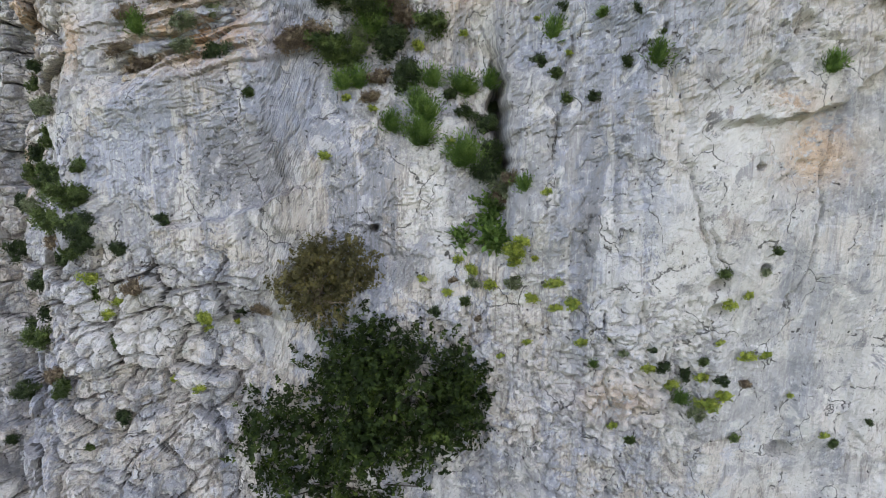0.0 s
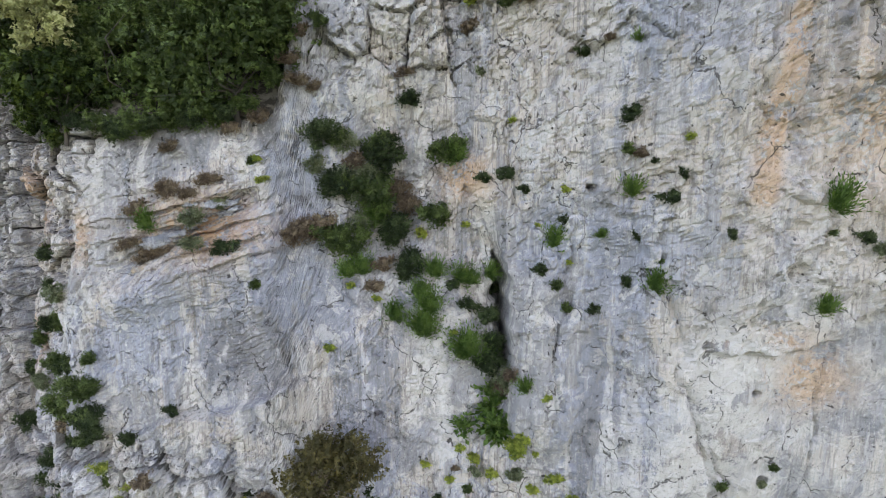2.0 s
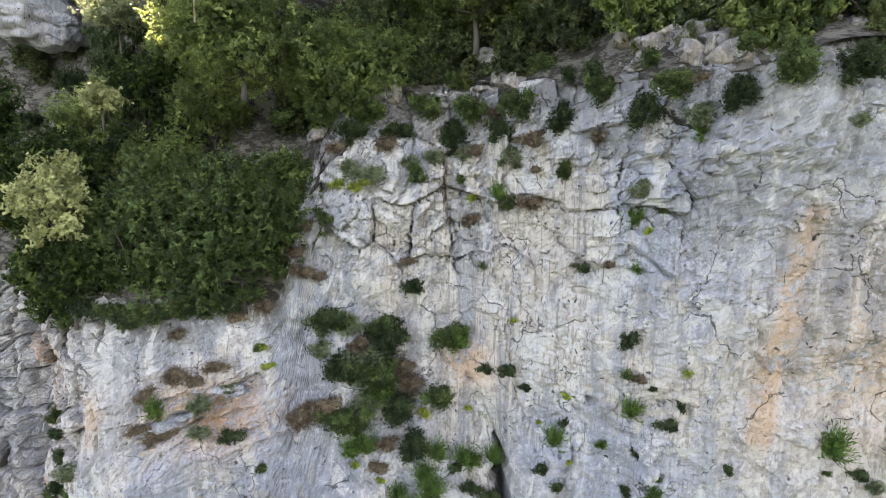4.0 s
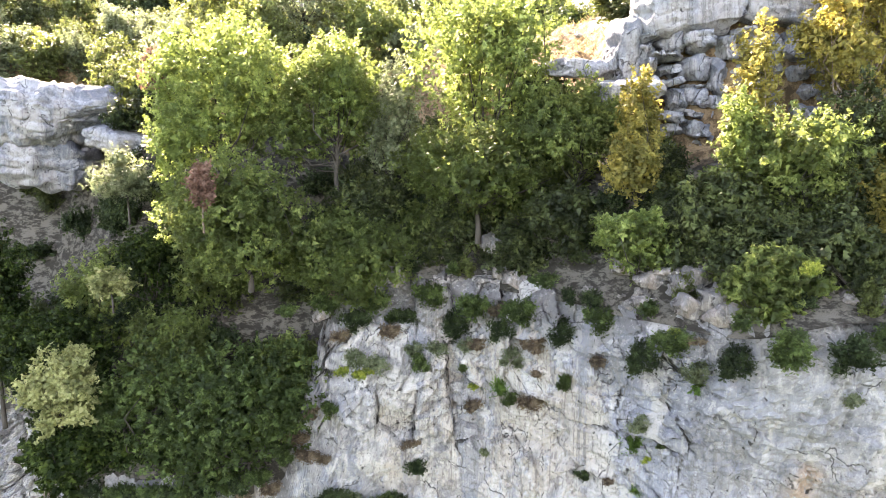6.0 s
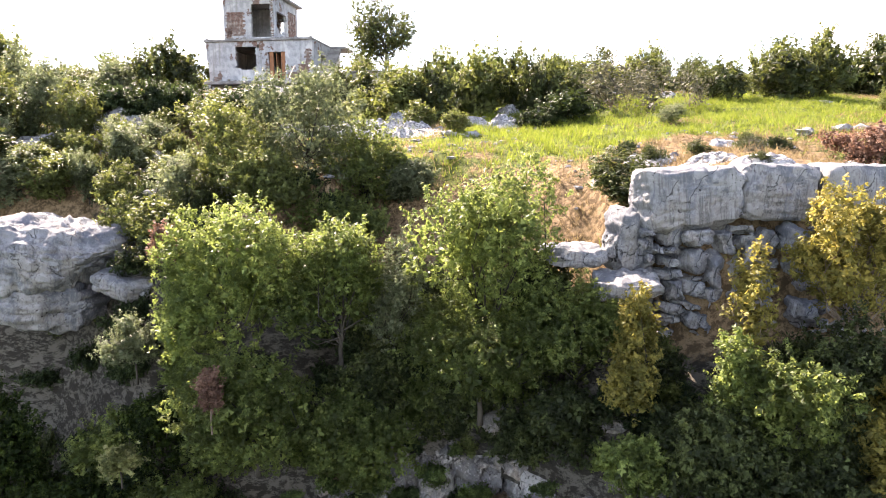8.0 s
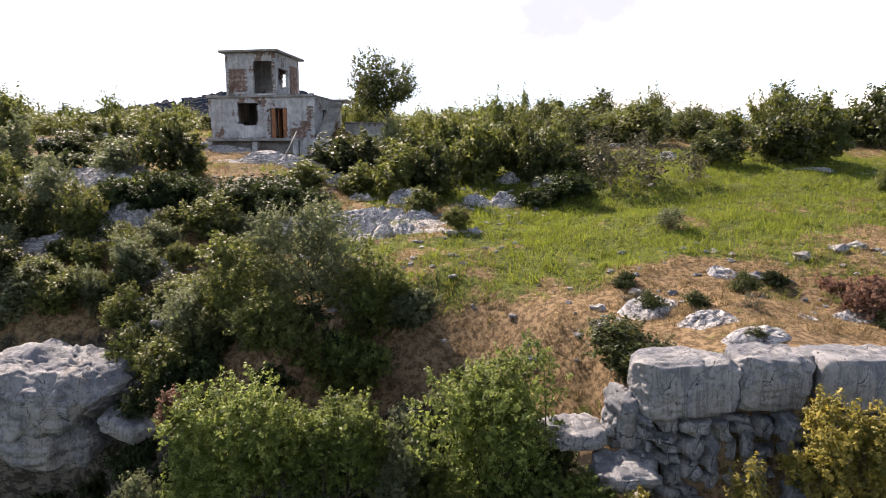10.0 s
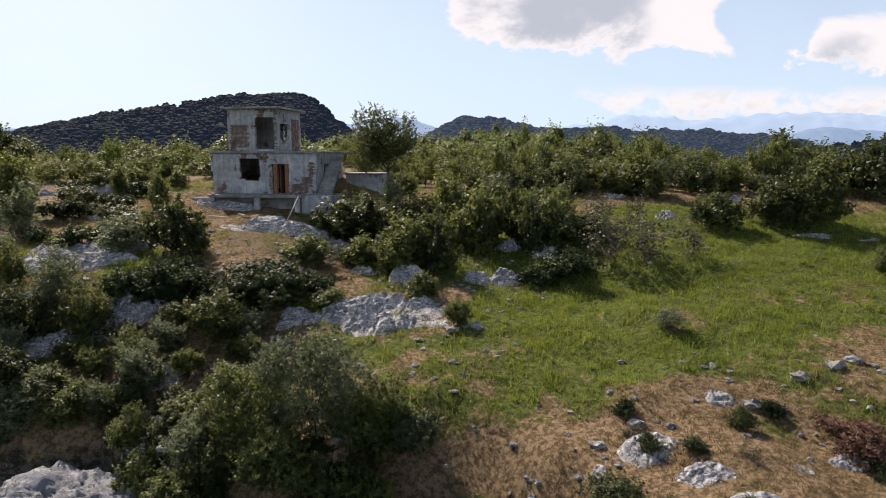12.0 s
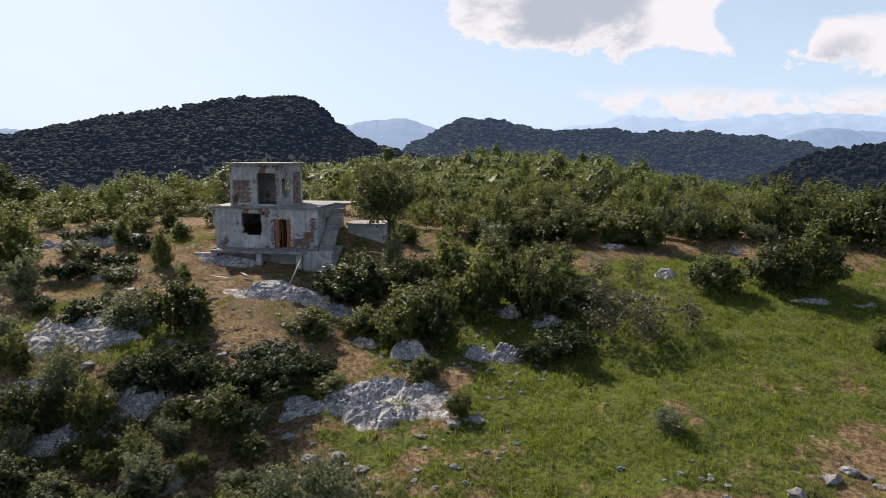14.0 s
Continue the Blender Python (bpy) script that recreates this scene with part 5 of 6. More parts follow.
SLOPE = [("dark", -20.5, 35.6, 1.42, 1.06), ("sage", -17.3, 34.3, 1.68, 1.36), ("green", -14.6, 33.7, 1.65, 1.75), ("fresh", -13.6, 34.5, 0.92, 1.19), ("fresh", -30.5, 44.2, 1.97, 2.41), ("sage", -26.3, 39.3, 1.57, 1.65),
         ("green", -28.1, 47.5, 1.27, 0.71), ("fresh", -20.1, 44.5, 0.95, 1.45), ("fresh", -17.8, 42.5, 0.76, 0.63), ("sage", -22.5, 31.9, 0.85, 1.26), ("fresh", -20.7, 30, 0.93, 1.19), ("sage", -17.2, 28, 1.31, 1.74),
         ("green", -17.6, 26.7, 1.31, 1.46), ("fresh", -15.1, 26.8, 1.08, 1.33), ("dark", -14.4, 28.9, 1.42, 1.36), ("dark", -13.1, 29.5, 1.18, 1.46)]
SLOPE_MORE = [("dark", -11.8, 29.1, 1.43, 1.44), ("dark", -9.5, 28.8, 1.61, 1.5), ("dark", -7.8, 29.6, 1.59, 1.47), ("dark", -6.6, 31.5, 1.06, 0.94), ("dark", -12.8, 30.8, 1.09, 0.91), ("dark", -9.1, 31.2, 1.53, 0.93),
              ("fresh", -9.9, 26.9, 1.32, 1.07), ("sage", -11.6, 23.7, 1.06, 1), ("green", -16.6, 23.9, 1.29, 1.07), ("fresh", -15.1, 23.6, 0.95, 0.71), ("fresh", -7.7, 35.4, 1.5, 1.02), ("fresh", -5.6, 29.9, 1, 0.67),
              ("fresh", -1.3, 31, 0.97, 0.69), ("fresh", 0.3, 27.8, 0.62, 0.66), ("sage", -8.4, 27.1, 0.85, 0.67)]
THICKETS = [("green", -7.1, 40.8, 2.01, 1.62), ("green", -4.9, 42.2, 2.08, 1.78), ("fresh", -4.9, 36.7, 1.31, 1.1), ("fresh", -2.9, 35.7, 1.92, 1.86), ("green", -1.1, 35.7, 1.6, 1.95), ("fresh", 0.2, 42.7, 2.1, 2.12),
            ("fresh", 2, 38.9, 1.91, 2.32), ("green", 4, 40.2, 1.62, 2.2), ("green", 5.1, 37.9, 1.52, 2.16), ("fresh", 7.2, 41.3, 1.48, 1.64), ("dark", 6.1, 33.6, 1.65, 1.34), ("dark", 4.6, 33.4, 0.9, 0.83),
            ("green", -2.1, 42.6, 1.72, 1.7), ("fresh", 3.8, 48.8, 1.75, 1.46), ("green", 7.1, 47.5, 1.27, 1.18), ("thin", 8.8, 34.8, 1.86, 1.64), ("thin", 11, 35, 1.87, 1.56), ("thin", 13, 35, 1.09, 1.3),
            ("thin", 9.8, 42.9, 1.44, 1.06)]
THICKETS_MORE = [("thin", 12.9, 43, 0.86, 1.28), ("thin", 10.4, 37.1, 1.49, 1.1), ("green", 16.9, 41.2, 1.69, 1.47), ("green", 22.1, 41.7, 2.23, 2.17), ("fresh", 24.4, 42.3, 2.08, 2.31), ("green", 22, 43.3, 0.97, 0.86),
                 ("sage", 8.8, 25.9, 0.7, 0.45), ("fresh", 22.5, 33.1, 0.59, 0.82), ("fresh", 16, 51.6, 2.03, 1.95), ("green", 10.7, 52.7, 1.29, 1.36), ("fresh", 13.3, 52.5, 1.17, 1.25), ("green", 20.3, 52.9, 1.7, 1.68),
                 ("fresh", 24.1, 54, 1.74, 1.71), ("green", 27.1, 54.8, 1.47, 1.63), ("fresh", 29.7, 54.8, 1.96, 1.9), ("green", 34.6, 52.1, 2.56, 2.84), ("green", 2.6, 55.1, 1.6, 1.64), ("fresh", 5.9, 55.5, 1.49, 1.52),
                 ("fresh", -3.5, 53.4, 1.43, 1.06)]
FRONT = [("russet", 11.3, 18.3, 1, 1.02), ("green", 4.2, 15.9, 1.04, 0.73), ("fresh", 0.6, 18.7, 0.67, 0.6), ("sage", -15.5, 22.9, 1.4, 1.2), ("fresh", -13.8, 23, 1.1, 1.0), ("sage", -12.7, 22.9, 0.82, 1.02),
         ("fresh", -11.6, 24, 0.9, 0.65), ("green", 7.1, 15.6, 0.34, 0.19)]
turn_rng = random.Random(5)
for model, sx_, sy_, wide_, tall_ in SLOPE + SLOPE_MORE + THICKETS + THICKETS_MORE + FRONT:
    shrub(model, sx_, sy_, turn_rng.uniform(0, 360), wide_, tall_)

for k, (x_, y_, high_, r_) in enumerate(((-6.4, 20.4, 1.5, (2.0, 1.5, 2.0)), (-4.4, 20.3, 1.8, (2.2, 1.6, 2.3)), (-2.7, 21.0, 1.3, (2.0, 1.5, 1.8)), (-5.2, 19.0, 0.9, (1.8, 1.3, 1.1)), (-1.2, 20.7, 0.7, (1.1, 1.0, 0.8)), (-3.3, 19.0, 0.9, (1.6, 1.2, 1.1)))):
    tree("shrub", x_, y_, float(ground_z(x_, y_)) - 0.1, high_, r_, (MEADOWBUSH, SAGE, BRINK)[k % 3], "tall bushy evergreen shrub with thin stems on the slope", 3300 + 10 * k, 150, 13500, 0.085, 0.05, category="shrub", group="shrubs on the plateau", limbs=40)

scatter = random.Random(17)
placed = [(p[1], p[2]) for p in SLOPE + SLOPE_MORE + THICKETS + THICKETS_MORE + FRONT]


def strew(count, x0, x1, y0, y1, kinds, wide, tall, apart=1.3, clear=()):
    """More shrubs over a stretch of the plateau, none on top of another and none on the clear spots."""
    tries = 0
    while count and tries < 4000:
        tries += 1
        x, y = scatter.uniform(x0, x1), scatter.uniform(y0, y1)
        if any(math.hypot(x - a, y - b) < apart for a, b in placed) or any(math.hypot((x - a) / c, (y - b) / d) < 1 for a, b, c, d in clear) or y < float(brink(np.array(x))) + 4.5:
            continue
        placed.append((x, y))
        shrub(scatter.choice(kinds), x, y, scatter.uniform(0, 360), scatter.uniform(*wide), scatter.uniform(*tall))
        count -= 1


YARD = ((-9, 38.0, 3.0, 2.6), (-13, 42.5, 5.5, 3.0), (-13, 50, 8, 6.5), (-12.8, 25.9, 3.4, 2.0), (-18.6, 32.2, 4.2, 2.6), (-21, 36, 3.4, 1.8), (-6, 33, 2.2, 1.6), (-3.0, 29.5, 4.0, 1.8), (-10.0, 24.5, 1.6, 1.4), (-16, 39, 2.5, 1.5))
strew(12, -30, -18, 21, 41, ("fresh", "sage", "dark", "fresh", "thin"), (0.5, 1.0), (0.5, 0.9), 1.7, YARD)
strew(9, -6.5, 9, 37.5, 46, ("green", "sage", "green", "fresh"), (1.0, 1.7), (1.0, 1.7), 1.5, YARD)
strew(26, 4, 44, 52.5, 57, ("fresh", "green", "green", "sage"), (1.1, 2.0), (1.0, 2.0), 2.2, ((13.5, 50, 5.5, 3.2),))
strew(13, -34, -19, 42, 56, ("green", "fresh", "dark"), (0.8, 1.4), (0.7, 1.2), 2.0, YARD)
strew(4, -9, -7, 18, 22, ("green", "fresh", "sage"), (0.7, 1.2), (0.8, 1.3), 1.0)
strew(12, -18, -7.5, 22.5, 27.5, ("fresh", "sage", "green"), (0.5, 0.9), (0.5, 0.9), 1.3, ((-14.0, 28.0, 2.4, 1.0),))
strew(7, -16, -7, 18.5, 24.5, ("fresh", "green", "fresh"), (0.6, 1.1), (0.7, 1.1), 1.3, ((-9.5, 20.9, 1.2, 0.9),))
strew(8, 4.5, 12, 16.5, 20.5, ("green", "dark", "thin"), (0.25, 0.5), (0.25, 0.5), 0.9)
# low growth on the bank under the trees
for k in range(120):
    x = scatter.uniform(-3.6, 10.5)
    near = k % 3 == 0
    d = scatter.uniform(0.3, 1.4) if near else scatter.uniform(1.4, 3.6)
    small = 0.45 if near else 0.95
    put(DISTANT[scatter.choice(("green", "dark", "fresh"))][k % 2], x, float(brink(np.array(x))) + d, scatter.uniform(0, 360), small * scatter.uniform(0.45, 0.8), small * scatter.uniform(0.5, 0.9))
for k in range(58):
    x = scatter.uniform(-10.5, -3.2) if k < 34 else scatter.uniform(-14.0, -7.0)
    d = scatter.uniform(0.6, 6.0)
    put(DISTANT[scatter.choice(("green", "dark", "dark"))][k % 2], x, float(brink(np.array(x))) + d, scatter.uniform(0, 360), scatter.uniform(0.5, 0.9), scatter.uniform(0.6, 1.0))

# the tree beside the house
tree("tree", -4.65, 50.3, float(ground_z(-4.65, 50.3)), 4.5, (3.4, 3.0, 2.5), OAK, "broad leafy tree with a short trunk beside the house", 461, 150, 9000, 0.16, 0.17, category="tree")

# ---- the wood behind the house ----
wood_rng = np.random.default_rng(77)
FOREST = [tree("tree", 0, 0, -70 - 5 * k, 2.3, r, m, "rounded evergreen tree of the wood behind the house", 500 + 10 * k, 110, 1700, 0.20, 0.11, None, "tree", "trees of the wood", 8)
          for k, (r, m) in enumerate((((1.9, 1.9, 1.9), OAK), ((2.2, 2.0, 1.7), MEADOWBUSH), ((1.7, 1.7, 2.3), WOOD), ((2.0, 2.2, 1.8), MEADOWBUSH)))]
spots = []
for row_y in np.arange(55.0, 142.0, 3.2):
    for col_x in np.arange(-95.0, 120.0, 3.3):
        px_, py_ = col_x + wood_rng.uniform(-1.2, 1.2), row_y + wood_rng.uniform(-1.2, 1.2)
        if abs(px_ + 1) > 0.95 * py_ + 6 or wood_rng.random() < 0.10:
            continue
        if py_ < 57 and not (px_ > -2 and px_ < 13 or px_ > 17) and px_ > -30:
            continue
        if -24 < px_ < -2.5 and py_ < 62:
            continue
        spots.append((px_, py_, wood_rng.uniform(0, 360), wood_rng.uniform(0.6, 1.1) * (1.0 + 0.5 * (wood_rng.random() < 0.25)), wood_rng.uniform(0.55, 1.05) * (1.0 + 0.4 * (wood_rng.random() < 0.22))))
spots.sort(key=lambda s: s[1])
for k, (px_, py_, turn_, wide_, tall_) in enumerate(spots[:300]):
    put(FOREST[k % 4], px_, py_, turn_, wide_, tall_, 0.8)
# those further back are one woodland
pieces = {0: [], 1: []}
for k, (px_, py_, turn_, wide_, tall_) in enumerate(spots[300:]):
    kind = 0 if k % 4 in (0, 2) else 1
    r = ((1.9, 1.9, 1.9), (2.2, 2.0, 1.7), (1.7, 1.7, 2.3), (2.0, 2.2, 1.8))[k % 4]
    rng_ = np.random.default_rng(900 + k % 24)
    way_ = rng_.normal(0, 1, (400, 3))
    way_ /= np.linalg.norm(way_, axis=1, keepdims=True)
    lump_ = 1 + 0.4 * fbm(way_[:, 0] * 2, way_[:, 1] * 2, way_[:, 2] * 2, 2, 900 + k % 24)
    at_ = way_ * (lump_ * rng_.uniform(0.62, 1.08, 400))[:, None] * np.array(r) * np.array([wide_, wide_, tall_])
    at_ = at_ + np.array([px_, py_, float(ground_z(px_, py_)) + 2.2 * tall_])
    pieces[kind].append(leaf_tris(rng_, at_, way_, 0.36, 0.75))
    lump_ = 0.66 + 0.14 * rng_.normal(0, 1, (len(CORE[0]), 1)).clip(-1.5, 1)
    pieces[kind].append((CORE[0] * np.array(r) * np.array([wide_, wide_, tall_]) * lump_ + np.array([px_, py_, float(ground_z(px_, py_)) + 2.2 * tall_]), CORE[1]))
for kind, mat_ in ((0, WOOD), (1, WOODS)):
    v, f = joined(pieces[kind])
    tagged(new("woodland", mesh_of("woodland", v, f, mat_)), "dense evergreen wood on the hill behind the house", "woods", kind="stuff")
for model in [m for pair in (*MODELS.values(), *DISTANT.values()) for m in pair] + FOREST:
    for ob in (model, *model.children_recursive):
        bpy.data.objects.remove(ob)

# ---- plants on the rock face ----
def tuft_mesh(name, seed, mat, stems, per, size, slim, upright, spread):
    """Stems that fan out from one root, up and away from the rock, with leaves along them; one unit wide."""
    rng = np.random.default_rng(seed)
    way = rng.normal(0, 1, (stems, 3)) * np.array([spread, spread * 0.8, spread]) + np.array([0, -0.55, upright])
    way /= np.linalg.norm(way, axis=1, keepdims=True)
    long = rng.uniform(0.45, 1.05, stems)
    k = np.repeat(np.arange(stems), per)
    along = np.tile(np.linspace(0.25, 1.0, per), stems) + rng.uniform(-0.05, 0.05, stems * per)
    at = way[k] * (long[k] * along)[:, None] + np.array([0, 0, 0.16]) * (along ** 2)[:, None] + rng.normal(0, 0.03, (stems * per, 3)) - np.array([0, 0, 0.35 * upright])
    v, f = leaf_quads(rng, at, way[k] * 1.2 + np.array([0, 0, 0.3]), size, slim, 0.25, 0.6)
    return mesh_of(name, v, f, mat)


def bushy_mesh(seed, mat, size, leaves, clumps, flat=0.8, slim=0.55):
    """A leafy mound, about one unit in half width, rooted at its back."""
    me, _ = crown_mesh("foliage", seed, (0.78, 0.5, 0.78 * flat), clumps * 2, leaves * 2, size * 0.62, mat, (0, -0.32, 0.08), slim, 0.5, 14)
    return me


def mounds(seed, mat, size, leaves, clumps, flat, slim=0.55):
    return [[bushy_mesh(seed + 7 * n + k, mat, size * f, int(leaves * m), int(clumps * m ** 0.8), flat, slim) for k in range(4 if n < 2 else 3)] for n, (f, m) in enumerate(((1.0, 1.0), (0.72, 1.8), (0.52, 3.4)))]


def fans(seed, mat, stems, per, size, slim, upright, spread):
    return [[tuft_mesh("foliage", seed + 7 * n + k, mat, int(stems * m), per, size * f, slim, upright, spread) for k in range(4 if n < 2 else 3)] for n, (f, m) in enumerate(((1.0, 1.0), (0.85, 1.25), (0.62, 1.9)))]


PLANTS = {
    "DARK": ("dark_shrub", "small dark evergreen shrub rooted in a crack of the cliff", "shrub", mounds(601, DARKHERB, 0.19, 700, 16, 0.9)),
    "SPURGE": ("spurge_bush", "green upright bush of narrow leaves on the cliff", "bush", fans(1611, HERB, 110, 9, 0.22, 0.26, 0.85, 0.42)),
    "GREEN": ("green_shrub", "leafy green shrub rooted in the rock face", "shrub", mounds(1621, CLIFFGREEN, 0.19, 700, 20, 0.95)),
    "CUSHIONS": ("cushion_plant", "yellow-green cushion plant on the rock face", "plant", mounds(1631, CUSHION, 0.2, 420, 16, 0.7, 0.7)),
    "BROWN": ("dry_shrub", "dry brown shrub clinging to the rock face", "shrub", mounds(1641, DRY, 0.2, 560, 22, 0.7, 0.36)),
    "GREY": ("grey_shrub", "grey-green twiggy shrub clinging to the rock face", "shrub", mounds(1651, SAGE, 0.19, 560, 22, 0.9, 0.38)),
    "BROAD": ("broadleaf_plant", "broad-leaved green plant hanging in the gully", "plant", fans(1661, HERB, 30, 7, 0.4, 0.6, 0.5, 0.7)),
}
plant_rng = random.Random(8)


def dress(kind, places):
    """Plants of one kind at (x, height, half width) on the rock face."""
    name, label, category, meshes = PLANTS[kind]
    for px_, pz_, r in places:
        ob = new(name, plant_rng.choice(meshes[0 if r < 0.2 else 1 if r < 0.4 else 2]))
        y = face_at(px_, pz_)
        s = (r + 0.02 if r < 0.35 else 0.30 + 0.6 * (r - 0.30)) * plant_rng.uniform(1.1, 1.4)
        ob.matrix_world = pose(px_, y - 0.02, pz_, plant_rng.uniform(-10, 10), plant_rng.uniform(-18, 18), plant_rng.uniform(-20, 20)) @ Matrix.Diagonal((s * 1.1, s, s * plant_rng.uniform(0.85, 1.15), 1))
        tagged(ob, label, category, "plants on the cliff")


DARK_UPPER = [(-0.77, 9.74, 0.31), (2.15, 9.53, 0.19), (2.56, 9.49, 0.28), (5.7, 9.46, 0.2), (2.57, 5.96, 0.15), (-0.75, 5.23, 0.27), (-4.79, 4.98, 0.26), (3.27, 4.76, 0.18), (3.66, 3.96, 0.07), (4.03, 3.75, 0.12), (-10.77, 3.67, 0.35), (1.25, 3.66, 0.25), (-10.77, 3.65, 0.3), (0.82, 3.6, 0.19), (-1.68, 3.58, 0.51), (1.59, 3.38, 0.15), (3.91, 3.34, 0.19), (-2.01, 3.34, 0.47), (2.31, 2.81, 0.16), (4.79, 2.75, 0.12), (7.0, 2.71, 0.14), (3.48, 2.58, 0.13), (-1.02, 2.28, 0.33), (-4.67, 2.08, 0.25), (1.88, 1.81, 0.15), (3.38, 1.69, 0.14), (-10.29, 1.59, 0.15), (0.15, 1.24, 0.21), (2.86, 1.08, 0.15), (0.47, 0.84, 0.24)]
DARK_MIDDLE = [(-10.4, 0.52, 0.25), (-10.85, -0.3, 0.29), (-8.23, -0.55, 0.33), (-5.82, -1.33, 0.16), (-7.48, -1.86, 0.36), (-6.83, -2.02, 0.26), (-0.17, -3.27, 0.12), (-4.3, -3.36, 0.14), (4.11, -3.79, 0.09), (4.4, -4.19, 0.13), (4.82, -4.38, 0.16), (-10.2, -4.4, 0.67), (5.57, -4.43, 0.13), (8.6, -5.34, 0.09), (-6.82, -5.61, 0.25), (-11.95, -7.81, 0.2)]
SPURGE_UPPER = [(1.06, 7.29, 0.27), (3.3, 6.96, 0.29), (3.35, 6.09, 0.14), (0.23, 4.04, 0.38), (3.39, 3.42, 0.27), (6.31, 3.29, 0.39), (-6.33, 2.61, 0.31), (2.96, 2.56, 0.13), (2.16, 2.33, 0.26), (3.84, 1.71, 0.36), (-0.21, 1.56, 0.42), (-2.16, 1.48, 0.37), (6.48, 1.45, 0.23), (0.55, 1.36, 0.31), (-0.58, 1.08, 0.46), (-0.45, 0.44, 0.49), (0.39, -0.11, 0.47), (1.13, -0.21, 0.18), (1.63, -0.62, 0.23), (3.02, -4.19, 0.13), (4.77, -4.9, 0.28)]
GREEN_UPPER = [(1.74, 9.79, 0.27), (0.04, 9.69, 0.22), (4.25, 9.64, 0.18), (3.22, 9.61, 0.19), (4.76, 9.21, 0.19), (-3.46, 8.87, 0.27), (-1.21, 8.62, 0.25), (2.15, 7.78, 0.21), (2.19, 7.73, 0.15), (-0.65, 7.66, 0.24), (0.25, 7.59, 0.17), (3.59, 7.18, 0.07), (1.26, 7.1, 0.2), (-2.59, 6.78, 0.21), (-4.39, 5.18, 0.18), (-6.78, 4.57, 0.34), (-2.31, 4.4, 0.28), (-8.58, 4.38, 0.31), (-1.45, 4.31, 0.37), (3.21, 4.15, 0.14), (-4.14, 3.95, 0.13), (-1.51, 2.84, 0.42), (6.4, 2.77, 0.08), (-2.56, 2.32, 0.59), (3.89, 2.16, 0.1), (2.13, 1.52, 0.15), (-4.11, 1.28, 0.15), (2.39, 1.04, 0.15), (-10.54, 1.0, 0.22), (-7.53, -0.24, 0.24)]
GREEN_MIDDLE = [(-7.55, -0.85, 0.28), (-7.71, -1.45, 0.44), (6.17, -1.77, 0.11), (5.24, -2.2, 0.14), (-7.33, -2.96, 0.21), (0.47, -3.09, 0.12), (-5.37, -3.61, 0.13), (-10.3, -3.97, 0.47), (5.1, -4.03, 0.14), (-7.34, -4.42, 0.09), (3.82, -5.76, 0.16), (5.99, -5.79, 0.12), (7.94, -5.85, 0.13), (-7.62, -6.23, 0.14)]
BROWN_UPPER = [(-2.21, 9.68, 0.17), (3.83, 9.26, 0.16), (-2.59, 9.12, 0.22), (0.98, 8.93, 0.23), (1.69, 7.82, 0.16), (1.66, 7.1, 0.33), (0.5, 6.7, 0.24), (2.88, 6.13, 0.14), (-0.88, 5.78, 0.2), (-3.16, 5.59, 0.3), (-2.76, 5.47, 0.22), (3.41, 4.09, 0.15), (-5.48, 3.2, 0.25), (-0.86, 2.92, 0.42), (-3.13, 2.44, 0.42), (-6.72, 2.16, 0.25), (-6.37, 1.88, 0.38), (-1.35, 1.64, 0.37), (1.43, -0.5, 0.24), (0.19, -2.61, 0.13), (-6.3, -2.71, 0.28), (-3.81, -3.28, 0.2), (0.72, -3.44, 0.12), (6.0, -4.53, 0.14), (-8.37, -4.77, 0.36)]
GREY_UPPER = [(5.84, 8.57, 0.16), (0.41, 8.15, 0.26), (-0.76, 7.99, 0.27), (-2.0, 7.74, 0.44), (-1.47, 7.66, 0.34), (3.25, 7.52, 0.24), (0.69, 5.77, 0.16), (-2.8, 3.81, 0.38), (-1.81, 3.66, 0.51), (-2.16, 3.33, 0.68), (-4.88, 3.03, 0.25), (7.22, 2.53, 0.2), (-5.32, 2.16, 0.32), (6.05, -2.19, 0.1), (1.49, -2.64, 0.23), (0.63, -2.67, 0.16), (3.59, -3.92, 0.11), (5.1, -5.16, 0.22)]
CUSHIONS_UPPER = [(4.93, 10.57, 0.2), (3.57, 9.3, 0.14), (-1.76, 7.51, 0.19), (-2.33, 7.5, 0.18), (-1.98, 7.41, 0.2), (0.53, 7.2, 0.14), (3.46, 6.82, 0.1), (1.33, 4.75, 0.1), (4.13, 4.36, 0.11), (-4.01, 3.97, 0.13), (-10.49, 3.74, 0.22), (-3.86, 3.55, 0.1), (-3.96, 3.52, 0.13), (2.35, 3.38, 0.13), (1.87, 2.65, 0.08), (0.43, 2.56, 0.1), (-0.53, 2.32, 0.21), (2.45, 1.94, 0.09), (-2.08, 1.2, 0.12), (-1.47, 0.96, 0.12), (0.15, 0.28, 0.11), (-2.48, -0.04, 0.15), (2.02, -0.7, 0.11), (1.6, -1.75, 0.19), (1.86, -2.09, 0.09), (0.31, -2.17, 0.12), (1.49, -2.2, 0.17), (5.79, -2.63, 0.1), (-0.42, -2.63, 0.14), (5.47, -2.82, 0.14)]
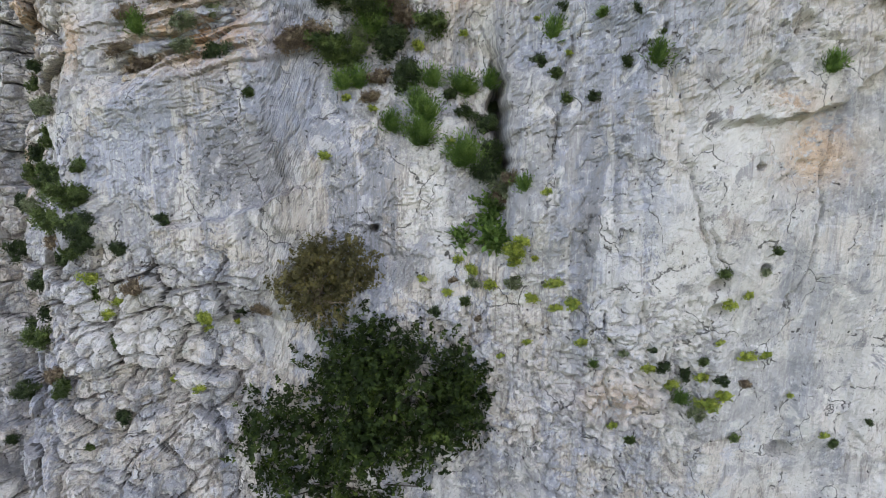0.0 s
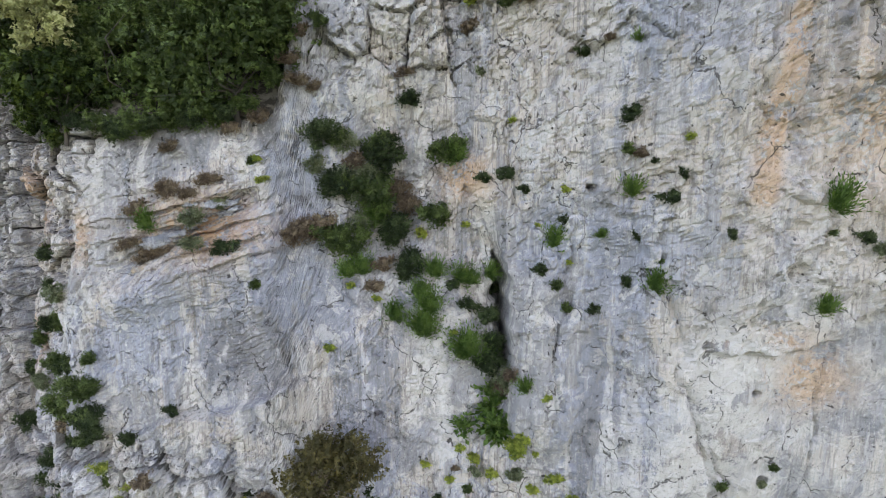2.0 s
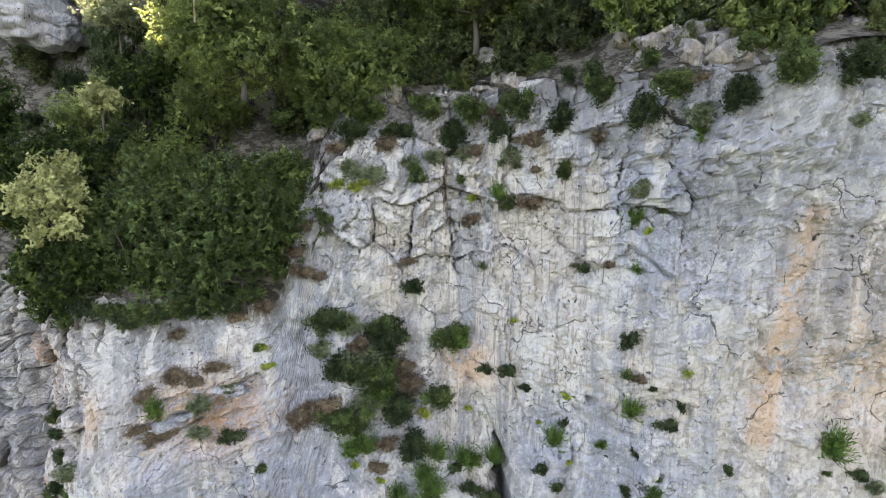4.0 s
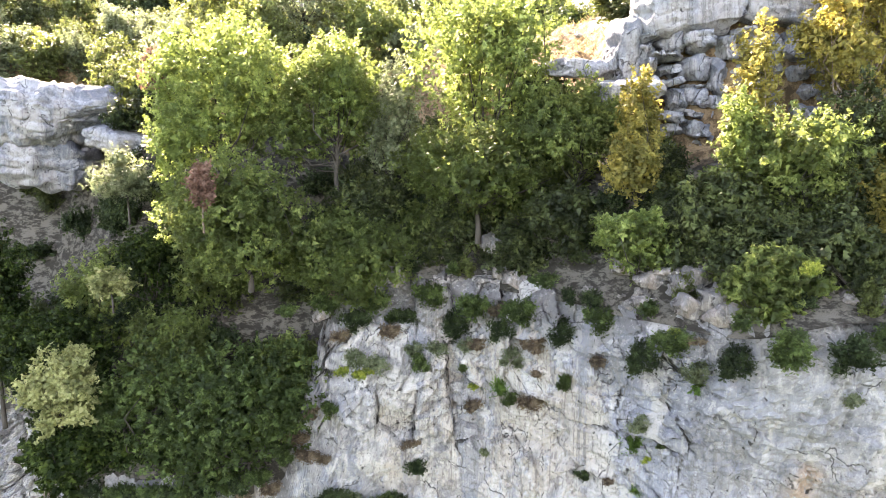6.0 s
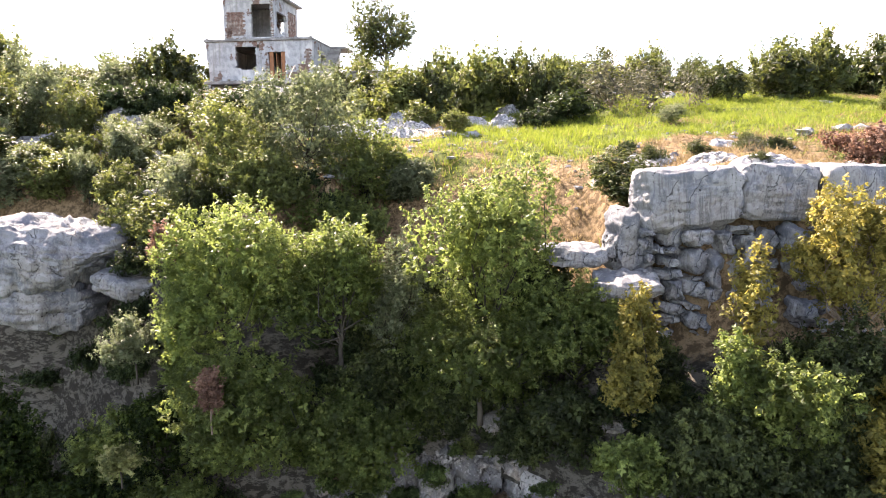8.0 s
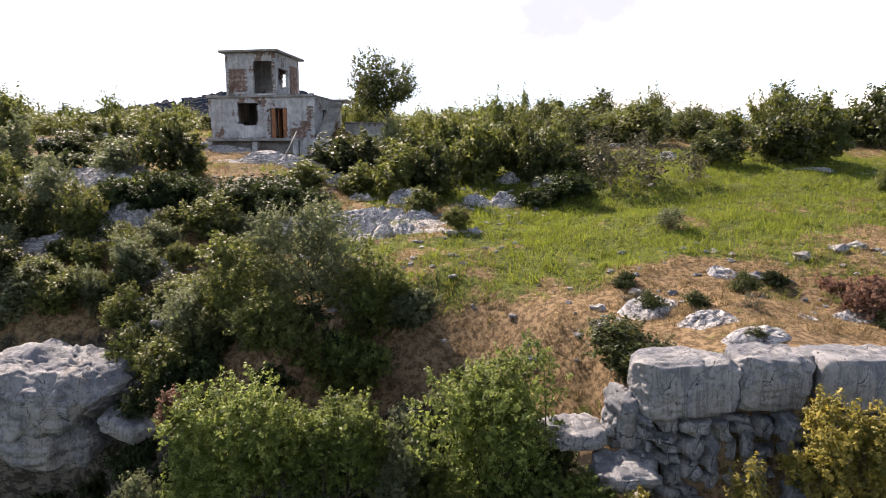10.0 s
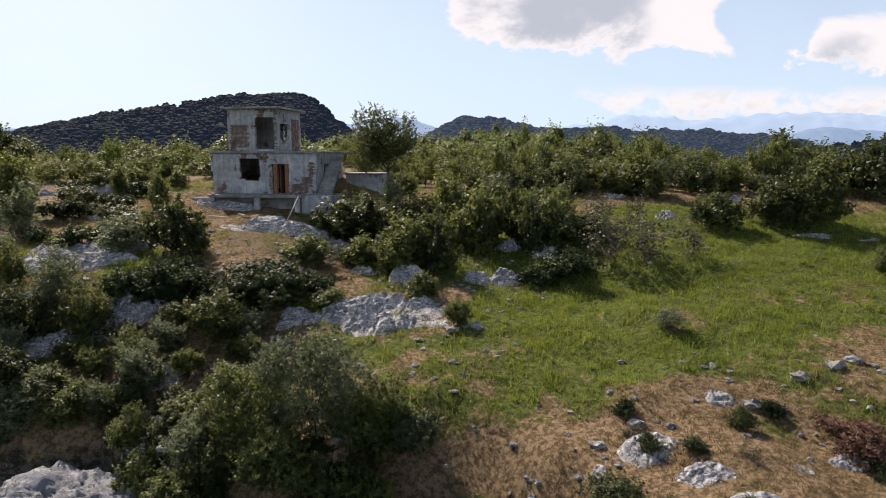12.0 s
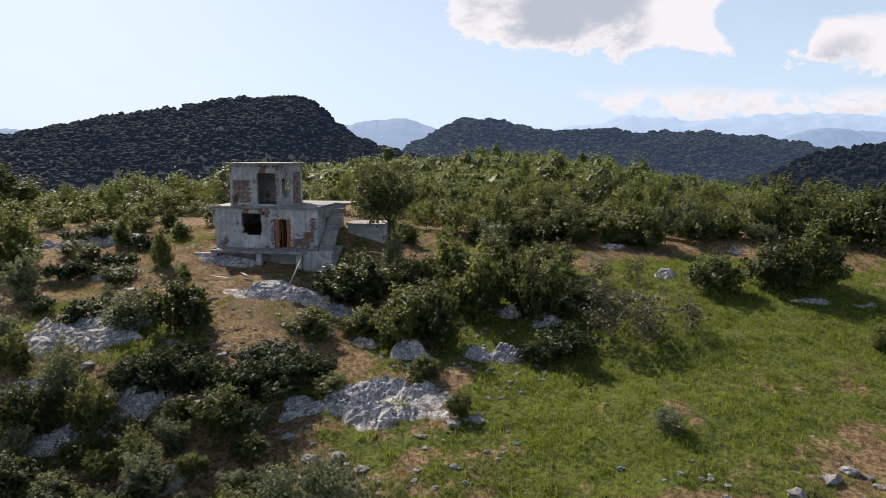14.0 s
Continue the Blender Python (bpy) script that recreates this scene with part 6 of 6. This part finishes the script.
CUSHIONS_MIDDLE = [(1.84, -2.97, 0.17), (2.29, -3.09, 0.17), (-4.88, -3.32, 0.24), (-7.08, -3.36, 0.16), (5.4, -3.64, 0.11), (-4.55, -3.65, 0.11), (3.4, -3.67, 0.13), (2.78, -3.72, 0.15), (-5.12, -3.73, 0.11), (6.36, -3.88, 0.14), (1.8, -3.9, 0.11), (5.99, -3.93, 0.19), (4.12, -4.21, 0.16), (1.2, -4.24, 0.12), (-5.7, -4.71, 0.09), (5.66, -4.79, 0.18), (7.0, -4.79, 0.07), (-5.13, -4.87, 0.14), (5.31, -4.98, 0.23), (3.47, -5.49, 0.15), (7.68, -5.61, 0.09)]
BROAD_UPPER = [(3.96, 8.48, 0.16), (1.02, -1.4, 0.3), (0.39, -1.75, 0.21), (1.1, -1.8, 0.3)]
dress("DARK", DARK_UPPER)
dress("DARK", DARK_MIDDLE)
dress("SPURGE", SPURGE_UPPER)
dress("GREEN", GREEN_UPPER)
dress("GREEN", GREEN_MIDDLE)
dress("BROWN", BROWN_UPPER)
dress("GREY", GREY_UPPER)
dress("CUSHIONS", CUSHIONS_UPPER)
dress("CUSHIONS", CUSHIONS_MIDDLE)
dress("BROAD", BROAD_UPPER)

# the overgrown recess and gully
dress("GREEN", [(-1.8, 3.22, 0.88), (-2.04, 2.14, 0.74), (-0.33, 2.74, 0.56), (0.15, 4.19, 0.57), (-7.79, -0.88, 0.54), (-8.33, -0.47, 0.37)])
dress("BROWN", [(-2.76, 2.5, 0.75), (-3.25, 2.38, 0.44), (-1.07, 3.23, 0.5)])
dress("DARK", [(-1.06, 2.38, 0.62), (-1.32, 3.96, 0.77), (-0.82, 1.66, 0.49), (1.01, -0.39, 0.42), (1.04, -0.0, 0.38), (-2.77, 4.55, 0.51), (-7.56, -1.49, 0.54), (-9.31, -3.75, 0.64), (-2.4, 3.47, 0.63)])
dress("GREY", [(-2.17, 4.31, 0.51), (1.33, -0.64, 0.41)])
dress("SPURGE", [(-1.8, 1.54, 0.56), (-0.33, 0.82, 0.67), (-0.46, 0.33, 0.61), (0.51, -0.05, 0.6), (0.39, 1.44, 0.43), (-1.55, 2.74, 0.62)])
dress("BROAD", [(0.99, -1.04, 0.47), (1.11, -1.74, 0.52)])
dress("CUSHIONS", [(1.45, -1.94, 0.35)])

# a fringe along the shelf under the dark trees
dress("GREEN", [(-4.2, 5.1, 0.4), (-5.0, 4.9, 0.45), (-5.8, 4.8, 0.4), (-6.6, 4.7, 0.45), (-7.4, 4.7, 0.4), (-3.6, 5.6, 0.35)])
dress("DARK", [(-4.6, 4.9, 0.35), (-5.4, 4.8, 0.4), (-6.2, 4.7, 0.35), (-7.0, 4.6, 0.4), (-7.9, 4.7, 0.35)])
dress("BROWN", [(-3.3, 6.0, 0.3), (-3.0, 6.6, 0.25), (-4.0, 4.8, 0.25)])
# growth hanging over the brink
dress("GREEN", [(-2.6, 9.0, 0.5), (-1.6, 9.0, 0.6), (-0.5, 9.1, 0.55), (0.5, 9.0, 0.6), (1.5, 9.1, 0.55), (2.6, 9.2, 0.5), (3.6, 9.2, 0.5), (4.8, 9.4, 0.5), (6.4, 9.6, 0.5), (7.6, 9.6, 0.5)])
dress("DARK", [(-2.1, 8.6, 0.4), (-1.0, 8.6, 0.4), (0.1, 8.5, 0.45), (1.0, 8.6, 0.4), (2.1, 8.8, 0.4), (3.1, 8.8, 0.4), (4.3, 9.0, 0.4), (5.6, 9.3, 0.4)])
dress("BROWN", [(-1.3, 8.3, 0.3), (0.6, 8.2, 0.35), (1.7, 8.4, 0.3), (-2.4, 8.2, 0.25), (2.7, 8.4, 0.3)])
dress("GREY", [(-0.2, 8.0, 0.35), (1.3, 8.0, 0.3), (3.9, 8.7, 0.3)])
# more growth in the recess, down the broken left edge and along the foot
dress("GREY", [(-8.6, 1.0, 0.3), (-9.4, -1.2, 0.3), (1.2, -1.0, 0.35), (-1.9, 2.6, 0.4), (-5.4, 2.75, 0.35)])
dress("BROWN", [(-1.5, 1.2, 0.35), (-2.0, 3.9, 0.4), (-6.0, 3.3, 0.4), (-5.0, 3.5, 0.3), (-5.9, 4.2, 0.28), (1.3, -0.2, 0.3), (1.3, -0.9, 0.3), (-4.6, 4.6, 0.25), (-6.6, 2.9, 0.3), (-8.4, -1.9, 0.3)])
dress("SPURGE", [(0.95, 1.5, 0.25), (0.9, -0.3, 0.3), (-1.1, 0.6, 0.3)])
dress("DARK", [(1.05, 1.0, 0.22), (1.1, 0.1, 0.25), (-9.2, 0.9, 0.28), (-9.6, 0.0, 0.35), (-10.2, 2.6, 0.4), (-10.0, -2.2, 0.4), (-9.0, -2.9, 0.42), (-8.2, -2.3, 0.3), (-10.1, -1.2, 0.35), (-9.6, -5.4, 0.5), (-8.8, 1.9, 0.2), (1.0, 0.6, 0.3)])
dress("GREEN", [(-8.6, 0.3, 0.32), (-9.0, -0.7, 0.4), (-8.4, -1.4, 0.45), (-7.9, -2.1, 0.35), (-9.3, -4.2, 0.5), (-9.7, 1.7, 0.3), (-10.0, -0.5, 0.3), (-8.1, -5.0, 0.3), (-6.9, -4.0, 0.22)])
dress("CUSHIONS", [(-7.4, -2.6, 0.2), (-6.9, -3.1, 0.15), (0.6, -2.4, 0.2), (1.0, -2.7, 0.16), (2.2, -2.6, 0.2), (0.1, -2.9, 0.14), (2.6, -3.0, 0.18), (4.6, -4.6, 0.2), (5.2, -4.4, 0.16)])

# ---- the ruined house ----
def plaster():
    """Weathered grey render, flaked off to brick in places."""
    mat, t = material("weathered_plaster")
    p = where(t)
    big, mid, fine = t.noise(p, 0.55, 5.0, 0.6, 0.4), t.noise(p, 2.4, 5.0, 0.65), t.noise(p, 14.0, 4.0, 0.7)
    runs = t.noise(t.scaled(p, (3.0, 3.0, 0.25)), 1.0, 4.0, 0.6)
    col = t.mix(t.step(mid, 0.35, 0.65), (0.27, 0.275, 0.285), (0.40, 0.405, 0.415))
    col = t.mix(t.math("MULTIPLY", t.step(big, 0.52, 0.66), 0.8), col, (0.58, 0.575, 0.565))
    col = t.mix(t.math("MULTIPLY", t.step(runs, 0.5, 0.72), 0.6), col, (0.20, 0.19, 0.18))
    brick = t.n("ShaderNodeTexBrick", i_Scale=1.0, i_Brick_Width=0.25, i_Row_Height=0.075, i_Mortar_Size=0.012)
    brick.inputs["Color1"].default_value, brick.inputs["Color2"].default_value, brick.inputs["Mortar"].default_value = (0.11, 0.058, 0.043, 1), (0.19, 0.10, 0.075, 1), (0.19, 0.17, 0.15, 1)
    turned = t.n("ShaderNodeMapping")
    turned.inputs["Rotation"].default_value = (radians(90), 0, 0)
    t.l(p, turned.inputs[0]), t.l(turned.outputs[0], brick.inputs["Vector"])
    bare = t.step(t.math("ADD", t.math("MULTIPLY", big, 0.7), t.math("MULTIPLY", mid, 0.3)), 0.435, 0.42)
    col = t.mix(bare, col, brick.outputs[0])
    finish(t, col, 0.92, t.math("SUBTRACT", fine, t.math("MULTIPLY", bare, 0.8)), 0.5, 0.03, 0.15)
    return mat


def bricks():
    mat, t = material("bare_brick")
    p = where(t)
    brick = t.n("ShaderNodeTexBrick", i_Scale=1.0, i_Brick_Width=0.25, i_Row_Height=0.075, i_Mortar_Size=0.012)
    brick.inputs["Color1"].default_value, brick.inputs["Color2"].default_value, brick.inputs["Mortar"].default_value = (0.10, 0.052, 0.04, 1), (0.18, 0.095, 0.07, 1), (0.17, 0.15, 0.135, 1)
    turned = t.n("ShaderNodeMapping")
    turned.inputs["Rotation"].default_value = (radians(90), 0, 0)
    t.l(p, turned.inputs[0]), t.l(turned.outputs[0], brick.inputs["Vector"])
    v = t.noise(p, 3.0, 5.0, 0.7)
    finish(t, t.mix(t.math("MULTIPLY", t.step(v, 0.45, 0.7), 0.6), brick.outputs[0], (0.45, 0.42, 0.38)), 0.92, v, 0.6, 0.03, 0.1)
    return mat


PLASTER, BRICK = plaster(), bricks()
CONCRETE = simple("weathered_concrete", (0.16, 0.155, 0.15), (0.30, 0.295, 0.285), 1.5)
ORANGE_WOOD = simple("faded_orange_door_frame", (0.22, 0.095, 0.05), (0.30, 0.14, 0.07), 4.0)
GREYWOOD = simple("weathered_planks", (0.25, 0.22, 0.19), (0.42, 0.39, 0.35), 5.0, 0.9, 0.4, (1, 0.2, 1))

house = tagged(new("house"), "ruined two-storey house of brick and flaking grey plaster, windows gone", "house")
house.matrix_world = pose(-17.8, 48.35, 21.52, 0, 0, -9) @ Matrix.Scale(0.97, 4)


def ragged_wall(seed, span, height, thick, holes, along="u", step=0.14):
    """A wall in its own plane with ragged openings: small blocks wherever no hole cuts it, merged into runs."""
    rng = random.Random(seed)
    bm = bmesh.new()
    w0 = 0.0
    while w0 < height - 1e-6:
        w1 = min(w0 + step, height)
        cuts = []
        for a, b, lo, hi, wob in holes:
            if lo < (w0 + w1) / 2 < hi:
                cuts.append((max(a + rng.uniform(-wob, wob), 0), min(b + rng.uniform(-wob, wob), span)))
        cuts.sort()
        at = 0.0
        for a, b in cuts + [(span, span)]:
            if a - at > 0.02:
                if along == "u":
                    box(bm, at, a, 0, thick, w0, w1)
                else:
                    box(bm, 0, thick, at, a, w0, w1)
            at = max(at, b)
        w0 = w1
    bmesh.ops.remove_doubles(bm, verts=bm.verts, dist=0.0005)
    return bm


def wall(name, bm, at, mat=None, label="", kind=""):
    ob = part(name, bm, mat or PLASTER, house, label)
    if kind:
        tagged(ob, label, kind=kind)
    ob.location = at
    return ob


W, D, H = 8.5, 6.4, 3.05
wall("front_wall", ragged_wall(1, W, H, 0.28, [(2.35, 4.0, 1.15, 2.72, 0.07), (2.75, 3.9, 0.95, 1.15, 0.15), (5.0, 6.35, 0, 2.3, 0.05), (-1, 0.55, -1, 0.4, 0.12), (-1, 0.38, 0.4, 0.9, 0.1), (-1, 0.16, 0.9, 1.7, 0.08), (4.1, 4.3, 2.55, 2.75, 0.04)]), (0, 0, 0))
wall("side_wall", ragged_wall(2, D - 0.57, H, 0.28, [], "v"), (0, 0.285, 0))
wall("side_wall", ragged_wall(3, D - 0.57, H, 0.28, [(1.5, 2.6, 1.0, 2.3, 0.06)], "v"), (W - 0.28, 0.285, 0))
wall("back_wall", ragged_wall(4, W, H, 0.28, [(2.0, 3.2, 0.9, 2.3, 0.05)]), (0, D - 0.28, 0))
wall("inner_wall", ragged_wall(5, D - 0.57, H, 0.2, [(1.5, 2.5, 0, 2.1, 0.03)], "v"), (4.1, 0.285, 0))
part("terrace_slab", box_of(-0.12, W + 0.02, -0.15, D + 0.1, H, H + 0.17, 0.02), CONCRETE, house, "cracked concrete terrace slab")
part("landing_slab", box_of(W + 0.023, W + 1.2, 4.2, D + 0.1, H, H + 0.168, 0.02), CONCRETE, house, "concrete landing at the head of the stairs")
part("floor_slab", box_of(-0.05, W, 0.0, D, -0.22, -0.002, 0.02), CONCRETE, house)
part("veranda_slab", box_of(0.5, W - 0.35, -1.5, -0.003, -0.24, -0.02, 0.03), CONCRETE, house, "broken concrete veranda slab")
for u_ in (0.75, 4.3, W - 1.0):
    part("pier", box_of(u_ - 0.22, u_ + 0.22, -1.4, -1.0, -1.75, -0.245, 0.02), PLASTER, house)
part("foundation_wall", box_of(0.0, W - 0.3, -0.6, -0.25, -1.9, -0.245, 0.01), CONCRETE, house)
part("wing_wall", box_of(-0.95, 0.48, -1.5, -1.15, -1.3, -0.25, 0.06), PLASTER, house)
# upper room
UX, UY, UH = 1.5, 0.1, 3.15
wall("upper_front_wall", ragged_wall(6, 4.0, UH, 0.25, [(2.2, 3.75, 0.12, 2.5, 0.05)]), (UX, UY, H + 0.172))
wall("upper_side_wall", ragged_wall(7, 4.1, UH, 0.25, [(0.3, 2.2, 0.9, 2.1, 0.06), (0.6, 1.8, 0.5, 0.9, 0.12)], "v"), (UX + 3.75, UY + 0.255, H + 0.172))
wall("upper_side_wall", ragged_wall(8, 4.1, UH, 0.25, [(1.2, 2.4, 0.8, 2.1, 0.05)], "v"), (UX, UY + 0.255, H + 0.172))
wall("upper_back_wall", ragged_wall(9, 4.0, UH, 0.25, [(2.6, 3.3, 1.0, 2.1, 0.05)]), (UX, UY + 4.36, H + 0.172))
part("roof_slab", box_of(UX - 0.35, UX + 4.35, UY - 0.4, UY + 5.0, H + UH + 0.175, H + UH + 0.33, 0.02), CONCRETE, house, "thin overhanging concrete roof slab")
# broken edges: lumps of concrete and plaster along the slabs
crumb = random.Random(3)
for k in range(46):
    on_top = k % 3 == 0
    u_ = crumb.uniform(0.0, W + 0.6) if on_top else crumb.uniform(0.0, W - 0.6)
    v_ = crumb.uniform(-0.05, 0.15) if on_top else crumb.uniform(-2.4, -0.2)
    if on_top and UX - 0.1 < u_ < UX + 3.9 and v_ > UY - 0.1:
        v_ = crumb.uniform(-0.1, -0.02)
    z_ = H + 0.172 if on_top else -0.018
    r_ = crumb.uniform(0.03, 0.12)
    bm = box_of(-r_, r_, -r_ * 0.8, r_ * 0.8, 0, r_ * crumb.uniform(0.5, 1.2), 0.01)
    bmesh.ops.rotate(bm, verts=bm.verts, matrix=Matrix.Rotation(crumb.uniform(0, 3), 3, "Z"))
    bmesh.ops.translate(bm, verts=bm.verts, vec=(u_, v_, z_))
    part("rubble", bm, CONCRETE, house)
# brick laid bare where the render has gone
for u0, u1, w0, w1, seed in ((0.5, 1.15, 0.0, 0.5, 21), (6.4, 7.9, 0.0, 0.75, 22), (7.3, 8.3, 0.55, 1.3, 23), (7.8, 8.45, 1.3, 2.4, 24), (4.7, 5.02, 0.1, 2.2, 25)):
    ob = wall("brick_patch", ragged_wall(seed, u1 - u0, w1 - w0, 0.03, [(-1, 0.1, -1, 9, 0.1), (u1 - u0 - 0.1, 9, -1, 9, 0.12)], step=0.075), (u0, -0.028, w0), BRICK, "bare red-brown brick", "stuff")
for u0, u1, w0, w1, seed in ((UX + 0.15, UX + 1.75, 3.5, 5.2, 26), (UX + 3.72, UX + 4.0, 3.4, 6.0, 27), (UX + 0.05, UX + 0.8, 3.25, 4.1, 28)):
    wall("brick_patch", ragged_wall(seed, u1 - u0, w1 - w0, 0.03, [(-1, 0.1, -1, 9, 0.1), (u1 - u0 - 0.1, 9, -1, 9, 0.12)], step=0.075), (u0, UY - 0.028, w0), BRICK, "bare red-brown brick", "stuff")
wall("brick_patch", ragged_wall(29, 1.6, 2.5, 0.03, [(-1, 0.1, -1, 9, 0.1)], "v", 0.075), (UX + 4.002, UY + 2.6, H + 0.2), BRICK, "bare red-brown brick", "stuff")
for u_ in (5.08, 6.0):
    part("door_post", box_of(u_, u_ + 0.3, 0.05, 0.2, 0.005, 2.24, 0.01), ORANGE_WOOD, house, "faded orange door post")
part("door_leaf", box_of(5.5, 5.55, 0.3, 1.0, 0.01, 2.2, 0.005), ORANGE_WOOD, house, "faded orange door, ajar")

stair = tagged(new("staircase"), "outside concrete staircase climbing to the terrace of the ruin", "stairs")
stair.matrix_world = pose(-8.95, 46.6, 21.5, 0, 0, -3)
STEPS = 17
for k in range(STEPS):
    part("step", box_of(-0.5, 0.5, k * 0.28, (k + 1) * 0.28 + 0.03, k * 0.183 - 0.05 if k else -0.1, (k + 1) * 0.183, 0.012), CONCRETE, stair)
bm = bmesh.new()
prof = [(0.0, -1.5), (4.75, -1.5), (4.75, 3.08), (0.3, 0.06)]
for s_ in (-0.62, -0.505):
    bm.faces.new([bm.verts.new((s_, a, b)) for a, b in prof])
bm.verts.ensure_lookup_table()
for k in range(4):
    bm.faces.new([bm.verts[k], bm.verts[(k + 1) % 4], bm.verts[4 + (k + 1) % 4], bm.verts[4 + k]])
bmesh.ops.recalc_face_normals(bm, faces=bm.faces)
part("stair_cheek", bm, PLASTER, stair)
part("stair_foot_wall", box_of(-1.5, 0.62, -0.9, -0.005, -1.5, -0.02, 0.04), PLASTER, stair)
part("stair_base", box_of(-0.5, 0.5, 0.0, 4.75, -1.5, -0.11, 0.02), PLASTER, stair)
shed = tagged(new("outhouse", None), "low plastered outhouse beside the ruin", "outhouse")
shed.matrix_world = pose(-8.2, 51.9, 20.9, 0, 0, -6)
part("wall", box_of(0, 3.0, 0, 2.4, -0.6, 1.9, 0.03), PLASTER, shed)
part("roof", box_of(-0.1, 3.1, -0.1, 2.5, 1.905, 2.02, 0.02), CONCRETE, shed)

# planks left on the ground before the house
for x_, y_, turn_, tip_, long_ in ((-10.3, 40.4, -60, -62, 2.0), (-11.2, 40.0, 75, 0, 2.2), (-14.5, 42.2, 60, 0, 2.0), (-13.6, 42.8, 35, 0, 1.4), (-10.4, 40.9, 100, 0, 1.6)):
    plank = new("plank", None)
    me = bpy.data.meshes.new("plank")
    bm = box_of(-0.09, 0.09, 0, long_, 0, 0.045, 0.006)
    bm.to_mesh(me), bm.free()
    me.materials.append(GREYWOOD)
    bpy.data.objects.remove(plank)
    plank = new("plank", me)
    plank.matrix_world = pose(x_, y_, float(ground_z(x_, y_)) + 0.05, -tip_, 0, turn_)
    tagged(plank, "weathered grey plank leaning up" if tip_ else "weathered pale plank lying on the ground", "plank", "planks before the house")

# ---- grass ----
def blades(rng, x, y, tall, wide, lean):
    n = len(x)
    z = ground_z(x, y) - 0.02
    a = rng.uniform(0, 2 * math.pi, n)
    side = np.stack([np.cos(a), np.sin(a), 0 * a], 1) * (wide * rng.uniform(0.6, 1.4, n))[:, None]
    h = tall * rng.uniform(0.5, 1.3, n)
    at = np.stack([x, y, z], 1)
    tip = at + np.stack([rng.normal(0, lean, n) * h, rng.normal(0, lean, n) * h, h], 1)
    v = np.stack([at - side, at + side, tip], 1).reshape(-1, 3)
    return v, np.arange(n * 3).reshape(n, 3)


GRASS = leaf("meadow_grass", ((0.0, (0.028, 0.050, 0.009)), (1.0, (0.24, 0.27, 0.05)), (0.5, (0.095, 0.13, 0.020))), (0.34, 0.41, 0.05), 0.15)
STRAW = leaf("dry_grass", ((0.0, (0.07, 0.050, 0.026)), (1.0, (0.36, 0.28, 0.155)), (0.5, (0.19, 0.14, 0.074))), (0.30, 0.22, 0.11), 0.15)
grass_rng = np.random.default_rng(40)
hub_x, hub_y = grass_rng.uniform(-26, 34, 26000), 16 + 42 * grass_rng.random(26000) ** 1.15
who_ = grass_rng.integers(0, 26000, 420000)
hub_r, hub_h = grass_rng.uniform(0.05, 0.28, 26000), grass_rng.uniform(0.4, 1.8, 26000)
gx_, gy_ = hub_x[who_] + grass_rng.normal(0, 1, 420000) * hub_r[who_], hub_y[who_] + grass_rng.normal(0, 1, 420000) * hub_r[who_]
cov = green_cover(gx_, gy_)
keep = (np.abs(gx_) < 0.8 * gy_ + 1) & (gy_ > brink(gx_) + 4.5) & ~((gx_ > -18.5) & (gx_ < -7) & (gy_ > 46.5))
lush = keep & (cov > 0.52 + 0.10 * grass_rng.normal(0, 1, cov.size)) & (grass_rng.random(cov.size) < 0.9)
parched = keep & ~lush & (grass_rng.random(cov.size) < 0.8)
v, f = blades(grass_rng, gx_[lush], gy_[lush], 0.20 * hub_h[who_[lush]], 0.016, 0.45)
tagged(new("meadow_grass", mesh_of("meadow_grass", v, f, GRASS)), "lush green meadow grass", "grass", kind="stuff")
v, f = blades(grass_rng, gx_[parched], gy_[parched], 0.13 * hub_h[who_[parched]], 0.015, 0.7)
tagged(new("dry_grass", mesh_of("dry_grass", v, f, STRAW)), "short straw-coloured dry grass", "grass", kind="stuff")
